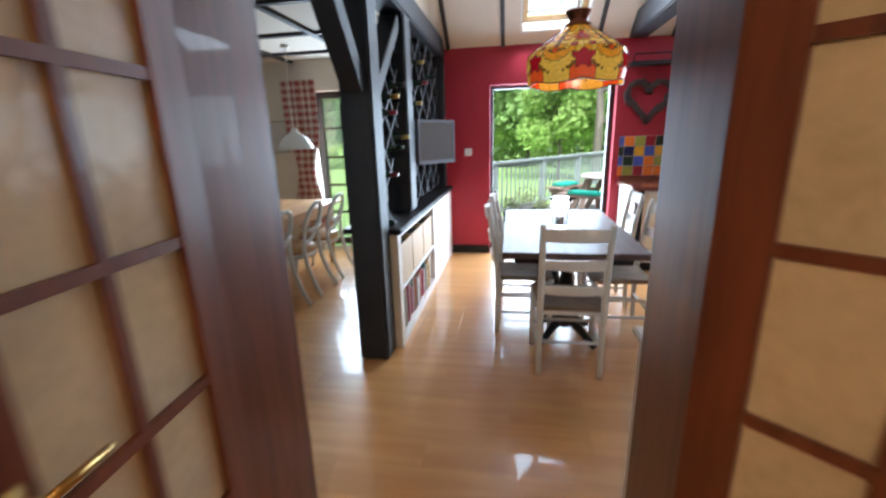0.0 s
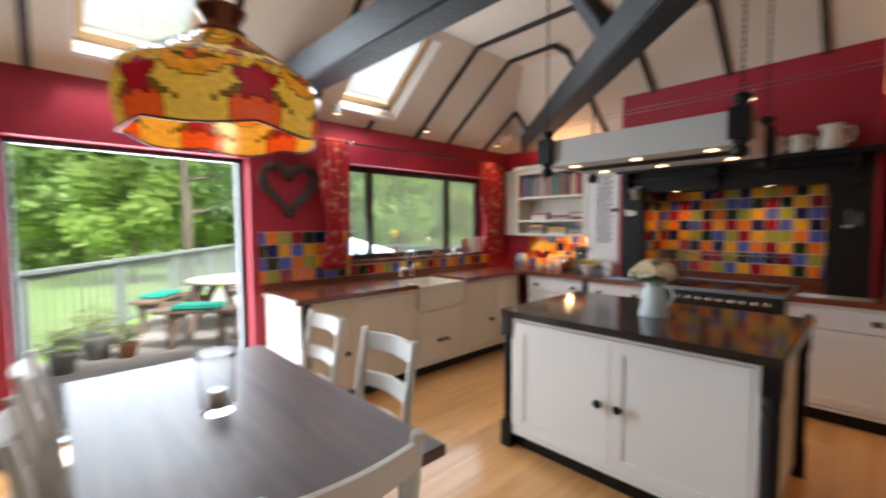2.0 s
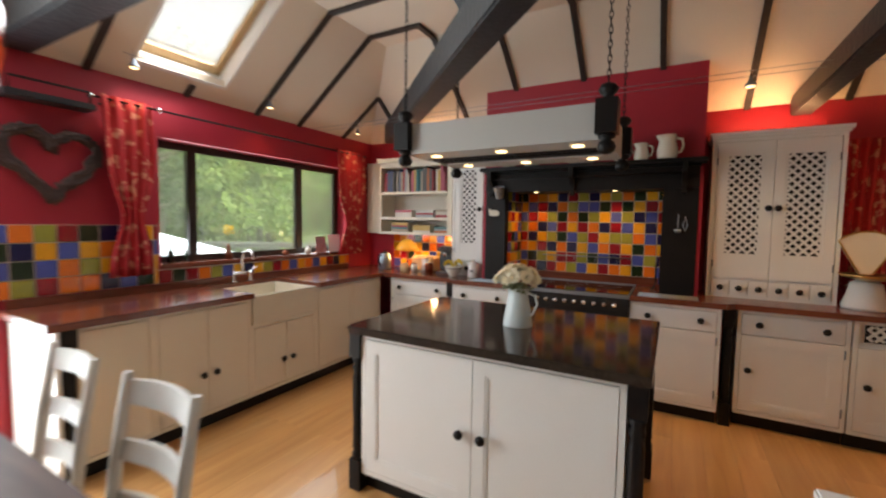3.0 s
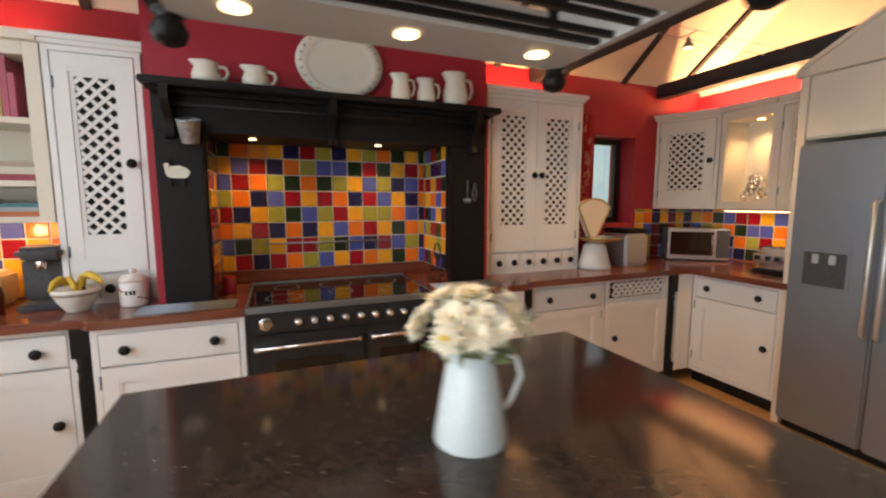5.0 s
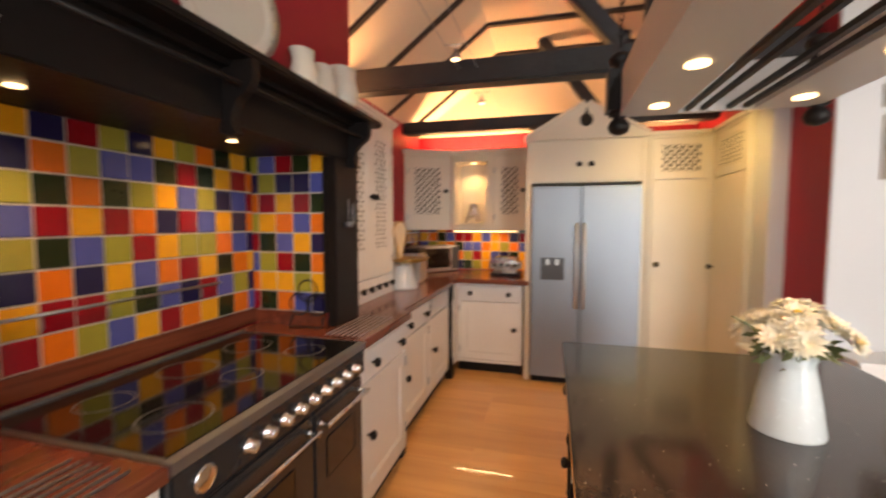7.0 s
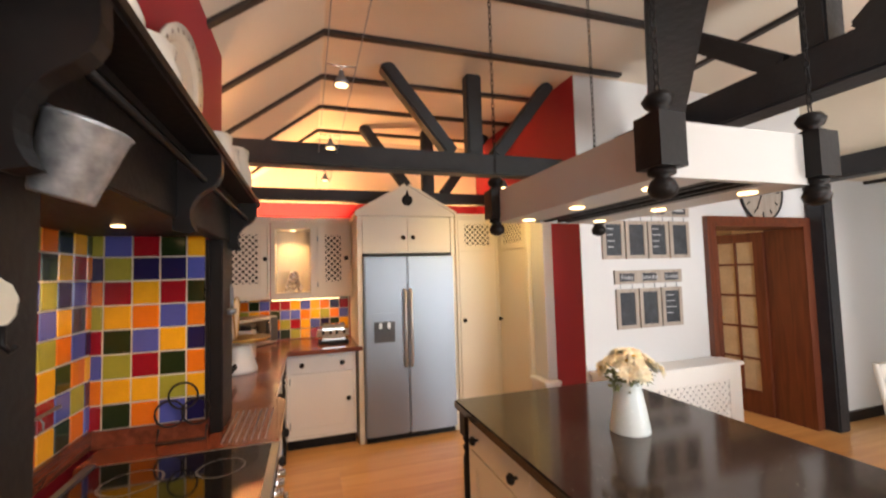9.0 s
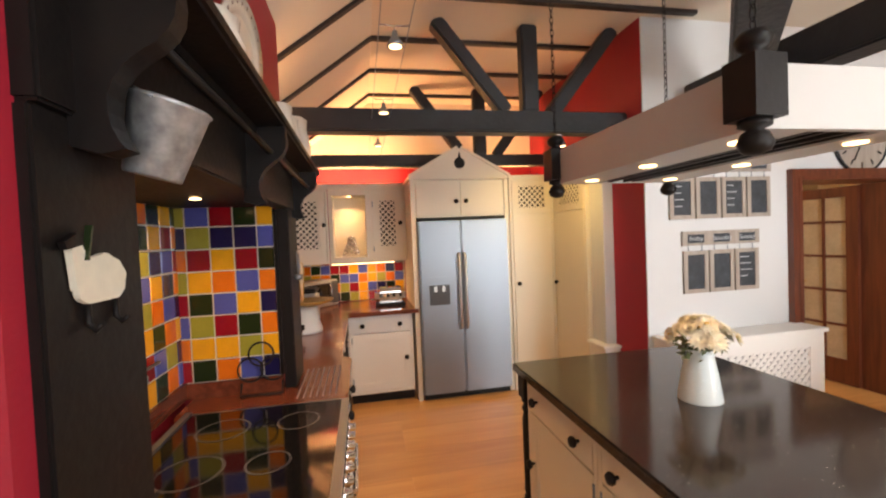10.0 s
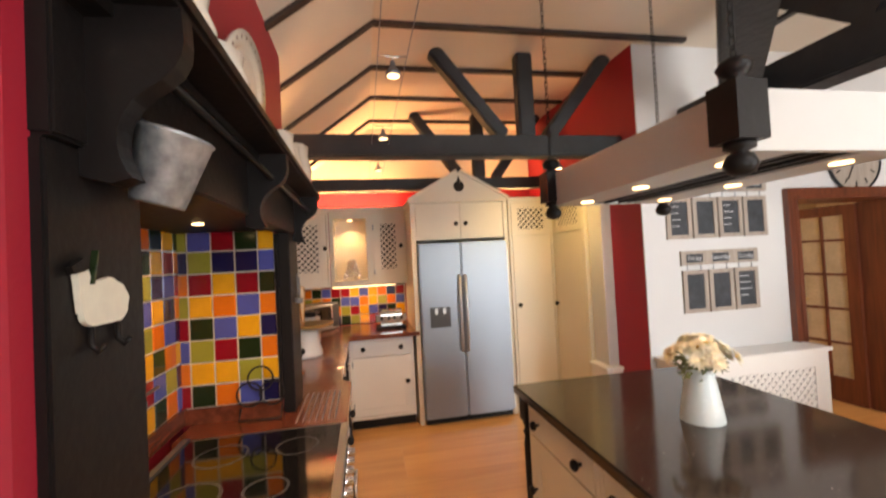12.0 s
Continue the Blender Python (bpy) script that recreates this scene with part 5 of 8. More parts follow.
post("timber_post", -0.56, -0.36, 2.95, 3.14, 0, 2.36, "thick black-stained post with peg holes")
post("timber_post", -0.56, -0.36, 3.80, 4.00, 0.875, 2.36, "black-stained post standing on the book unit")
post("timber_post", -0.56, -0.36, 5.56, 5.735, 0.875, 2.36, "black-stained post against the crimson wall")
post("timber_post", -0.55, -0.40, SW_Y + 0.02, 1.86, 0, 2.36, "black-stained post against the white wall")
single("header_beam", bevelled(-0.56, -0.36, SW_Y + 0.01, N - 0.002, 2.362, 2.56, 0.014), BEAM, "heavy black-stained header beam of the partition", "beam", group="partition timbers")
br = bar((-0.46, 3.14, 1.70), (-0.46, 3.80, 2.30), 0.10, 0.13, up=(1, 0, 0))
bmesh.ops.bevel(br, geom=br.edges[:], offset=0.008, segments=1, affect="EDGES")
single("knee_brace", br, BEAM, "slanting black brace between post and header", "beam", group="partition timbers")
br = bar((-0.46, 2.95, 1.75), (-0.46, 2.45, 2.37), 0.10, 0.12, up=(1, 0, 0))
single("knee_brace", br, BEAM, "slanting black brace between post and header", "beam", group="partition timbers")

RACKBLACK = material("black_rack_board", (0.012, 0.012, 0.014), 0.6, vary=0.3, bump=0.1)
# grey that paints the light on the black boards' front edges
LITEDGE = material("lit_edge_paint", (0.058, 0.062, 0.07), 0.5, vary=0.2, bump=0.1)


def wine_rack(poly, label, rise, fall, y0):
    rack = thing("wine_rack", label, "wine rack", pose(0, 0, 0))
    # added black sheet makes the depth of the rack read dark
    part("depth_sheet", prism(poly, -0.64, -0.632, "YZ"), RACKBLACK, rack, "added black sheet closing the dark depth of the rack")

    def inside(y, z):
        c = False
        for (ya, za), (yb, zb) in zip(poly, poly[1:] + poly[:1]):
            if (za > z) != (zb > z) and y < (yb - ya) * (z - za) / (zb - za) + ya:
                c = not c
        return c

    ys = [min(p[0] for p in poly) + (max(p[0] for p in poly) - min(p[0] for p in poly)) * i / 120 for i in range(121)]
    for slope, cs in ((0.86, rise), (-1.12, fall)):
        for c in cs:
            ok = [y for y in ys if inside(y, slope * (y - y0) + c)]
            if len(ok) > 6:
                a, b = ok[0], ok[-1]
                za, zb = slope * (a - y0) + c, slope * (b - y0) + c
                part("divider", bar((-0.53, a, za), (-0.53, b, zb), 0.20, 0.014, up=(0, 0, 1)), RACKBLACK, rack)
                # light on the front edge, painted as a paler strip
                part("lit_edge_strip", bar((-0.427, a, za), (-0.427, b, zb), 0.006, 0.012, up=(0, 0, 1)), LITEDGE, rack)
    return rack


wine_rack([(3.142, 0.90), (3.26, 0.90), (3.50, 1.22), (3.74, 1.55), (3.798, 1.62), (3.798, 2.35), (3.70, 2.20), (3.142, 1.68)], "black diagonal wine rack between partition posts", (0.95, 1.17, 1.40, 1.62), (1.0, 1.28, 1.62, 1.92, 2.2, 2.5, 2.8), 3.142)
wine_rack([(4.002, 0.90), (5.555, 0.90), (5.555, 2.35), (4.002, 2.35)], "black diagonal wine rack behind the screen", (-0.3, 0.0, 0.3, 0.6, 0.9, 1.2, 1.5, 1.8, 2.1), (1.2, 1.55, 1.9, 2.25, 2.6, 2.95, 3.3, 3.65), 4.0)
GREENGLASS = material("dark_bottle_glass", (0.012, 0.03, 0.016), 0.08, vary=0.1, bump=0)
GOLDFOIL = material("gold_foil", (0.5, 0.38, 0.12), 0.35, metal=0.7, vary=0.2, bump=0.1)
REDFOIL = material("dark_red_foil", (0.2, 0.015, 0.03), 0.35, vary=0.2, bump=0.05)
for i, (y, z) in enumerate(((3.43, 1.74), (3.37, 1.63), (3.60, 1.83), (3.66, 1.47), (3.32, 1.22), (3.50, 1.40), (4.2, 1.75), (4.5, 1.95), (4.9, 2.05), (4.35, 2.1))):
    b = thing("wine_bottle", "dark wine bottle with foil neck lying in the rack", "bottle", pose(0, 0, 0), "bottles in the rack")
    part("glass", lathe([(0.036, -0.63), (0.037, -0.45), (0.018, -0.40), (0.014, -0.37)], (0, y, z), 14, "X"), GREENGLASS, b)
    part("foil", lathe([(0.0155, -0.40), (0.0155, -0.33), (0.012, -0.327)], (0, y, z), 12, "X"), (GOLDFOIL, REDFOIL, GREENGLASS)[i % 3], b, "foil wrapped neck")

ut = thing("book_unit", "white low unit with open shelves under a black top", "shelf unit", pose(0, 0, 0))
UX0, UX1, UY0, UY1 = -0.64, -0.315, 3.145, 5.735
CY1 = 4.46
part("end_panel", boxes((UX0, UX1 + 0.004, UY0, UY0 + 0.085, 0, 0.83)), CREAM, ut, "cream end panel")
part("bottom_rail", boxes((UX0, UX1, UY0 + 0.085, CY1, 0, 0.07)), PALE, ut)
part("top_rail", boxes((UX0, UX1, UY0 + 0.085, CY1, 0.80, 0.83)), PALE, ut)
part("back", boxes((UX0, UX0 + 0.02, UY0 + 0.085, CY1, 0.07, 0.80)), PALE, ut)
part("shelf", boxes((UX0 + 0.02, UX1, UY0 + 0.085, CY1, 0.405, 0.43)), PALE, ut)
part("door", boxes((UX0, UX1 + 0.003, CY1, UY1, 0, 0.83)), PALE, ut, "plain white closed front")
part("top", bevelled(-0.70, -0.285, 3.145, 5.735, 0.832, 0.872, 0.008), BLACK, ut, "glossy black top")
for i, (a, b) in enumerate(((3.26, 3.62), (3.64, 4.02), (4.04, 4.42))):
    bx = thing("pine_box", "pale pine storage box standing in the unit", "box", pose(0, 0, 0), "pine boxes in the unit")
    x1 = UX1 - 0.012
    part("front", boxes((x1 - 0.01, x1, a, b, 0.431, 0.73)), PINEBOX, bx)
    part("side", boxes((x1 - 0.26, x1 - 0.01, a, a + 0.01, 0.431, 0.73)), PINEBOX, bx)
    part("side", boxes((x1 - 0.26, x1 - 0.01, b - 0.01, b, 0.431, 0.73)), PINEBOX, bx)
    part("back", boxes((x1 - 0.26, x1 - 0.25, a + 0.01, b - 0.01, 0.431, 0.73)), PINEBOX, bx)
    # dark block fills the box, its colour standing for inner shade
    part("inner_shade", boxes((x1 - 0.25, x1 - 0.01, a + 0.01, b - 0.01, 0.44, 0.70)), PAINTEDSHADE, bx, "dark block standing for the shade inside")

BOOKCOL = [(0.28, 0.02, 0.03), (0.55, 0.5, 0.42), (0.05, 0.09, 0.2), (0.45, 0.12, 0.03), (0.6, 0.56, 0.5), (0.08, 0.08, 0.08), (0.3, 0.32, 0.33), (0.04, 0.16, 0.17), (0.5, 0.32, 0.08), (0.42, 0.08, 0.12), (0.35, 0.28, 0.2)]
BOOKM = [material("book_cover", c, 0.5, vary=0.12, bump=0.03) for c in BOOKCOL]
PAPER = material("paper_edges", (0.6, 0.55, 0.45), 0.8, vary=0.1, fine=300, bump=0.1)
rb = random.Random(11)


def book(m, t, h, d, group, label="upright book with a coloured spine"):
    """A book standing with its spine towards -y, t thick along x."""
    b = thing("book", label, "book", m, group)
    part("cover", boxes((0, t, 0, 0.003, 0, h), (0, 0.002, 0.003, d, 0, h), (t - 0.002, t, 0.003, d, 0, h)), rb.choice(BOOKM), b)
    part("page_block", boxes((0.002, t - 0.002, 0.003, d - 0.004, 0.003, h - 0.003)), PAPER, b)
    return b


y = 3.25
while y < 4.40:
    t = rb.uniform(0.018, 0.045)
    book(pose(UX1 - 0.012 - rb.uniform(0, 0.03), y, 0.0705, 0, 0, 90), t, rb.uniform(0.22, 0.31), 0.2, "books in the low unit")
    y += t + 0.002
# small dish on the unit top
single("glass_dish", lathe([(0.04, 0), (0.07, 0.015), (0.085, 0.05), (0.08, 0.05), (0.065, 0.018), (0.02, 0.008)], (0, 0, 0), 22), GREENGLASS, "small dark glass dish on the black top", "dish", pose(-0.40, 3.27, 0.8725) @ Matrix.Scale(0.62, 4))
SCREEN = material("grey_screen_back", (0.16, 0.17, 0.18), 0.35, vary=0.1, bump=0.02)
tv = thing("television", "small grey flat television on a wall bracket", "television", pose(-0.345, 4.06, 1.24, 0, 0, 54))
part("screen", bevelled(0.015, 0.425, -0.002, 0.004, 0.03, 0.35, 0.002), SCREEN, tv, "grey reflective screen")
part("bezel", boxes((0, 0.44, 0.003, 0.035, 0.0, 0.37), (0, 0.015, -0.008, 0.003, 0, 0.37), (0.425, 0.44, -0.008, 0.003, 0, 0.37), (0.015, 0.425, -0.008, 0.003, 0, 0.03), (0.015, 0.425, -0.008, 0.003, 0.35, 0.37)), STEEL, tv, "silver bezel")
part("bracket", bar((0.22, 0.035, 0.18), (0.12, 0.19, 0.18), 0.05, 0.05), BLACK, tv, "black wall bracket")
sw = thing("light_switch", "white square light switch on the crimson wall", "switch", pose(-0.09, N, 1.28))
part("plate", bevelled(-0.045, 0.045, -0.009, 0, -0.045, 0.045, 0.003), PALE, sw)
part("rocker", bevelled(-0.012, 0.012, -0.013, -0.008, -0.02, 0.02, 0.002), PALE, sw)

# ---------------- dining room ----------------
dt = thing("long_table", "long pale pine farmhouse table on turned legs", "table", pose(-2.09, 4.3, 0))
part("tabletop", bevelled(-0.46, 0.46, -1.07, 1.05, 0.725, 0.765, 0.01), PINE, dt)
part("apron", boxes((-0.38, 0.38, -0.98, -0.955, 0.62, 0.725), (-0.38, 0.38, 0.935, 0.96, 0.62, 0.725), (-0.38, -0.355, -0.955, 0.935, 0.62, 0.725), (0.355, 0.38, -0.955, 0.935, 0.62, 0.725)), PINE, dt)
for sx in (-0.34, 0.34):
    for sy in (-0.93, 0.91):
        part("leg", lathe([(0.03, 0), (0.045, 0.08), (0.03, 0.12), (0.05, 0.3), (0.055, 0.42), (0.035, 0.5), (0.05, 0.54), (0.05, 0.62)], (sx, sy, 0), 16), PINE, dt)


def balloon_chair():
    """Balloon-back chair, the sitter looks along +y."""
    c = thing("dining_chair", "white painted balloon-back chair with curved legs", "chair", None, "chairs at the long table")
    loop = [(0.155 * math.sin(a) * (1 + 0.12 * math.cos(a)), -0.21 - 0.06 * (1 - math.cos(a)) * -0.5 - 0.04 * (1 + math.cos(a)), 0.70 + 0.20 * math.cos(a)) for a in [2 * math.pi * i / 24 for i in range(24)]]
    part("back_frame", tube(loop, 0.019, 8, closed=True), CHAIRPAINT, c)
    part("cross_rail", tube([(-0.15, -0.225, 0.66), (-0.07, -0.235, 0.63), (0, -0.24, 0.65), (0.07, -0.235, 0.63), (0.15, -0.225, 0.66)], 0.017), CHAIRPAINT, c)
    for sx in (-1, 1):
        part("back_leg", tube([(sx * 0.15, -0.20, 0.62), (sx * 0.17, -0.19, 0.45), (sx * 0.17, -0.21, 0.3), (sx * 0.175, -0.27, 0.12), (sx * 0.18, -0.33, 0)], [0.018, 0.022, 0.02, 0.018, 0.016]), CHAIRPAINT, c)
        part("front_leg", tube([(sx * 0.19, 0.19, 0.42), (sx * 0.205, 0.215, 0.34), (sx * 0.19, 0.20, 0.18), (sx * 0.195, 0.215, 0.05), (sx * 0.2, 0.23, 0)], [0.026, 0.028, 0.019, 0.015, 0.019]), CHAIRPAINT, c)
    part("seat", lathe([(0.19, 0.405), (0.215, 0.42), (0.22, 0.445), (0.20, 0.47), (0.1, 0.478)], (0, 0, 0), 24), PINE, c, "pale upholstered seat")
    part("seat_rail", lathe([(0.215, 0.37), (0.222, 0.40), (0.21, 0.415)], (0, 0, 0), 24), CHAIRPAINT, c)
    return c


bc = balloon_chair()
bc.matrix_basis = pose(-1.70, 3.66, 0, 0, 0, 88)
for x, y, a in ((-1.69, 4.22, 92), (-1.70, 4.8, 89), (-2.50, 3.75, -90), (-2.50, 4.35, -88), (-2.10, 3.12, 2)):
    copy_thing(bc, pose(x, y, 0, 0, 0, a))

LEAFGREEN = material("muted_green_leaves", (0.10, 0.14, 0.05), 0.6, vary=0.35, scale=30, bump=0.05, second=(0.2, 0.2, 0.09), mix_scale=14)
pot = thing("potted_plant", "leafy green plant in a pale pot on the long table", "plant", pose(-2.26, 4.35, 0.7655))
part("pot", lathe([(0.055, 0), (0.075, 0.10), (0.08, 0.14), (0.07, 0.14), (0.06, 0.11), (0.02, 0.1)], (0, 0, 0), 20), CERAMIC, pot)


def leaf_cloud(n, centre, radius, size, rnd, flat=1.0, bm=None):
    bm = bm or bmesh.new()
    for _ in range(n):
        d = Vector((rnd.gauss(0, 1), rnd.gauss(0, 1), rnd.gauss(0, 1) * flat)).normalized() * rnd.random() ** 0.5
        p = Vector(centre) + Vector((d.x * radius, d.y * radius, d.z * radius))
        a = Vector((rnd.gauss(0, 1), rnd.gauss(0, 1), rnd.gauss(0, 0.6))).normalized() * size * rnd.uniform(0.6, 1.3)
        b = a.orthogonal().normalized() * size * 0.38
        bm.faces.new([bm.verts.new(q) for q in (p - a * 0.5, p + b * 0.5, p + a * 0.5, p - b * 0.5)])
    return bm


part("leaves", leaf_cloud(260, (0, 0, 0.24), 0.17, 0.06, random.Random(3), 0.7), LEAFGREEN, pot, "loose green leaves")


def check_cloth(name, c1, c2, scale):
    m = bpy.data.materials.new(name)
    m.use_nodes = True
    nt = m.node_tree
    b = nt.nodes["Principled BSDF"]
    geo = nt.nodes.new("ShaderNodeNewGeometry")
    sep = nt.nodes.new("ShaderNodeSeparateXYZ")
    nt.links.new(geo.outputs["Position"], sep.inputs[0])
    outs = []
    for ax in ("X", "Z"):
        w = nt.nodes.new("ShaderNodeMath")
        w.operation = "MULTIPLY"
        w.inputs[1].default_value = scale
        nt.links.new(sep.outputs[ax], w.inputs[0])
        fr_ = nt.nodes.new("ShaderNodeMath")
        fr_.operation = "FRACT"
        nt.links.new(w.outputs[0], fr_.inputs[0])
        g = nt.nodes.new("ShaderNodeMath")
        g.operation = "GREATER_THAN"
        g.inputs[1].default_value = 0.5
        nt.links.new(fr_.outputs[0], g.inputs[0])
        outs.append(g)
    add = nt.nodes.new("ShaderNodeMath")
    add.operation = "ADD"
    nt.links.new(outs[0].outputs[0], add.inputs[0])
    nt.links.new(outs[1].outputs[0], add.inputs[1])
    half = nt.nodes.new("ShaderNodeMath")
    half.operation = "MULTIPLY"
    half.inputs[1].default_value = 0.5
    nt.links.new(add.outputs[0], half.inputs[0])
    mix = nt.nodes.new("ShaderNodeMixRGB")
    mix.inputs["Color1"].default_value, mix.inputs["Color2"].default_value = (*c1, 1), (*c2, 1)
    nt.links.new(half.outputs[0], mix.inputs["Fac"])
    nt.links.new(mix.outputs[0], b.inputs["Base Color"])
    b.inputs["Roughness"].default_value = 0.85
    return m


FRAMEW = wood("pale_picture_frame", (0.5, 0.42, 0.32), (0.36, 0.3, 0.22), 0.5, "Z", 8)
PRINT = material("pale_print", (0.70, 0.66, 0.58), 0.6, vary=0.08, scale=9, bump=0.02, second=(0.50, 0.47, 0.42), mix_scale=14)
GINGHAM = check_cloth("red_and_cream_check", (0.62, 0.5, 0.40), (0.30, 0.05, 0.04), 11)
FLORAL = material("red_floral_cotton", (0.48, 0.010, 0.02), 0.75, vary=0.3, scale=14, fine=60, bump=0.2, second=(0.40, 0.02, 0.025), mix_scale=9)
fln = FLORAL.node_tree
flb = fln.nodes["Principled BSDF"]
flg = fln.nodes.new("ShaderNodeNewGeometry")
fls = fln.nodes.new("ShaderNodeTexNoise")
fls.inputs["Scale"].default_value, fls.inputs["Detail"].default_value = 17, 1.5
flr = fln.nodes.new("ShaderNodeMapRange")
flr.inputs["From Min"].default_value, flr.inputs["From Max"].default_value = 0.57, 0.66
flm = fln.nodes.new("ShaderNodeMixRGB")
flm.inputs["Color2"].default_value = (0.62, 0.25, 0.16, 1)
fln.links.new(flg.outputs["Position"], fls.inputs["Vector"])
fln.links.new(fls.outputs["Fac"], flr.inputs["Value"])
fln.links.new(flr.outputs[0], flm.inputs["Fac"])
fln.links.new(flb.inputs["Base Color"].links[0].from_socket, flm.inputs["Color1"])
fln.links.new(flm.outputs[0], flb.inputs["Base Color"])


def curtain(name, a, b, z0, z1, label, mat, waist=None, folds=7, depth=0.03):
    """A hanging cloth between two points of the plan, gathered in folds, drawn in at the waist."""
    a, b = Vector((*a, 0)), Vector((*b, 0))
    d = (b - a)
    w = d.length
    d.normalize()
    nrm = Vector((d.y, -d.x, 0))
    bm = bmesh.new()
    n, rows = folds * 8, 14
    grid = []
    for r in range(rows + 1):
        f = r / rows
        z = z1 + (z0 - z1) * f
        squeeze = 1.0
        if waist:
            squeeze = 1 - 0.45 * math.exp(-((f - waist) / 0.16) ** 2) - 0.12 * f
        row = []
        for i in range(n + 1):
            u = i / n
            x = (u - 0.5) * w * squeeze + (0.02 * math.sin(f * 3))
            off = depth * (0.6 + 0.4 * f) * math.sin(u * folds * 2 * math.pi + 0.6 * math.sin(f * 4)) + 0.006 * math.sin(u * 31 + f * 9)
            row.append(bm.verts.new(a + d * (w / 2 + x) + nrm * off + Vector((0, 0, z))))
        grid.append(row)
    for r in range(rows):
        for i in range(n):
            bm.faces.new((grid[r][i], grid[r][i + 1], grid[r + 1][i + 1], grid[r + 1][i])).smooth = True
    ob = single(name, bm, mat, label, "curtain")
    so = ob.modifiers.new("cloth", "SOLIDIFY")
    so.thickness = 0.004
    return ob


curtain("curtain", (2.16, 5.63), (2.47, 5.63), 1.06, 2.285, "red floral curtain hanging beside the sink window", FLORAL, 0.66, 4, 0.024)
curtain("curtain", (4.36, 5.63), (4.84, 5.63), 1.09, 2.285, "red floral curtain tied back beside the sink window", FLORAL, 0.7, 5, 0.022)
curtain("curtain", (5.02, 0.92), (5.02, 1.20), 1.02, 2.14, "red floral curtain beside the narrow window", FLORAL, None, 5, 0.02)
curtain("curtain", (-2.44, 5.66), (-1.98, 5.66), 0.35, 2.2, "red and cream checked curtain in the dining room", GINGHAM, 0.6)
curtain("roman_blind", (-3.54, 5.70), (-2.86, 5.70), 1.77, 2.15, "red and cream checked blind over the dining room window", GINGHAM, None, 3, 0.006)
rod = thing("curtain_rod", "thin dark curtain rod over the sink window", "curtain rod", pose(0, 0, 0))
part("rod", tube([(2.10, 5.63, 2.26), (4.88, 5.63, 2.26)], 0.008), BLACK, rod)
for x in (2.09, 2.50):
    part("finial", lathe([(0.012, 0), (0.022, 0.02), (0.008, 0.04)], (x, 5.63, 2.26), 10, "X"), CHROME, rod, "crystal finial")
single("rod_bracket", tube([(2.2, 5.74, 2.24), (2.2, 5.62, 2.24)], 0.007), BLACK, "dark curtain rod bracket", "bracket")
# wall lantern shade above the heart, heart wreath
TWIG = material("grey_brown_twigs", (0.075, 0.045, 0.04), 0.9, vary=0.5, scale=40, bump=0.5)
ht = []
for i in range(40):
    a = 2 * math.pi * i / 40
    ht.append((1.93 + 0.0145 * 16 * math.sin(a) ** 3, 5.715, 1.825 + 0.0145 * (13 * math.cos(a) - 5 * math.cos(2 * a) - 2 * math.cos(3 * a) - math.cos(4 * a))))
hb = bmesh.new()
rh = random.Random(2)
for k in range(12):
    tube([(x + rh.uniform(-0.032, 0.032), y + rh.uniform(-0.02, 0.008), z + rh.uniform(-0.032, 0.032)) for x, y, z in ht], 0.012, 5, hb, closed=True)
single("heart_wreath", hb, TWIG, "heart-shaped twig wreath on the crimson wall", "wreath")
ws = thing("wall_shelf", "small dark wall shelf bracket above the wreath", "shelf", pose(0, 0, 0))
part("board", bevelled(1.70, 2.13, 5.60, 5.738, 2.16, 2.20, 0.006), BEAM, ws)
part("rail", tube([(1.72, 5.61, 2.20), (1.72, 5.61, 2.27), (2.1, 5.61, 2.27), (2.1, 5.61, 2.20)], 0.008), BLACK, ws)

SHADEW = material("white_enamel_shade", (0.78, 0.77, 0.73), 0.35, vary=0.05, bump=0.02)
for y in (3.70, 4.92):
    pd = thing("pendant_lamp", "white enamel dome pendant hanging over the long table", "lamp", pose(-1.92, y, 0), "dining room pendants")
    part("shade", lathe([(0.19, 1.38), (0.185, 1.40), (0.15, 1.47), (0.09, 1.53), (0.045, 1.56), (0.03, 1.60), (0.022, 1.60), (0.04, 1.555), (0.085, 1.522), (0.145, 1.462), (0.18, 1.39)], (0, 0, 0), 28), SHADEW, pd)
    part("cable", tube([(0, 0, 1.60), (0, 0, WCEIL - 0.02)], 0.004, 6), CERAMIC, pd)
    part("ceiling_rose", lathe([(0.045, WCEIL - 0.035), (0.04, WCEIL - 0.01), (0.02, WCEIL - 0.002)], (0, 0, 0), 16), SHADEW, pd)
pf = thing("picture", "pale framed print on the dining room wall", "picture", pose(-2.84, N, 1.32))
part("picture_frame", ring_frame(0, 0.40, 0, 0.41, 0.022, -0.02, -0.001), FRAMEW, pf, "pale wooden frame")
part("print", boxes((0.023, 0.377, -0.010, -0.004, 0.023, 0.387)), PRINT, pf, "faint pencil print on pale paper")

# ---------------- white wall: radiator cover, boards, clock ----------------
rc = thing("radiator_cover", "white radiator cover with a lattice front", "radiator cover", pose(0, 0, 0))
part("top", bevelled(0.87, 2.205, SW_Y + 0.002, 1.945, 0.77, 0.80, 0.006), PALE, rc)
part("side", boxes((0.89, 0.91, SW_Y + 0.02, 1.90, 0, 0.77)), PALE, rc)
part("side", boxes((2.17, 2.19, SW_Y + 0.02, 1.90, 0, 0.77)), PALE, rc)
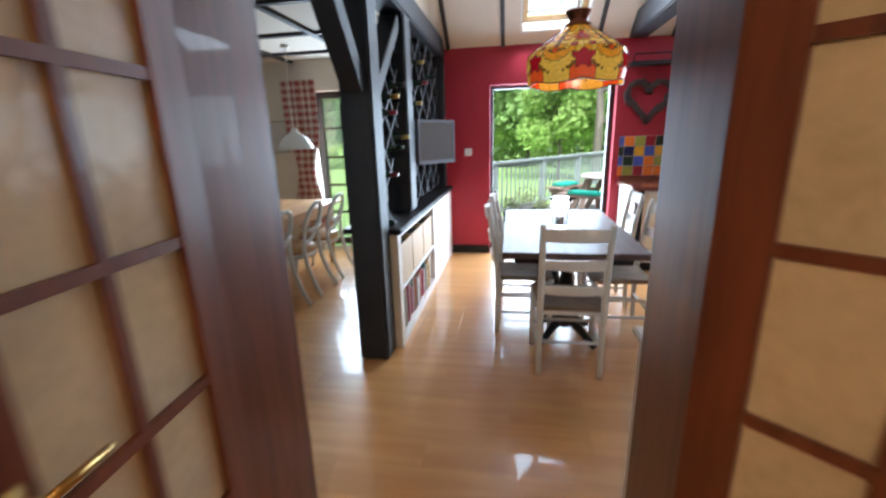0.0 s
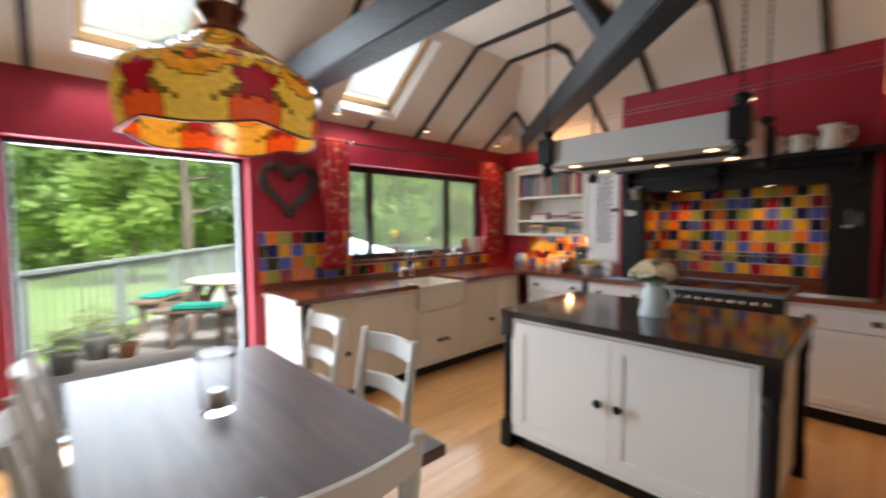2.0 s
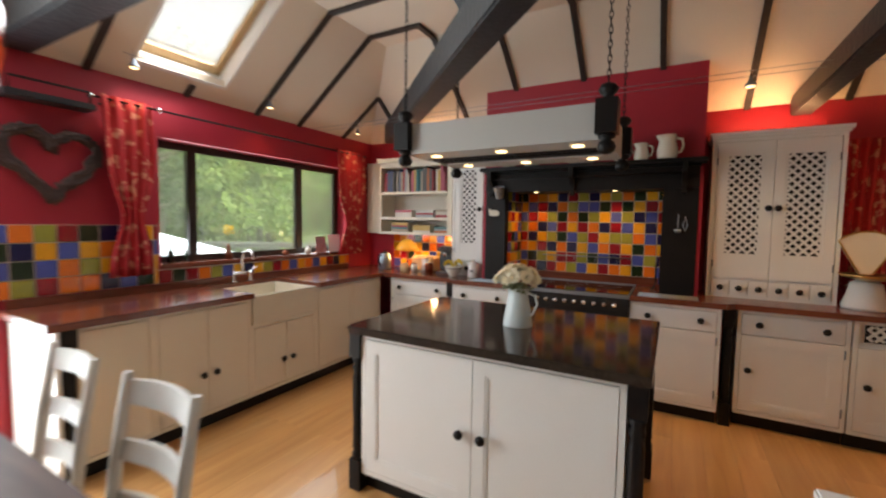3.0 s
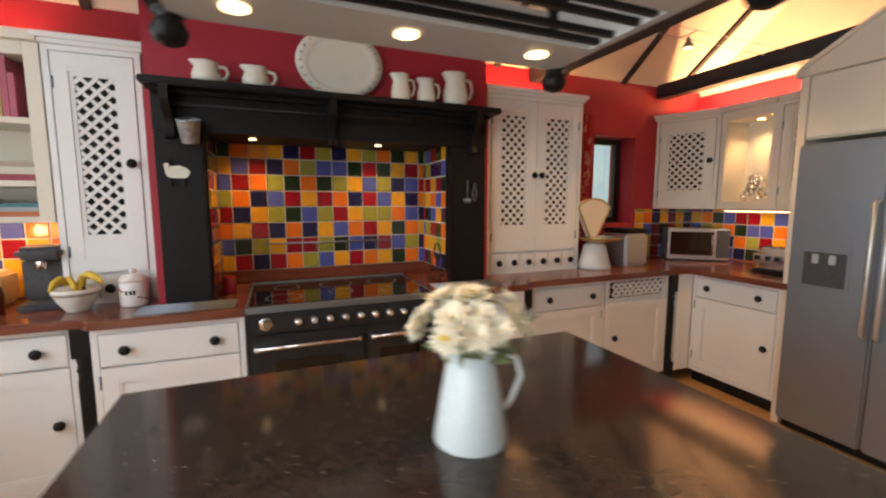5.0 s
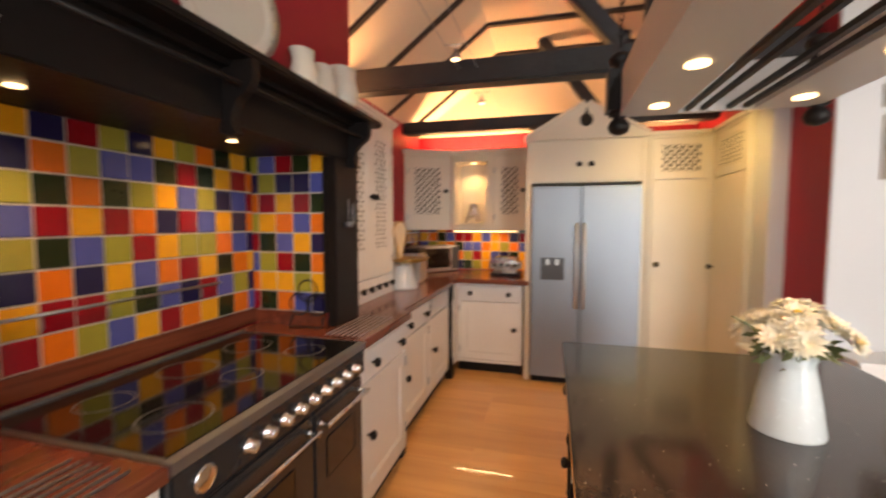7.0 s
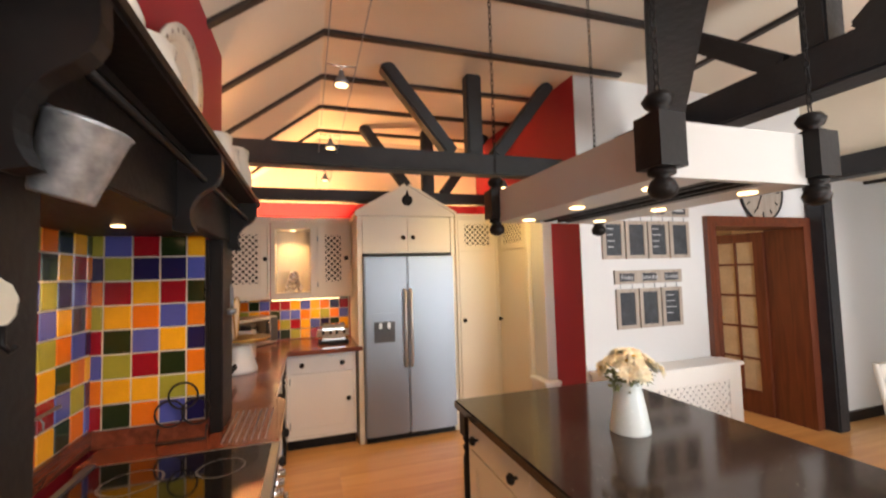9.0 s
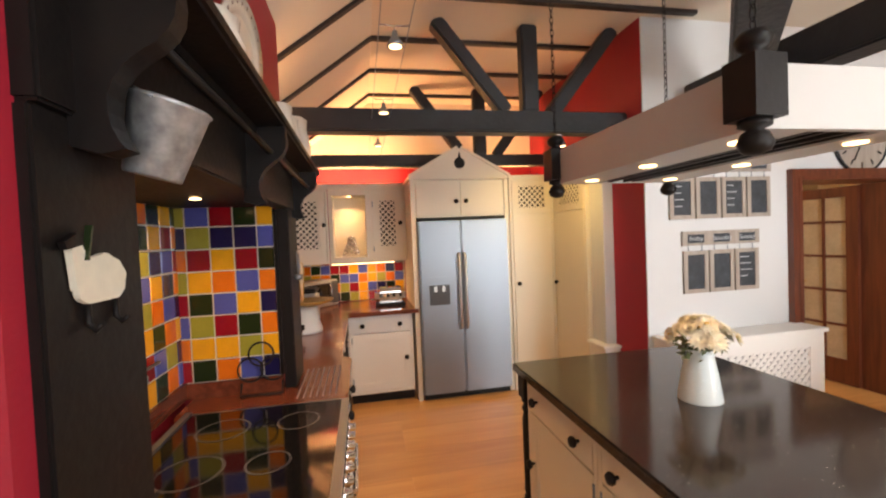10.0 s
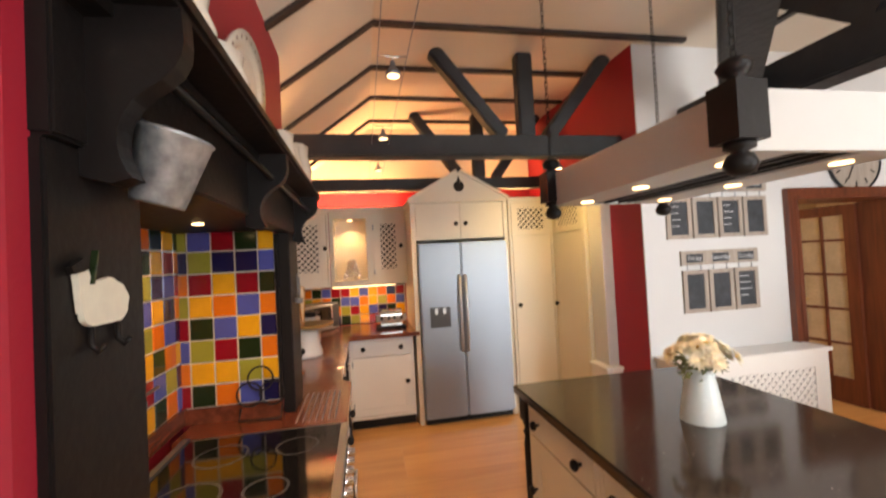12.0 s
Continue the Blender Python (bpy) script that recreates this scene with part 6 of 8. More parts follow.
part("front_frame", boxes((0.89, 2.19, 1.90, 1.92, 0.66, 0.77), (0.89, 2.19, 1.90, 1.92, 0, 0.12), (0.89, 1.02, 1.90, 1.92, 0.12, 0.66), (2.06, 2.19, 1.90, 1.92, 0.12, 0.66)), PALE, rc)
lb = lattice(1.02, 2.06, 0.12, 0.66, 1.904, 1.912, 0.062, 0.026)
part("lattice", lb, PALE, rc, "white lattice grille")
# dark sheet in place of the shaded radiator space behind the grille
part("shade_sheet", boxes((0.95, 2.13, 1.885, 1.892, 0.10, 0.70)), DARKSTEEL, rc, "dark sheet standing for the dimness behind the lattice")

SLATE = material("chalkboard", (0.02, 0.024, 0.03), 0.7, vary=0.5, scale=20, fine=50, bump=0.05, second=(0.06, 0.068, 0.08), mix_scale=9)
FRAMEWOOD = wood("grey_limed_wood", (0.42, 0.36, 0.31), (0.30, 0.25, 0.21), 0.6, "Z", 9)
CHALK = material("chalk_marks", (0.5, 0.52, 0.54), 0.9, vary=0.2, bump=0)


def text_part(body, size, m, mat, parent):
    cu = bpy.data.curves.new("lettering", "FONT")
    cu.body, cu.size, cu.align_x, cu.align_y, cu.extrude = body, size, "CENTER", "CENTER", 0.0006
    cu.materials.append(mat)
    ob = new("lettering", cu)
    ob.parent = parent
    ob.matrix_basis = m
    return ob


def planner(x_left, n, z_top, z_bot, words, label):
    """A row of boards under one header strip, hung on the wall facing +y; x falls to the right of the reader."""
    w = 0.232
    p = thing("chalkboard_planner", label, "chalkboard", pose(x_left, SW_Y, z_bot, 0, 0, 180))
    W, H = w * n, z_top - z_bot
    part("header", boxes((0, W, -0.018, 0, H - 0.11, H)), FRAMEWOOD, p, "limed wood header strip")
    for i in range(n):
        c = w * (i + 0.5)
        plate = part("name_plate", boxes((c - 0.072, c + 0.072, -0.021, -0.0182, H - 0.09, H - 0.025)), SLATE, p)
        if words[i]:
            text_part(words[i], 0.05, pose(c, -0.0222, H - 0.058, 90, 0, 0), CHALK, plate)
        else:
            part("writing", boxes((c - 0.05, c + 0.05, -0.022, -0.0211, H - 0.066, H - 0.05)), CHALK, plate)
        bh = H - 0.15
        b = part("board", boxes((c - 0.075, c + 0.075, -0.012, -0.002, 0.03, bh - 0.03)), SLATE, p, "dark chalkboard")
        part("board_frame", boxes((c - 0.108, c - 0.075, -0.018, 0, 0, bh), (c + 0.075, c + 0.108, -0.018, 0, 0, bh), (c - 0.075, c + 0.075, -0.018, 0, 0, 0.03), (c - 0.075, c + 0.075, -0.018, 0, bh - 0.03, bh)), FRAMEWOOD, b, "limed wood frame")
        part("hook", tube([(c - 0.06, -0.009, bh), (c - 0.06, -0.009, H - 0.11)], 0.003, 5, tube([(c + 0.06, -0.009, bh), (c + 0.06, -0.009, H - 0.11)], 0.003, 5)), STEEL, p)
        rw = random.Random(i * 7 + n)
        if (n, i) in ((4, 0), (4, 2), (3, 2)):
            for k in range(4):
                zz = bh - 0.07 - k * 0.05
                part("writing", boxes((c - 0.06, c - 0.06 + rw.uniform(0.05, 0.11), -0.013, -0.0121, zz, zz + 0.007)), CHALK, b)
    return p


planner(2.03, 4, 2.13, 1.665, ("", "", "", ""), "row of four small chalkboards in limed frames on the white wall")
planner(1.92, 3, 1.57, 1.095, ("Friday", "Saturday", "Sunday"), "row of three weekday chalkboards in limed frames")

ck = thing("wall_clock", "round pale wall clock with a thin dark rim", "clock", pose(0.19, SW_Y, 2.27, 0, 0, 180))
part("face", lathe([(0.27, -0.02), (0.27, -0.004), (0.26, 0)], (0, 0, 0), 40, "Y"), FRAMEWOOD, ck, "pale round face")
part("rim", tube([(0.275 * math.cos(a), -0.018, 0.275 * math.sin(a)) for a in [2 * math.pi * i / 40 for i in range(40)]], 0.012, 6, closed=True), BEAM, ck, "dark rim")
for i in range(12):
    a = 2 * math.pi * i / 12
    part("hour_mark", bar((0.19 * math.sin(a), -0.022, 0.19 * math.cos(a)), (0.235 * math.sin(a), -0.022, 0.235 * math.cos(a)), 0.012, 0.003, up=(0, 1, 0)), BLACK, ck)
for a, l in ((0.9, 0.13), (3.6, 0.19)):
    part("hand_pointer", bar((0, -0.026, 0), (l * math.sin(a), -0.026, l * math.cos(a)), 0.012, 0.003, up=(0, 1, 0)), BLACK, ck)

# ---------------- things on the worktops ----------------
WZ = 0.9155


def jug(m, r, h, mat, label, handle=True, name="jug", group=""):
    j = thing(name, label, "jug", m, group)
    bm = lathe([(r * 0.78, 0), (r, h * 0.12), (r * 1.02, h * 0.4), (r * 0.8, h * 0.75), (r * 0.86, h), (r * 0.8, h), (r * 0.74, h * 0.75), (r * 0.9, h * 0.3), (r * 0.4, h * 0.05)], (0, 0, 0), 24)
    for v in bm.verts:
        if v.co.z > h * 0.8 and v.co.x < -r * 0.5:
            v.co.x -= r * 0.3 * (v.co.z / h - 0.8) * 5
    part("body", bm, mat, j)
    if handle:
        part("handle", tube([(r * 0.8, 0, h * 0.85), (r * 1.35, 0, h * 0.82), (r * 1.5, 0, h * 0.55), (r * 1.3, 0, h * 0.3), (r * 0.95, 0, h * 0.25)], r * 0.14), mat, j)
    return j


# flower jug on the island
PETAL = material("cream_white_petals", (0.80, 0.74, 0.58), 0.6, vary=0.12, scale=40, bump=0.05)
YOLK = material("yellow_flower_centre", (0.65, 0.42, 0.04), 0.7, vary=0.2, bump=0.2)
fj = thing("flower_jug", "pale enamel jug of white chrysanthemums on the island", "flowers", pose(3.0, 3.02, 0.9105, 0, 0, 195) @ Matrix.Scale(0.9, 4))
ENAMELWHITE = material("pale_blue_white_enamel", (0.62, 0.68, 0.68), 0.25, vary=0.06, scale=5, bump=0.01)
part("jug", lathe([(0.088, 0), (0.09, 0.012), (0.075, 0.11), (0.06, 0.19), (0.058, 0.205), (0.067, 0.235), (0.062, 0.235), (0.052, 0.205), (0.066, 0.11), (0.03, 0.02)], (0, 0, 0), 28), ENAMELWHITE, fj)
part("handle", tube([(0.03, 0.055, 0.21), (0.05, 0.10, 0.2), (0.055, 0.115, 0.15), (0.045, 0.09, 0.09), (0.04, 0.07, 0.07)], 0.007), ENAMELWHITE, fj)
part("leaves", leaf_cloud(120, (0, 0, 0.25), 0.10, 0.05, random.Random(8), 0.4), LEAFGREEN, fj, "dark green leaves")
rf = random.Random(21)


def blossom(bm, c, r, up):
    side = up.orthogonal().normalized()
    oth = up.cross(side)
    for ring, n, tilt, length in ((0, 16, 0.15, 1.0), (1, 13, 0.55, 0.85), (2, 9, 0.95, 0.62)):
        for i in range(n):
            a = 2 * math.pi * (i + 0.4 * ring) / n + rf.uniform(-0.1, 0.1)
            out = side * math.cos(a) + oth * math.sin(a)
            d = (out * math.cos(tilt) + up * math.sin(tilt)).normalized() * r * length * rf.uniform(0.85, 1.1)
            w = out.cross(up).normalized() * r * 0.17
            m_ = c + d * 0.55 + up * 0.004
            bm.faces.new([bm.verts.new(p) for p in (c, m_ + w, c + d, m_ - w)])


pm, ym = bmesh.new(), bmesh.new()
for i in range(34):
    th, ph_ = rf.uniform(0, 2 * math.pi), rf.uniform(0, 1.25)
    up = Vector((math.sin(ph_) * math.cos(th), math.sin(ph_) * math.sin(th), math.cos(ph_)))
    c = Vector((0, 0, 0.25)) + Vector((up.x * 0.135, up.y * 0.135, up.z * 0.105)) * rf.uniform(0.85, 1.08)
    blossom(pm, c, rf.uniform(0.042, 0.055), up)
    if i % 3 == 0:
        lathe([(0.011, 0), (0.009, 0.006), (0.002, 0.009)], c + up * 0.01, 8, "Z", ym)
part("blossoms", pm, PETAL, fj, "cream-white chrysanthemum heads")
part("centres", ym, YOLK, fj, "yellow flower centres")
part("stems", tube([(0, 0, 0.05), (0.01, 0, 0.2), (0.09, 0.03, 0.29), (0.15, 0.06, 0.33)], 0.003, 5, tube([(0, 0, 0.05), (-0.02, 0, 0.2), (-0.13, -0.02, 0.31), (-0.19, -0.03, 0.34)], 0.003, 5)), LEAFGREEN, fj)

# on the mantel shelf
MZ = 2.0005
jug(pose(4.60, 3.68, MZ, 0, 0, 270), 0.064, 0.10, CERAMIC, "small white ceramic jug on the mantel shelf", group="mantel crockery")
jug(pose(4.60, 3.46, MZ, 0, 0, 270), 0.064, 0.10, CERAMIC, "small white ceramic jug on the mantel shelf", group="mantel crockery")
jug(pose(4.60, 2.70, MZ, 0, 0, 270), 0.055, 0.15, CERAMIC, "white ceramic jug on the mantel shelf", group="mantel crockery")
jug(pose(4.60, 2.545, MZ, 0, 0, 270), 0.055, 0.14, CERAMIC, "white ceramic jug on the mantel shelf", group="mantel crockery")
jug(pose(4.60, 2.36, MZ, 0, 0, 270), 0.074, 0.19, CERAMIC, "tall white ceramic jug on the mantel shelf", group="mantel crockery")
pl = thing("platter", "large oval white platter leaning against the chimney breast", "plate", pose(4.655, 3.03, MZ + 0.182, 0, -8, 0) @ Matrix.Scale(1.12, 4))
bm = lathe([(0.155, 0.0), (0.16, -0.012), (0.12, -0.006), (0.11, 0.004), (0.02, 0.004)], (0, 0, 0), 36, "X")
for v in bm.verts:
    v.co.y *= 1.32
part("dish", bm, CERAMIC, pl)
rim = bmesh.new()
for i in range(26):
    a = 2 * math.pi * i / 26
    lathe([(0.006, 0), (0.004, -0.002)], (-0.0115, 0.145 * 1.3 * math.cos(a), 0.143 * math.sin(a)), 6, "X", rim)
part("rim_pattern", rim, FRAMEWOOD, pl, "faint speckled rim pattern")
# bucket on the bracket, sheep ornament, utensils
bk = thing("zinc_bucket", "small galvanised bucket hanging from the mantel bracket", "bucket", pose(4.602, 3.765, 1.714, 0, -16, 0) @ Matrix.Scale(0.84, 4))
bm = lathe([(0.043, 0), (0.045, 0.004), (0.062, 0.125), (0.066, 0.13), (0.062, 0.133), (0.058, 0.125), (0.04, 0.01)], (0, 0, 0), 28)
part("pail", bm, ZINC, bk)
part("handle", tube([(0, -0.064, 0.125), (0.035, -0.05, 0.135), (0.05, 0, 0.14), (0.035, 0.05, 0.135), (0, 0.064, 0.125)], 0.0025, 6), STEEL, bk, "thin wire handle")
WOOL = material("cream_painted_tin", (0.74, 0.70, 0.58), 0.5, vary=0.1, scale=30, bump=0.1)
sp = thing("sheep_ornament", "flat cream sheep ornament with hooks on the black pilaster", "ornament", pose(4.645, 3.835, 1.572) @ Matrix.Scale(0.78, 4))
body = [(0.066 * math.cos(a) * (1 + 0.035 * math.sin(9 * a)), max(-0.034, 0.044 * math.sin(a) * (1 + 0.05 * math.sin(8 * a)))) for a in [2 * math.pi * i / 48 for i in range(48)]]
part("fleece", prism([(y, z) for y, z in body], -0.012, -0.003, "YZ"), WOOL, sp)
part("neck", prism([(0.025, 0.015), (0.066, -0.01), (0.074, 0.052), (0.052, 0.064)], -0.0125, -0.0025, "YZ"), WOOL, sp)
part("head", prism([(0.045, 0.060), (0.085, 0.052), (0.09, 0.064), (0.06, 0.078)], -0.014, -0.004, "YZ"), BLACK, sp, "black head")
part("ribbon", bar((-0.013, 0.045, 0.035), (-0.013, 0.03, 0.09), 0.004, 0.010, up=(1, 0, 0)), TILE["green"], sp, "green ribbon")
for y in (-0.04, 0.035):
    part("hook", tube([(-0.006, y, -0.035), (-0.006, y, -0.065), (-0.016, y, -0.078), (-0.026, y, -0.066)], 0.005, 6), BLACK, sp, "black leg hook")
ut_ = thing("hanging_utensils", "steel ladle and whisk hanging on the black pilaster", "utensils", pose(4.63, 2.24, 1.45))
part("ladle", tube([(0, 0.02, 0.12), (0, 0.02, 0)], 0.004, 6), STEEL, ut_)
part("bowl", lathe([(0.004, -0.03), (0.022, -0.025), (0.028, 0)], (0, 0.02, 0), 12), STEEL, ut_)
part("whisk", tube([(0, -0.03, 0.1), (0, -0.045, 0.03), (0, -0.03, -0.02), (0, -0.015, 0.03)], 0.004, 6, closed=True), STEEL, ut_)
# rail with cooking tools on the back tiles
rl = thing("utensil_rail", "thin steel rail on the tiles behind the hob", "rail", pose(5.115, 3.05, 1.16))
part("rail", tube([(0, -0.42, 0), (0, 0.42, 0)], 0.006, 8), STEEL, rl)
for y in (-0.3, -0.1, 0.1, 0.3):
    part("hook", tube([(0, y, 0), (-0.012, y, -0.02), (-0.012, y, -0.045), (-0.002, y, -0.05)], 0.003, 6), STEEL, rl)
# trivet bars let into the worktop
for y0, y1 in ((3.60, 4.02), (2.10, 2.52)):
    tv_ = thing("trivet_bars", "row of steel trivet bars let into the timber worktop", "trivet", pose(0, 0, 0), "worktop trivets")
    for i in range(7):
        x = 4.455 + i * 0.028
        part("bar", tube([(x, y0, 0.917), (x, y1, 0.917)], 0.0036, 6), STEEL, tv_)
# iron trivet stand behind the hob
it = thing("iron_trivet", "black wrought-iron ring trivet leaning on the tiles", "trivet", pose(4.79, 2.405, 0.99))
for dx, dz in ((-0.05, 0.04), (0.05, 0.04), (0, 0.11)):
    part("ring", tube([(dx + 0.055 * math.cos(a), 0, dz + 0.055 * math.sin(a)) for a in [2 * math.pi * i / 20 for i in range(20)]], 0.0045, 6, closed=True), BLACK, it)
part("feet", tube([(-0.09, 0, -0.02), (-0.09, 0.03, -0.07), (0.09, 0.03, -0.07), (0.09, 0, -0.02)], 0.005, 6), BLACK, it)

# left of the range: fruit bowl, tea caddy, coffee machine, lamp
fb = thing("fruit_bowl", "patterned ceramic bowl full of bananas", "bowl", pose(4.66, 4.285, WZ) @ Matrix.Diagonal((0.82, 0.82, 1.1, 1)))
part("bowl", lathe([(0.055, 0), (0.06, 0.01), (0.095, 0.05), (0.118, 0.10), (0.112, 0.10), (0.088, 0.05), (0.03, 0.015)], (0, 0, 0), 28), CERAMIC, fb)
part("stripe", lathe([(0.1085, 0.072), (0.1145, 0.084), (0.110, 0.085), (0.10, 0.073)], (0, 0, 0), 28), FRAMEWOOD, fb, "grey painted band")
BANANA = material("ripe_banana_skin", (0.68, 0.48, 0.04), 0.5, vary=0.2, scale=30, bump=0.05)
for i, (a, dx) in enumerate(((0.2, 0.02), (0.6, -0.02), (-0.2, -0.05), (1.0, 0.05))):
    pts = [(dx + 0.09 * math.cos(a) * t, 0.09 * math.sin(a) * t - dx, 0.095 + 0.035 * (1 - t * t) + i * 0.006) for t in (-1, -0.6, 0, 0.6, 1)]
    part("banana", tube(pts, [0.007, 0.017, 0.019, 0.016, 0.005], 8), BANANA, fb, "yellow banana")
tc = thing("tea_caddy", "white speckled ceramic caddy with a domed lid", "caddy", pose(4.70, 4.07, WZ))
SPECK = material("speckled_glaze", (0.78, 0.76, 0.72), 0.2, vary=0.06, scale=60, bump=0.01, second=(0.74, 0.66, 0.64), mix_scale=40)
part("body", lathe([(0.058, 0), (0.061, 0.006), (0.061, 0.115), (0.055, 0.122)], (0, 0, 0), 24), SPECK, tc)
part("lid", lathe([(0.062, 0.122), (0.062, 0.134), (0.045, 0.15), (0.014, 0.157), (0.012, 0.165), (0.017, 0.175), (0.006, 0.184)], (0, 0, 0), 24), SPECK, tc)
for i in range(16):
    a, z = math.pi + (i * 0.618 % 1 - 0.5) * 3.4, 0.018 + 0.088 * (i * 0.38 % 1)
    if abs(a - math.pi) > 0.42 or not 0.05 < z < 0.09:
        dot = part("dot", lathe([(0.005, -0.0006), (0.0045, 0.0012), (0.001, 0.0014)], (0, 0, 0), 8, "X"), REDFOIL, tc, "small dark red dot")
        dot.matrix_basis = pose(0.0612 * math.cos(a), 0.0612 * math.sin(a), z, 0, 0, math.degrees(a))
for i, a in enumerate((-16, 0, 14)):
    lt = part("lettering", boxes((-0.0002, 0.0012, -0.005, 0.005, -0.01, 0.01)), BLACK, tc, "dark letter bar")
    lt.matrix_basis = pose(0.0612 * math.cos(math.radians(180 + a)), 0.0612 * math.sin(math.radians(180 + a)), 0.07, 0, 0, 180 + a)
cm = thing("coffee_machine", "dark grey and steel coffee machine on the worktop", "coffee machine", pose(4.83, 4.46, WZ, 0, 0, -80))
part("base", bevelled(-0.09, 0.09, -0.12, 0.12, 0, 0.03, 0.008), DARKSTEEL, cm)
part("column", bevelled(-0.085, 0.085, 0.0, 0.12, 0.03, 0.24, 0.015), DARKSTEEL, cm)
part("head", bevelled(-0.085, 0.085, -0.10, 0.12, 0.24, 0.30, 0.02), DARKSTEEL, cm)
part("tank", lathe([(0.05, 0.05), (0.052, 0.22), (0.045, 0.225)], (0.12, 0.05, 0), 18), STEEL, cm, "steel water tank")
part("spout", lathe([(0.02, 0.19), (0.024, 0.24)], (0, -0.05, 0), 12), CHROME, cm)
kt = thing("kettle", "brushed steel kettle on the worktop near the window", "kettle", pose(4.72, 5.22, WZ))
part("body", lathe([(0.075, 0), (0.08, 0.02), (0.076, 0.12), (0.058, 0.185), (0.05, 0.195)], (0, 0, 0), 24), STEEL, kt)
part("lid", lathe([(0.05, 0.195), (0.03, 0.205), (0.01, 0.21), (0.014, 0.225), (0.004, 0.232)], (0, 0, 0), 18), BLACK, kt)
part("handle", tube([(-0.06, 0, 0.17), (-0.11, 0, 0.17), (-0.12, 0, 0.10), (-0.08, 0, 0.04)], 0.01), BLACK, kt)
part("spout", tube([(0.06, 0, 0.13), (0.1, 0, 0.165)], [0.018, 0.012]), STEEL, kt)
# lit table lamp in the corner, with amber shade
AMBERS = stained("table_lamp", (0.9, 0.38, 0.04))
tl = thing("table_lamp", "small table lamp with a lit amber glass shade", "lamp", pose(4.86, 5.0, WZ))
part("base", lathe([(0.06, 0), (0.06, 0.012), (0.015, 0.03), (0.012, 0.2), (0.02, 0.22)], (0, 0, 0), 18), COPPER, tl)
part("shade", lathe([(0.03, 0.36), (0.08, 0.33), (0.12, 0.27), (0.13, 0.23), (0.125, 0.23), (0.075, 0.325), (0.02, 0.35)], (0, 0, 0), 24), AMBERS, tl, "lit amber glass shade")
lamp("corner_lamp_bulb", "POINT", pose(4.86, 5.0, WZ + 0.25), 3, WARM, 0.03)
# added point light without a fixture, brightens the corner under the shelves
lamp("shelf_fill", "POINT", pose(4.90, 4.65, 1.27), 1.0, WARM, 0.03)
# bread bin, storage jars
single("bread_bin", bevelled(-0.15, 0.15, -0.09, 0.09, 0, 0.17, 0.02, 3), PINEBOX, "pale wooden bread bin in the corner", "bread bin", pose(4.95, 4.80, WZ, 0, 0, -90))
for i, (x, y, r, h) in enumerate(((4.78, 4.70, 0.04, 0.15), (4.72, 4.62, 0.045, 0.11), (4.70, 4.80, 0.038, 0.09), (4.66, 4.90, 0.05, 0.08))):
    j = thing("storage_jar", "glass storage jar with dry goods on the worktop", "jar", pose(x, y, WZ), "worktop jars")
    part("jar", lathe([(r, 0), (r, h * 0.85), (r * 0.85, h)], (0, 0, 0), 18), (SPECK, COPPER, CERAMIC, PINEBOX)[i], j)
    part("lid", lathe([(r * 0.88, h), (r * 0.88, h + 0.012), (r * 0.3, h + 0.02)], (0, 0, 0), 18), (PINEBOX, CHROME, CHROME, PINEBOX)[i], j)
# window sill things
for i, (x, h, r, m_) in enumerate(((2.68, 0.14, 0.022, GREENGLASS), (4.12, 0.08, 0.03, CERAMIC), (4.28, 0.10, 0.025, GREENGLASS), (3.82, 0.05, 0.03, COPPER), (2.80, 0.10, 0.02, GREENGLASS))):
    single("sill_bottle", lathe([(r, 0), (r, h * 0.6), (r * 0.4, h * 0.75), (r * 0.4, h)], (0, 0, 0), 14), m_, "small bottle on the window sill", "bottle", pose(x, 5.83, KWZ0 + 0.0045), "window sill things")
sv = thing("bud_vase", "pale bud vase with a yellow flower on the window sill", "vase", pose(3.18, 5.83, KWZ0 + 0.0045))
part("vase", lathe([(0.028, 0), (0.03, 0.04), (0.014, 0.11), (0.018, 0.13)], (0, 0, 0), 16), COPPER, sv)
part("stem", tube([(0, 0, 0.1), (0, 0.005, 0.24)], 0.003, 5), LEAFGREEN, sv)
part("flower", leaf_cloud(60, (0, 0, 0.26), 0.05, 0.035, random.Random(4)), YOLK, sv, "yellow petals")
CARD = material("printed_card", (0.55, 0.45, 0.45), 0.6, vary=0.4, scale=25, bump=0.02, second=(0.35, 0.06, 0.1), mix_scale=18)
single("greeting_card", boxes((-0.09, 0.09, -0.002, 0.0, 0, 0.18)), CARD, "greeting card standing on the window sill", "card", pose(4.30, 5.80, KWZ0 + 0.005, -8, 0, 8))
single("greeting_card", boxes((-0.09, 0.09, -0.002, 0.0, 0, 0.20)), PALE, "plain white card standing on the window sill", "card", pose(4.50, 5.79, KWZ0 + 0.005, -8, 0, -6))
# books on the open shelves
for z, hmax, dens in ((1.528, 0.13, 0), (1.818, 0.26, 1)):
    x = 5.30
    if dens:
        while x > 4.50:
            t = rb.uniform(0.014, 0.036)
            if rb.random() < 0.93:
                book(pose(UF + 0.03, x, z + 0.0005, 0, 0, -90), t, rb.uniform(0.2, 0.29), 0.2, "cookery books on the shelves", "cookery book standing on the cream shelf")
            x -= t + 0.002
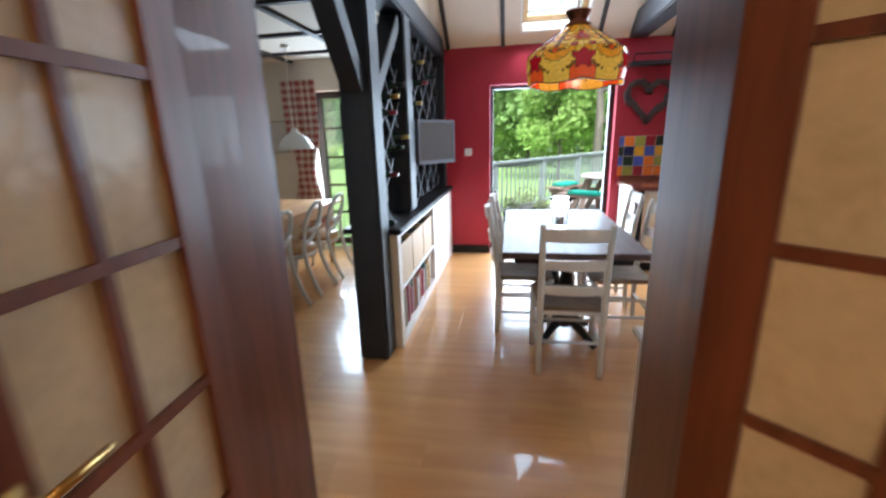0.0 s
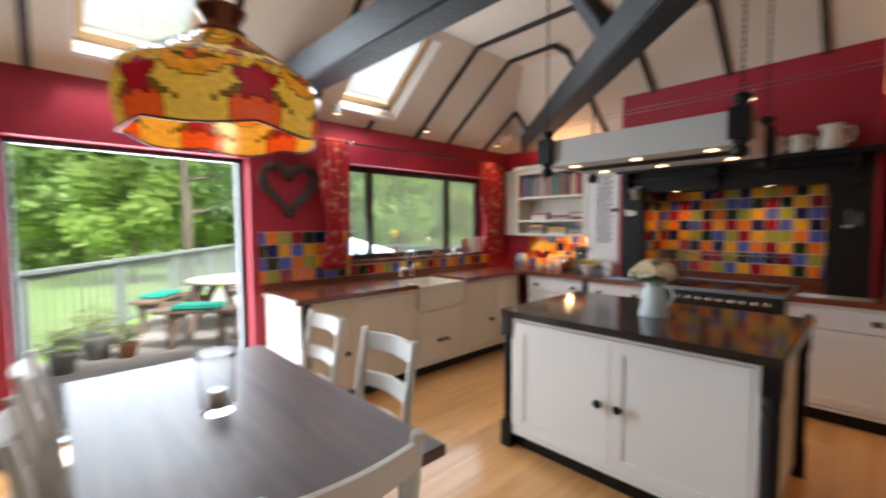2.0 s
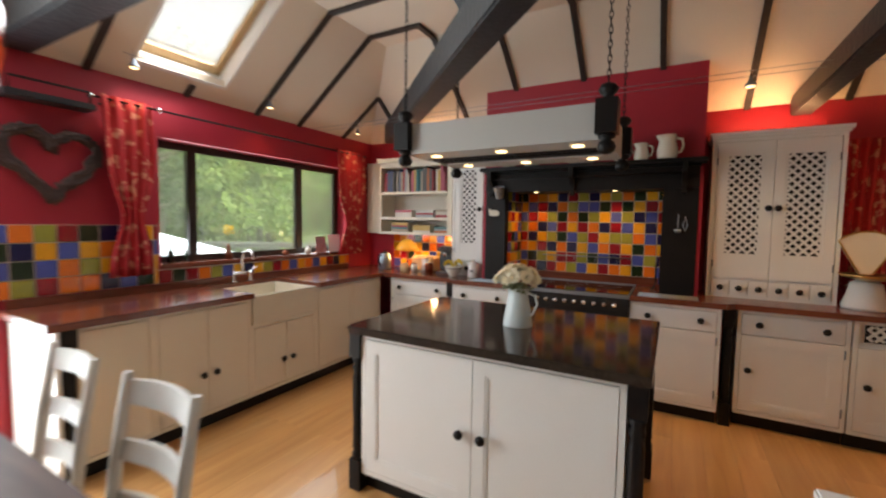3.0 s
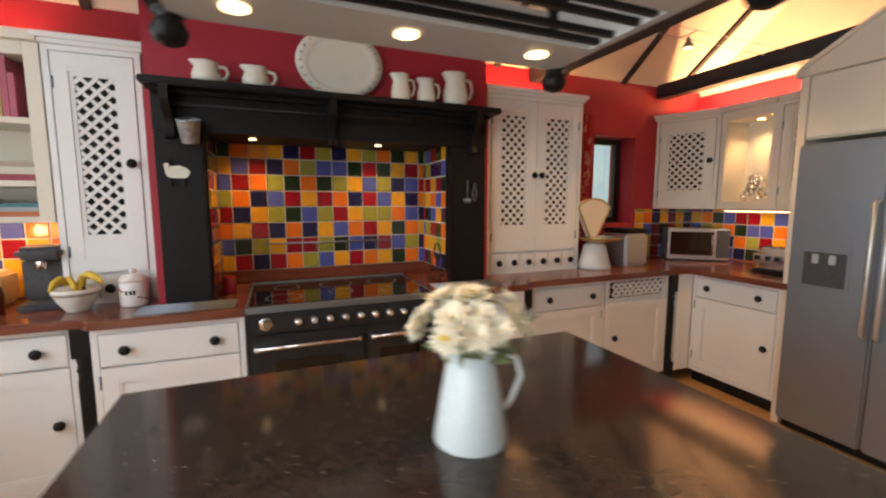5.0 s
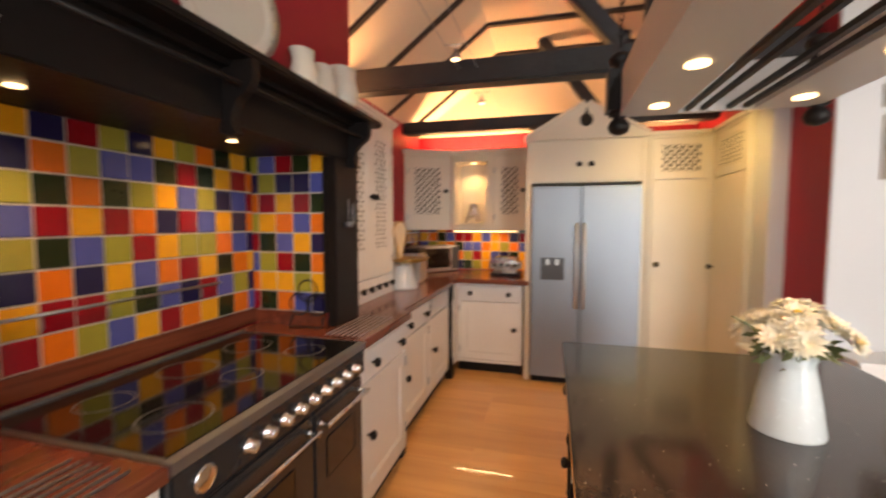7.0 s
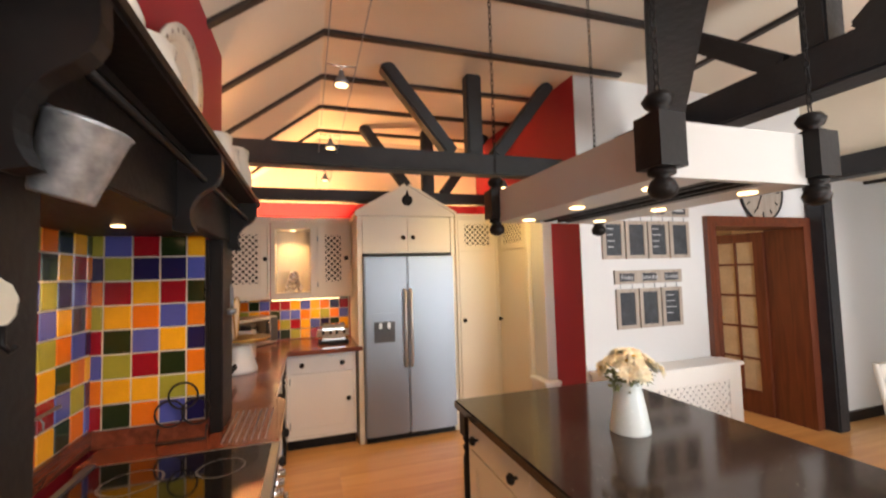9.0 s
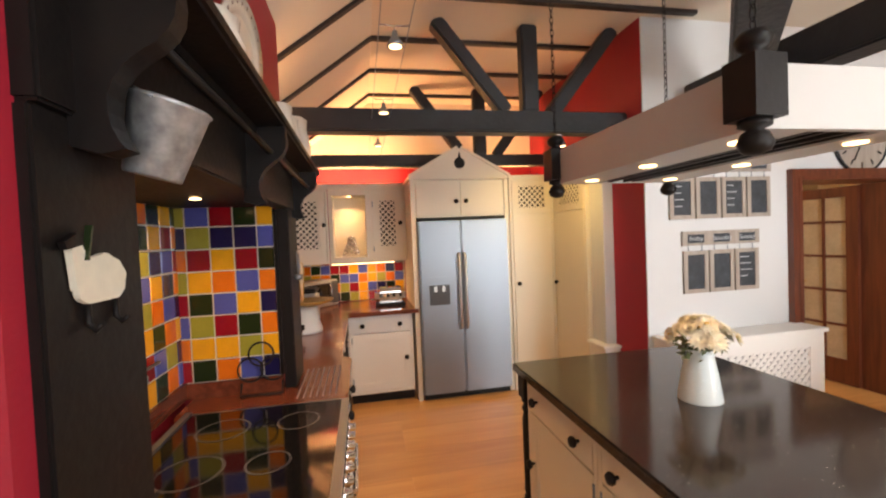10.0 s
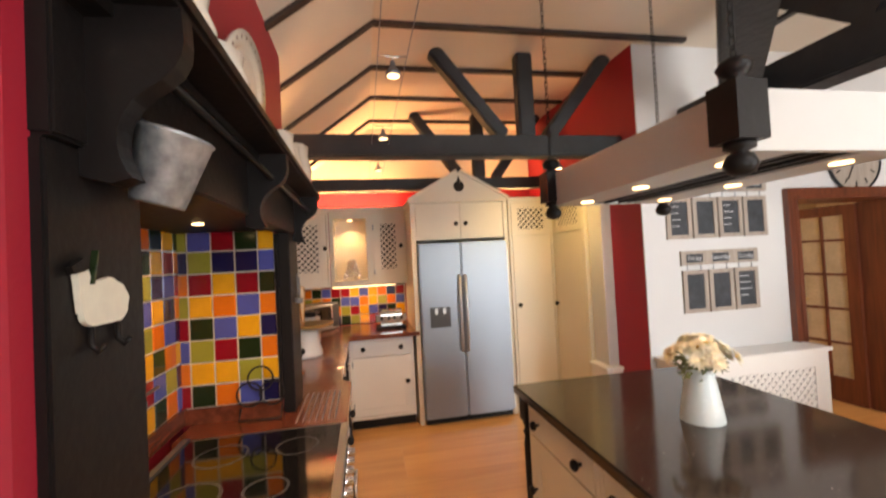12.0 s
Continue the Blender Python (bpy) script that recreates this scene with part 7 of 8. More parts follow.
for z0, xs in ((1.5285, (5.15, 4.86, 4.6)), (1.3585, (5.2, 4.9, 4.62))):
    for xc in xs:
        zz = z0
        for k in range(rb.randint(3, 4)):
            t = rb.uniform(0.018, 0.034)
            book(Matrix.Translation((UF + 0.03, xc - 0.12, zz)) @ Matrix.Rotation(radians(-90), 4, "Z") @ Matrix.Rotation(radians(90), 4, "Y") @ Matrix.Translation((-t, 0, -0.12)) @ pose(0, 0, -0.0), t, 0.23, 0.2, "cookery books on the shelves", "cookery book lying in a stack on the cream shelf")
            zz += t + 0.0005

# under the dresser and in the far corner
sc = thing("kitchen_scales", "old cream kitchen scales with a brass pan", "scales", pose(4.76, 1.10, WZ, 0, 0, -90))
part("base", lathe([(0.12, 0), (0.125, 0.02), (0.10, 0.10), (0.085, 0.18), (0.05, 0.20)], (0, 0, 0), 24), PALE, sc)
fan = [(-0.035, 0.24), (0.035, 0.24)] + [(0.235 * math.sin(a), 0.27 + 0.27 * math.cos(a)) for a in [0.72 - 1.44 * i / 12 for i in range(13)]]
part("dial", prism(fan, 0.02, 0.06, "XZ"), CREAM, sc, "cream fan-shaped dial")
part("dial_rim", tube([(x, 0.018, z) for x, z in fan], 0.006, 6, closed=True), BRASS, sc, "brass rim")
part("pan", lathe([(0.05, 0.202), (0.14, 0.225), (0.165, 0.245), (0.16, 0.247), (0.04, 0.212)], (0, -0.05, 0), 28), BRASS, sc, "brass weighing pan")
bmk = thing("bread_maker", "steel and black bread maker on the worktop", "appliance", pose(4.84, 0.72, WZ, 0, 0, -90))
part("body", bevelled(-0.12, 0.12, -0.14, 0.14, 0, 0.26, 0.02), HANDLESTEEL, bmk)
part("lid", bevelled(-0.12, 0.12, -0.14, 0.14, 0.262, 0.30, 0.015), BLACK, bmk)
mw = thing("microwave", "black and steel microwave oven set across the corner", "microwave", pose(4.74, -0.03, WZ, 0, 0, -130))
part("case", bevelled(-0.24, 0.24, 0.0, 0.26, 0.01, 0.28, 0.008), HANDLESTEEL, mw)
part("door", bevelled(-0.235, 0.13, -0.015, -0.001, 0.03, 0.27, 0.006), HANDLESTEEL, mw, "steel framed door")
part("door_glass", bevelled(-0.222, 0.112, -0.019, -0.0155, 0.05, 0.255, 0.003), OVENGLASS, mw, "dark glass door pane")
part("control_strip", bevelled(0.135, 0.235, -0.012, -0.001, 0.03, 0.27, 0.004), DARKSTEEL, mw)
part("handle", tube([(0.095, -0.015, 0.06), (0.095, -0.04, 0.08), (0.095, -0.04, 0.22), (0.095, -0.015, 0.24)], 0.007), CHROME, mw)
to = thing("toaster", "rounded chrome four-slot toaster on the worktop", "toaster", pose(4.04, 0.06, WZ, 0, 0, 180))
bm = bevelled(-0.16, 0.16, -0.1, 0.1, 0.02, 0.19, 0.05, 4)
part("body", bm, CHROME, to)
part("base", bevelled(-0.15, 0.15, -0.095, 0.095, 0, 0.03, 0.008), BLACK, to)
for x in (-0.1, -0.03, 0.03, 0.1):
    part("lever", boxes((x - 0.012, x + 0.012, -0.115, -0.098, 0.10, 0.13)), BLACK, to, "black lever")
    part("slot", boxes((x - 0.012, x + 0.012, -0.06, 0.06, 0.186, 0.192)), BLACK, to)
single("red_tin", lathe([(0.035, 0), (0.037, 0.005), (0.037, 0.09), (0.03, 0.1)], (0, 0, 0), 18), TILE["red"], "small red tin beside the hob", "tin", pose(4.82, 3.655, WZ))

# ---------------- track spots ----------------
def spot(x, y, z, target, power, drop=0.0, label="small steel halogen spotlight", hue=WARM):
    s = thing("spotlight", label, "spotlight", pose(x, y, z), "wire spotlights")
    part("shade", lathe([(0.034, -0.03), (0.03, -0.015), (0.018, 0.0), (0.012, 0.012), (0.010, 0.03)], (0, 0, 0), 16), STEEL, s)
    part("bulb", lathe([(0.026, -0.031), (0.02, -0.024)], (0, 0, 0), 14), SPOTGLOW, s, "lit halogen bulb")
    part("stem", tube([(-0.06, 0, 0.055), (0, 0, 0.05), (0, 0, 0.02)], 0.0035, 6, tube([(0.06, 0, 0.055), (0, 0, 0.05)], 0.0035, 6)), CHROME, s)
    if drop:
        part("arm", tube([(0, 0, 0.04), (0, 0, drop)], 0.004, 6), CHROME, s)
    lamp("spotlight_beam", "SPOT", look((x, y, z - 0.04), target), power, hue, 0.03, angle=115, blend=0.9)
    return s


spot(4.14, 2.78, 2.40, (4.3, 2.8, 0), 6)
spot(4.14, 1.90, 2.40, (4.2, 1.8, 0), 9)
spot(4.14, 1.00, 2.40, (4.0, 0.7, 0), 14)
spot(2.33, 5.55, 2.52, (2.3, 5.2, 0), 3, 0.09)
spot(3.42, 5.55, 2.52, (3.4, 5.1, 0), 5, 0.09)
spot(4.56, 5.50, 2.50, (4.5, 5.0, 0), 6, 0.12)
wr = thing("spotlight_wires", "pair of thin tensioned wires carrying spotlights", "wires", pose(0, 0, 0))
for dx in (-0.06, 0.06):
    part("wire", tube([(4.14 + dx, S + 0.01, 2.452), (4.14 + dx, N - 0.01, 2.452)], 0.002, 5), STEEL, wr)
# strip lights lying on the cabinet tops that wash the crimson wall
for x, y, along, L, pw in ((4.96, 1.65, "Y", 0.6, 2), (4.97, 4.85, "Y", 0.8, 1.6), (4.42, -0.24, "X", 1.1, 10), (2.6, 0.05, "X", 0.35, 3.5)):
    ul = thing("cabinet_strip_light", "lit strip light lying on top of the cabinets", "lamp", pose(x, y, 2.206, 0, 0, 90 if along == "Y" else 0), "cabinet strip lights")
    part("holder", bevelled(-L / 2, L / 2, -0.02, 0.02, 0, 0.012, 0.003), STEEL, ul)
    part("tube", bevelled(-L / 2 + 0.01, L / 2 - 0.01, -0.012, 0.012, 0.012, 0.022, 0.004), SPOTGLOW, ul, "lit tube")
    lamp("cabinet_strip_beam", "AREA", pose(x, y, 2.234, 180, 0, 90 if along == "Y" else 0), pw, (1.0, 0.52, 0.22), L, 0.03)
us = thing("under_cabinet_light", "lit strip light under the corner wall cabinets", "lamp", pose(4.30, -0.20, 1.3685))
part("holder", bevelled(-0.35, 0.35, -0.02, 0.02, -0.012, 0, 0.003), STEEL, us)
part("tube", bevelled(-0.34, 0.34, -0.010, 0.010, -0.020, -0.0125, 0.003), SPOTGLOW, us, "lit tube")
lamp("under_cabinet_beam", "AREA", pose(4.30, -0.20, 1.34), 1.1, (1.0, 0.66, 0.34), 0.66, 0.03)
# unseen spot added under the tie beam for the yellow light on the larder
spot(2.75, 1.45, 2.30, (2.5, 0.3, 1.2), 14, 0.06, hue=(1.0, 0.74, 0.25))

# hall ceiling light on the far side of the glazed doors
hl = thing("hall_light", "round opal glass ceiling light, lit, in the hall", "lamp", pose(0.2, -0.9, 2.36))
part("plate", lathe([(0.13, 0.0), (0.13, 0.018)], (0, 0, 0.0), 24), CERAMIC, hl)
part("bowl", lathe([(0.12, 0.0), (0.11, -0.04), (0.07, -0.07), (0.004, -0.08)], (0, 0, 0), 24), SPOTGLOW, hl, "lit opal glass bowl")
lamp("hall_bulb", "POINT", pose(0.2, -0.9, 2.2), 22, (1.0, 0.76, 0.48), 0.08)

# ---------------- outside ----------------
GRASS = material("lawn_grass", (0.17, 0.30, 0.06), 0.9, vary=0.3, scale=0.6, fine=14, bump=0.4, bump_scale=40, second=(0.24, 0.36, 0.10), mix_scale=0.25)
DECKW = wood("weathered_deck", (0.42, 0.40, 0.36), (0.28, 0.26, 0.23), 0.8, "X", 5, vary_pieces=0.1)
RAILW = material("grey_green_railing", (0.22, 0.26, 0.24), 0.7, vary=0.2, bump=0.15)
structure("ground", boxes((-400, 400, 9.4, 600, -1.6, -0.6), (-400, -4.2, -300, 9.4, -1.6, -0.6), (5.5, 400, -300, 9.4, -1.6, -0.6), (-4.2, 5.5, -300, -2.0, -1.6, -0.6), (-4.2, 5.5, 6.0, 9.4, -1.6, -0.601)), GRASS, "mown green lawn", "ground")
# the deck narrows to a point away from the house
DECK = [(-1.25, 6.02), (0.10, 8.20), (3.90, 13.9), (7.60, 8.20), (7.60, 6.02)]
dk = bmesh.new()
y = 6.02
while y < 13.8:
    xl = -1.25 + (y - 6.02) * 0.62 if y < 8.2 else 0.10 + (y - 8.2) * 0.667
    xr = 7.6 if y < 8.2 else 7.6 - (y - 8.2) * 0.649
    box(dk, xl, xr, y, y + 0.117, -0.06, -0.03)
    y += 0.125
structure("deck", dk, DECKW, "weathered grey timber deck", "deck")
structure("deck_base", prism([(-1.2, 6.02), (0.13, 8.2), (3.90, 13.8), (7.55, 8.2), (7.55, 6.02)], -0.6, -0.065, "XY"), DECKW, "dark space under the deck boards", "deck")
fn = thing("railing", "grey timber deck railing with balusters", "railing", pose(0, 0, 0))
post_me = mesh_of("railing_post", boxes((-0.05, 0.05, -0.05, 0.05, -0.05, 1.02)), RAILW)
bal_me = mesh_of("baluster", boxes((-0.014, 0.014, -0.014, 0.014, 0.12, 0.93)), RAILW)
for (xa, ya), (xb, yb) in zip(DECK, DECK[1:]):
    L, q = math.hypot(xb - xa, yb - ya), math.degrees(math.atan2(yb - ya, xb - xa))
    m = pose(xa, ya + 0.02, 0, 0, 0, q)
    for name, dims in (("top_rail", (0, L, -0.07, 0.07, 0.97, 1.01)), ("rail", (0, L, -0.022, 0.022, 0.90, 0.969)), ("bottom_rail", (0, L, -0.025, 0.025, 0.07, 0.12))):
        part(name, boxes(dims), RAILW, fn).matrix_basis = m
    for i in range(int(L / 1.7) + 1):
        o = new("railing_post", post_me)
        o.parent, o.matrix_basis = fn, m @ pose(min(0.06 + i * 1.7, L), 0.003, 0)
    for i in range(int(L / 0.15)):
        o = new("baluster", bal_me)
        o.parent, o.matrix_basis = fn, m @ pose(0.15 + i * 0.15, 0, 0)
# round picnic table with its four benches and green cushions
TEAL = material("green_cushion", (0.02, 0.32, 0.23), 0.85, vary=0.2, bump=0.2)
TABLEW = material("pale_weathered_wood", (0.50, 0.46, 0.40), 0.7, vary=0.2, scale=8, bump=0.2)
BENCHW = material("brown_weathered_wood", (0.22, 0.16, 0.12), 0.75, vary=0.25, scale=8, bump=0.2)
pt = thing("picnic_table", "round pale picnic table with attached brown benches", "table", pose(2.35, 8.75, -0.03, 0, 0, 6))
part("top", lathe([(0.60, 0.70), (0.62, 0.715), (0.62, 0.735), (0.60, 0.745)], (0, 0, 0), 40), TABLEW, pt)
for a in range(4):
    q = 90 * a + 45
    m = pose(0, 0, 0, 0, 0, q)
    for sx in (-0.30, 0.30):
        part("leg", bar((0.35, sx, 0.70), (0.72, sx, 0), 0.05, 0.09), BENCHW, pt).matrix_basis = m
        part("bearer", bar((0.5, sx, 0.395), (1.2, sx, 0.395), 0.05, 0.09), BENCHW, pt).matrix_basis = m
        part("bench_leg", boxes((1.10, 1.16, sx - 0.03, sx + 0.03, 0, 0.35)), BENCHW, pt).matrix_basis = m
    bnch = part("bench", bevelled(0.88, 1.20, -0.50, 0.50, 0.44, 0.48, 0.008), BENCHW, pt)
    bnch.matrix_basis = m
    part("cushion", bevelled(0.885, 1.195, -0.28, 0.28, 0.481, 0.54, 0.022, 3), TEAL, bnch, "bright green cushion")
TERRA = material("terracotta", (0.32, 0.11, 0.05), 0.8, vary=0.2, bump=0.2)
BLUEBACKDROP = material("backdrop_blue", (0.22, 0.30, 0.42), 0.8, vary=0.1, scale=2, bump=0.1)
GREYPOT = material("grey_clay_pot", (0.22, 0.22, 0.21), 0.8, vary=0.25, bump=0.2)
for i, (x, y, s) in enumerate(((0.42, 7.85, 0.9), (0.72, 8.25, 1.1), (0.98, 8.05, 0.7))):
    p = thing("planter", "clay pot with bushy green plant on the deck", "plant pot", pose(x, y, -0.03), "deck planters")
    part("pot", lathe([(0.10 * s, 0), (0.14 * s, 0.2 * s), (0.15 * s, 0.24 * s), (0.12 * s, 0.24 * s), (0.05 * s, 0.2 * s)], (0, 0, 0), 18), TERRA if i == 2 else GREYPOT, p)
    part("foliage", leaf_cloud(240, (0, 0, 0.34 * s), 0.22 * s, 0.07, random.Random(i + 40)), LEAFGREEN, p, "bushy green leaves")
# made-up blue sheet, stands for the pale blue behind the narrow window
structure("outbuilding", boxes((8.4, 8.6, -3, 2.6, -0.6, 3.4)), BLUEBACKDROP, "made-up pale blue-grey backdrop outside the narrow window", "wall")

LEAVES = [material("spring_leaves", c, 0.6, vary=0.4, scale=0.8, fine=6, bump=0, second=d, mix_scale=0.5) for c, d in (((0.17, 0.30, 0.07), (0.28, 0.42, 0.13)), ((0.15, 0.24, 0.11), (0.22, 0.32, 0.16)), ((0.24, 0.38, 0.07), (0.36, 0.50, 0.15)))]
for lm in LEAVES:
    ln = lm.node_tree
    lb_ = ln.nodes["Principled BSDF"]
    tr = ln.nodes.new("ShaderNodeBsdfTranslucent")
    mx = ln.nodes.new("ShaderNodeMixShader")
    mx.inputs[0].default_value = 0.5
    ln.links.new(lb_.inputs["Base Color"].links[0].from_socket, tr.inputs["Color"])
    ln.links.new(lb_.outputs[0], mx.inputs[1])
    ln.links.new(tr.outputs[0], mx.inputs[2])
    ln.links.new(mx.outputs[0], ln.nodes["Material Output"].inputs["Surface"])
BARK = material("grey_bark", (0.12, 0.10, 0.08), 0.9, vary=0.4, scale=6, bump=0.5)


def tree(seed, h, spread, mat, dense=1.0):
    r = random.Random(seed)
    t = thing("tree", "leafy spring tree beyond the deck", "tree", None, "garden trees")
    bm = tube([(0, 0, 0), (0.05, 0.02, h * 0.3), (-0.05, 0.06, h * 0.6), (0.05, 0, h * 0.9)], [h * 0.022, h * 0.016, h * 0.01, h * 0.003], 8)
    tips = []
    for i in range(13):
        z = h * r.uniform(0.25, 0.85)
        a = r.uniform(0, 6.28)
        l = spread * r.uniform(0.5, 1.0) * (1.15 - z / h * 0.6)
        e = Vector((l * math.cos(a), l * math.sin(a), z + l * r.uniform(0.2, 0.6)))
        m_ = Vector((e.x * 0.5, e.y * 0.5, z + (e.z - z) * 0.35))
        tube([(0, 0, z), m_, e], [h * 0.009, h * 0.006, h * 0.002], 6, bm)
        tips += [e, m_.lerp(e, 0.5)]
    part("trunk", bm, BARK, t)
    tips.append(Vector((0, 0, h * 0.92)))
    co, fa = [], []
    for tip in tips:
        rad = spread * r.uniform(0.28, 0.5)
        for _ in range(int(260 * dense)):
            d = Vector((r.gauss(0, 1), r.gauss(0, 1), r.gauss(0, 0.8))).normalized() * rad * r.random() ** 0.45
            p = tip + d
            a = Vector((r.gauss(0, 1), r.gauss(0, 1), r.gauss(0, 1))).normalized() * 0.13
            b = a.orthogonal().normalized() * 0.09
            n = len(co)
            co += [p - a, p + b, p + a, p - b]
            fa.append((n, n + 1, n + 2, n + 3))
    me = bpy.data.meshes.new("crown")
    me.from_pydata(co, [], fa)
    me.materials.append(mat)
    o = new("crown", me)
    o.parent = t
    return t


ta = tree(1, 5.2, 2.0, LEAVES[0], 0.8)
ta.matrix_basis = pose(-4.0, 26, -0.8)
tb_ = tree(2, 10, 2.6, LEAVES[1], 0.30)
tb_.matrix_basis = pose(3.9, 19, -0.8)
tc_ = tree(3, 4.6, 1.9, LEAVES[2], 0.9)
tc_.matrix_basis = pose(2.6, 21, -0.8)
rt = random.Random(9)
for src, spots in ((ta, ((-9, 32), (17, 38), (0.5, 40), (26, 34), (8.5, 30))), (tb_, ((9.4, 20), (11.8, 24), (15, 21), (19.5, 26), (23, 22), (-12, 36))), (tc_, ((13.0, 19), (20, 20), (-1.5, 30), (7.5, 27)))):
    for x, y in spots:
        copy_thing(src, pose(x, y, -0.8, 0, 0, rt.uniform(0, 360)) @ Matrix.Scale(rt.uniform(0.85, 1.15), 4))
for x, y, k in ((-4.5, 29, 2.0), (1.5, 31, 1.7), (6.5, 28, 2.2), (12, 30, 2.3), (18, 31, 2.0), (25, 33, 2.4)):
    copy_thing(ta, pose(x, y, -0.8, 0, 0, rt.uniform(0, 360)) @ Matrix.Scale(k, 4))
# a tree by the east window
copy_thing(ta, pose(15, 3, -0.8, 0, 0, 60))
# far woodland
rw_ = np.random.RandomState(4)
n = 26000
x = rw_.uniform(-75, 95, n)
y = rw_.uniform(48, 66, n)
top = 9.5 + 2.2 * np.sin(x * 0.21) + 1.1 * np.sin(x * 0.53 + 1) + 0.7 * np.sin(x * 1.3)
z = -0.8 + (top + 0.8) * rw_.uniform(0, 1, n) ** 0.8
a = rw_.normal(size=(n, 3))
a = a / np.linalg.norm(a, axis=1)[:, None] * 0.62
b = np.cross(a, rw_.normal(size=(n, 3)))
b = b / np.linalg.norm(b, axis=1)[:, None] * 0.45
c = np.stack([x, y, z], 1)
co = np.stack([c - a, c + b, c + a, c - b], 1).reshape(-1, 3)
me = bpy.data.meshes.new("woodland")
me.from_pydata(co.tolist(), [], [(4 * i, 4 * i + 1, 4 * i + 2, 4 * i + 3) for i in range(n)])
me.materials.append(LEAVES[1])
tagged(new("woodland", me), "distant belt of green woodland", "woodland", kind="stuff")
n = 9000
x = rw_.uniform(-40, 50, n)
y = rw_.uniform(30, 33, n)
z = -0.7 + (1.6 + 0.7 * np.sin(x * 0.4) + 0.5 * np.sin(x * 1.1)) * rw_.uniform(0, 1, n)
a = rw_.normal(size=(n, 3)) * 0.16
b = rw_.normal(size=(n, 3)) * 0.12
c = np.stack([x, y, z], 1)
co = np.stack([c - a, c + b, c + a, c - b], 1).reshape(-1, 3)
me = bpy.data.meshes.new("hedge")
me.from_pydata(co.tolist(), [], [(4 * i, 4 * i + 1, 4 * i + 2, 4 * i + 3) for i in range(n)])
me.materials.append(LEAVES[2])
tagged(new("hedge", me), "low green hedge across the lawn", "hedge", kind="stuff")

# ---------------- tiles ----------------
TP, TS = 0.104, 0.099
rtile = random.Random(17)
NAMES = ["yellow"] * 26 + ["orange"] * 13 + ["blue"] * 14 + ["navy"] * 14 + ["lime"] * 13 + ["green"] * 11 + ["red"] * 10 + ["maroon"] * 8
TILE_ME = {}


def tile_mesh(k, w, h):
    key = (k, round(w, 3), round(h, 3))
    if key not in TILE_ME:
        bm = bmesh.new()
        e, d = 0.003, 0.006
        o = [bm.verts.new(p) for p in ((0, 0, 0), (w, 0, 0), (w, 0, h), (0, 0, h))]
        i = [bm.verts.new(p) for p in ((e, -d, e), (w - e, -d, e), (w - e, -d, h - e), (e, -d, h - e))]
        bm.faces.new(i)
        for q in range(4):
            bm.faces.new((o[q], o[(q + 1) % 4], i[(q + 1) % 4], i[q]))
        TILE_ME[key] = mesh_of("tile", bm, TILE[k])
    return TILE_ME[key]


LETTER = {"Y": "yellow", "O": "orange", "R": "red", "M": "maroon", "B": "blue", "N": "navy", "G": "green", "L": "lime"}


def tiled(parent, m, W, H, rows=(), p=TP, first=None):
    """Tiles facing local -y over W by H, with the grout bed behind them; rows name the colours from the top down."""
    bed = part("grout", boxes((0, W, -0.003, 0.0, 0, H)), GROUT, parent)
    bed.matrix_basis = m
    g = TP - TS
    z, r = 0.0, 0
    last = None
    while z < H - 0.012:
        h = min(p - g, H - z - 0.002)
        x, c = (first or p) - p, 0
        while x < W - 0.012:
            x0, x1 = max(0, x), min(x + p - g, W - 0.002)
            k = rtile.choice(NAMES)
            while k == last:
                k = rtile.choice(NAMES)
            if r < len(rows):
                line = rows[len(rows) - 1 - r]
                k = LETTER[line[c]] if c < len(line) else k
            last = k
            if x1 - x0 > 0.012:
                o = new("tile", tile_mesh(k, x1 - x0, h))
                o.parent = parent
                o.matrix_basis = m @ pose(x0, -0.0025, z + 0.002, rtile.uniform(-0.4, 0.4), 0, rtile.uniform(-0.4, 0.4))
            x += p
            c += 1
        z += p
        r += 1


RANGE_BACK = ("GOYYNRLNYLOGYG", "YBRNOLBBGRGYRO", "BROLGOGLYBLNBR", "LONBRYRONRBYNO", "RNYLGBLRYLLOBN", "OYRNONYBORYGOY", "BGLYRRLGBNRBLN", "YRNROLBYROYGOB")
RANGE_SIDE = ("LBRGY", "NLNNB", "ORYRG", "LYOBO", "RGBYN", "BLRGO", "OYYLY", "RGOBN")
tiled(wall_east, pose(REC, PILL - 0.001, 0.99, 0, 0, -90), PILL - PILR - 0.002, 0.799, RANGE_BACK, 0.102, 0.078)
breast = bpy.data.objects["chimney_breast"]
SIDE = REC - 4.705 - 0.008
tiled(breast, pose(4.705, PILR, 0.985, 0, 0, 180) @ pose(-(REC - 4.705), 0, 0), SIDE, 0.804, RANGE_SIDE, 0.102, SIDE - 0.378)
tiled(breast, pose(4.705, PILL, 0.985), SIDE, 0.804, RANGE_SIDE, 0.102)
tiled(wall_north, pose(1.665, N, 0.97), KW0 - 1.665 - 0.02, 0.45, ("BOLRGNBYR", "GNYBYOLNB", "BGBOLYROY", "OLROONBGY"), 0.1125, 0.06)
tiled(wall_north, pose(KW0 - 0.02, N, 0.968), KW1 - KW0 + 0.04, 0.108, ("RGROLBYNYLROBYOBYRNYO",))
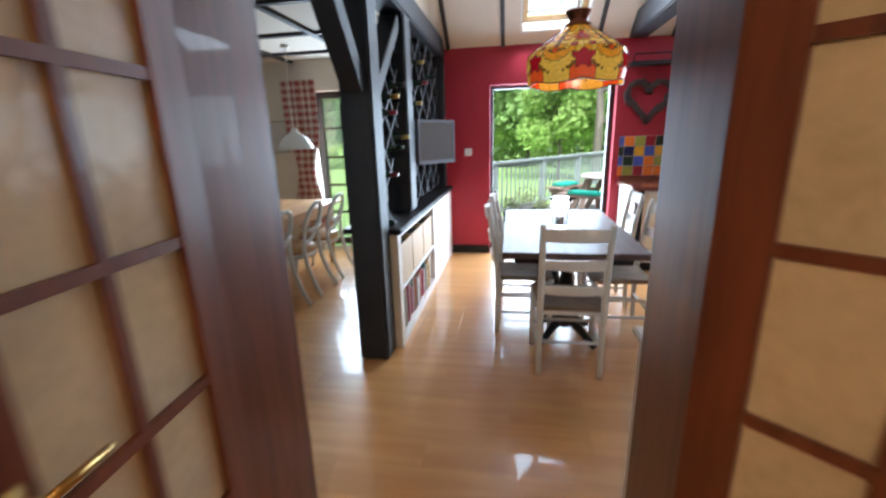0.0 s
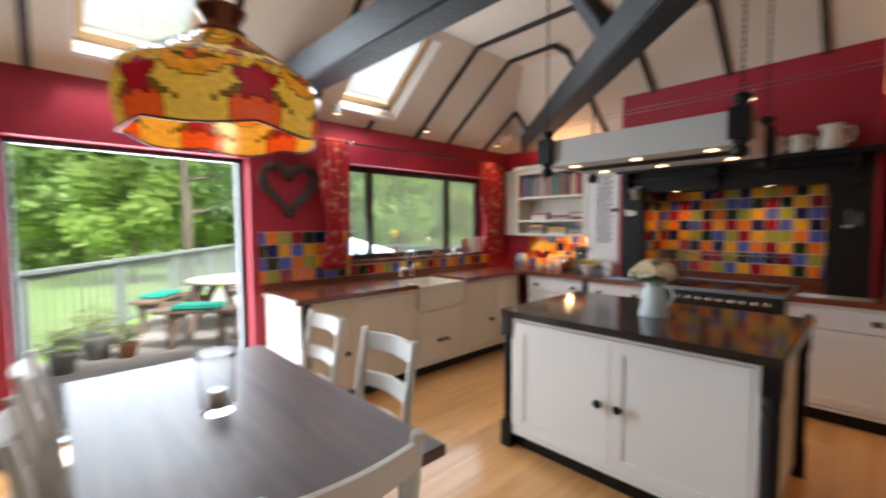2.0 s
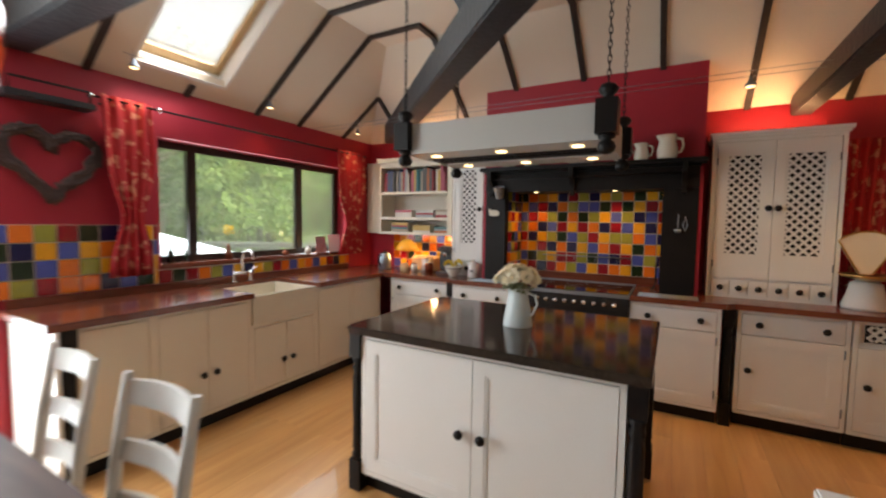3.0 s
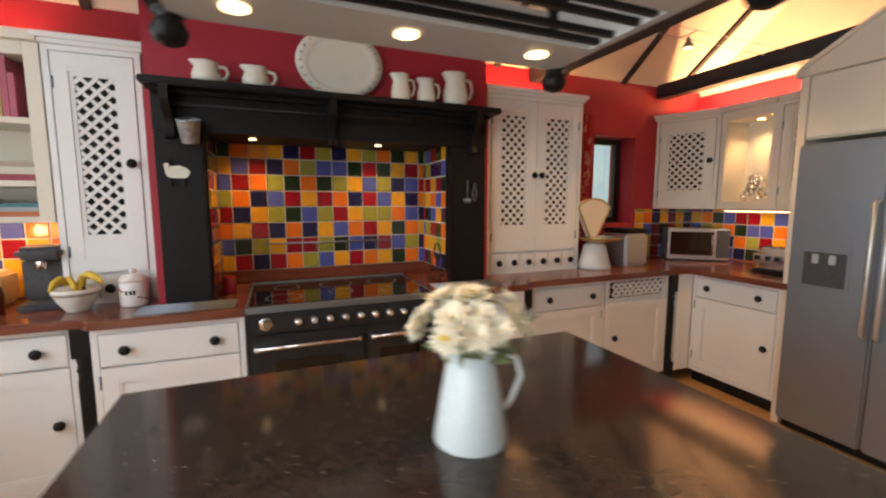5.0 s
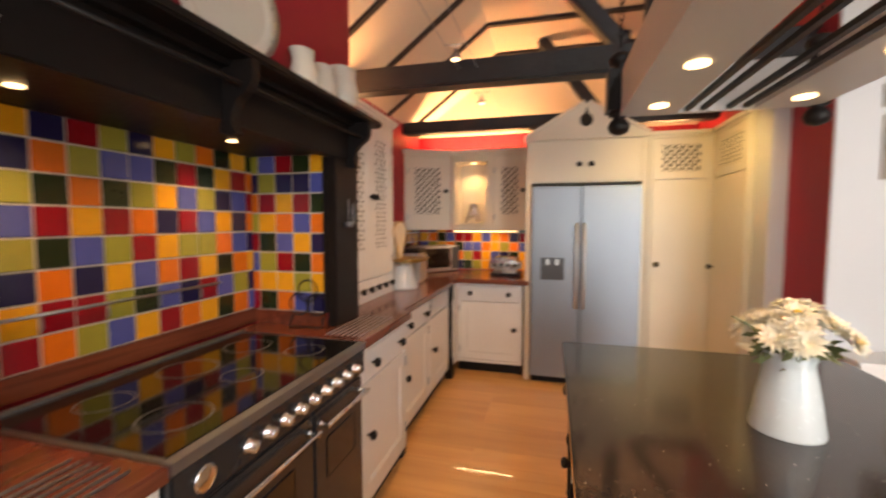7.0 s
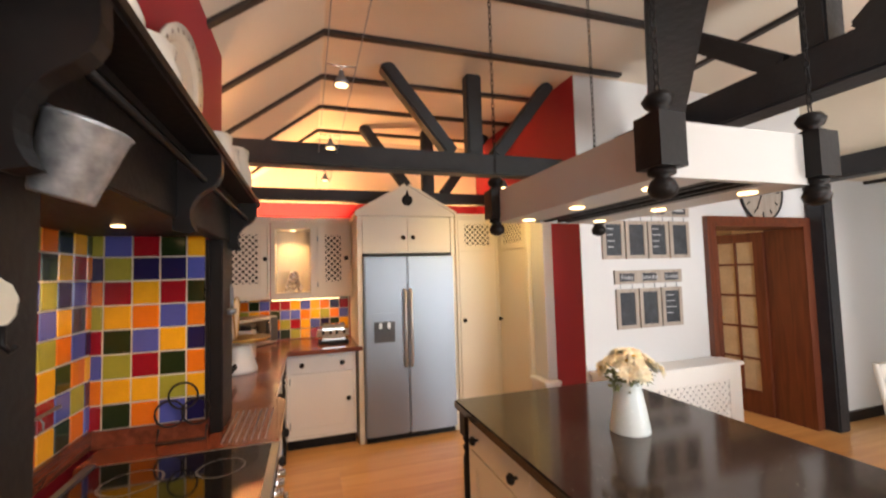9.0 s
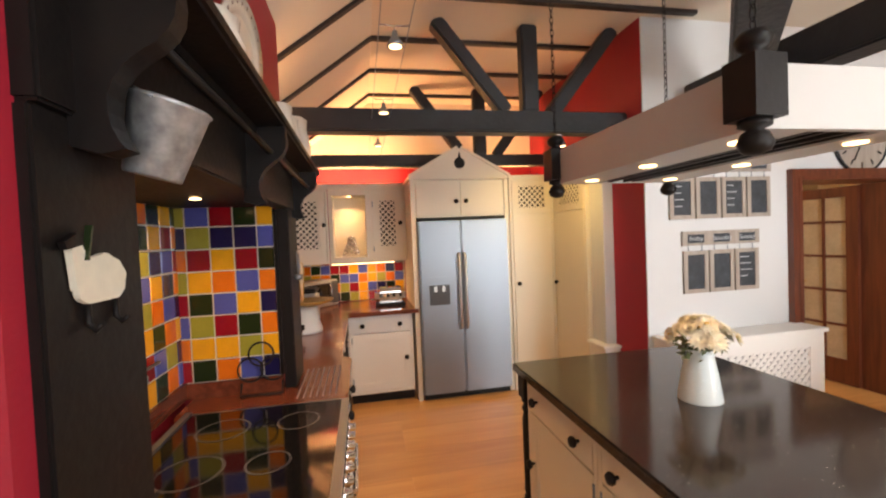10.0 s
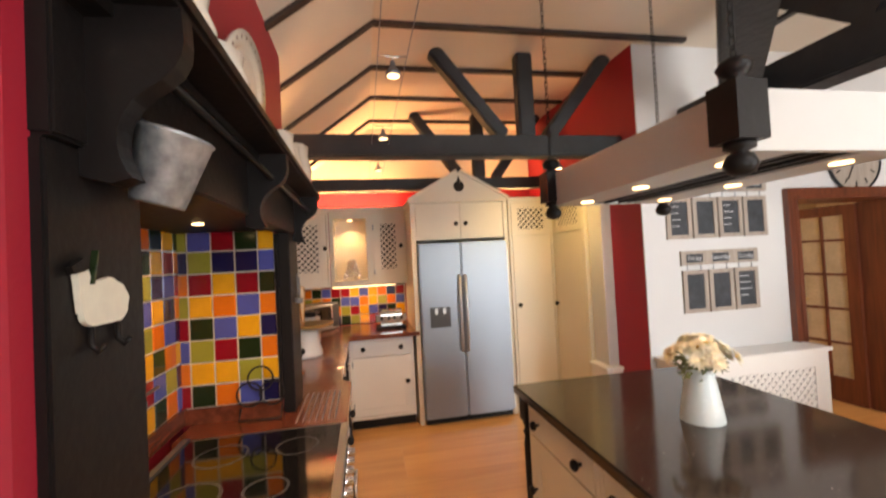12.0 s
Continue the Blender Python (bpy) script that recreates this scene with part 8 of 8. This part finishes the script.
tiled(wall_east, pose(E, 5.36, 0.92, 0, 0, -90), 0.97, 0.41, ("OYRGOYBOYN", "YOLYNORYOB", "ORGOYBYLOY", "BYOLOGYNYR"))
tiled(wall_south, pose(5.09, S, 0.92, 0, 0, 180), 1.255, 0.445, ("RNYRNOLRNBBGO", "YOGBRRYBYONRY", "BLYOGBBOYLOBR", "RYBNOLRYBNGYO", "OYRBNGLYROBYL"))
tiled(wall_east, pose(E, 0.34, 0.92, 0, 0, -90), 0.73, 0.445)

# ---------------- floor boards ----------------
floor = bpy.data.objects["floor"]
rfl = random.Random(23)
BW = 0.178
BOARD_ME = {}


def board_mesh(L):
    if L not in BOARD_ME:
        bm = bmesh.new()
        e, t, w = 0.0009, 0.012, BW - 0.0004
        lo = [bm.verts.new(p) for p in ((0.0002, 0.0002, -t), (L - 0.0002, 0.0002, -t), (L - 0.0002, w, -t), (0.0002, w, -t))]
        mid = [bm.verts.new((v.co.x, v.co.y, -e * 0.6)) for v in lo]
        hi = [bm.verts.new(p) for p in ((e, e, 0), (L - e, e, 0), (L - e, w - e, 0), (e, w - e, 0))]
        for a_, b_ in ((lo, mid), (mid, hi)):
            for q in range(4):
                bm.faces.new((a_[q], a_[(q + 1) % 4], b_[(q + 1) % 4], b_[q]))
        bm.faces.new(hi)
        BOARD_ME[L] = mesh_of("floor_board", bm, FLOORWOOD)
    return BOARD_ME[L]


far = bmesh.new()
y = -1.68
while y < N - 0.01:
    x = -0.75 - rfl.choice((0, 0.4, 0.8, 1.2))
    xw = x
    while x < E - 0.05:
        L = 1.6 if x + 1.6 < E else round(E - x, 3)
        if y > -0.35:
            o = new("floor_board", board_mesh(L))
            o.parent, o.location = floor, (x, y, 0)
        else:
            box(far, x, x + L - 0.002, y, y + BW - 0.002, -0.012, 0)
        x += 1.6
    while xw > WEST:
        x0 = max(WEST, xw - 1.6)
        box(far, x0, xw - 0.002, y, y + BW - 0.002, -0.012, 0)
        xw -= 1.6
    y += BW
part("floor_boards", far, FLOORWOOD, floor)["kind"] = "stuff"
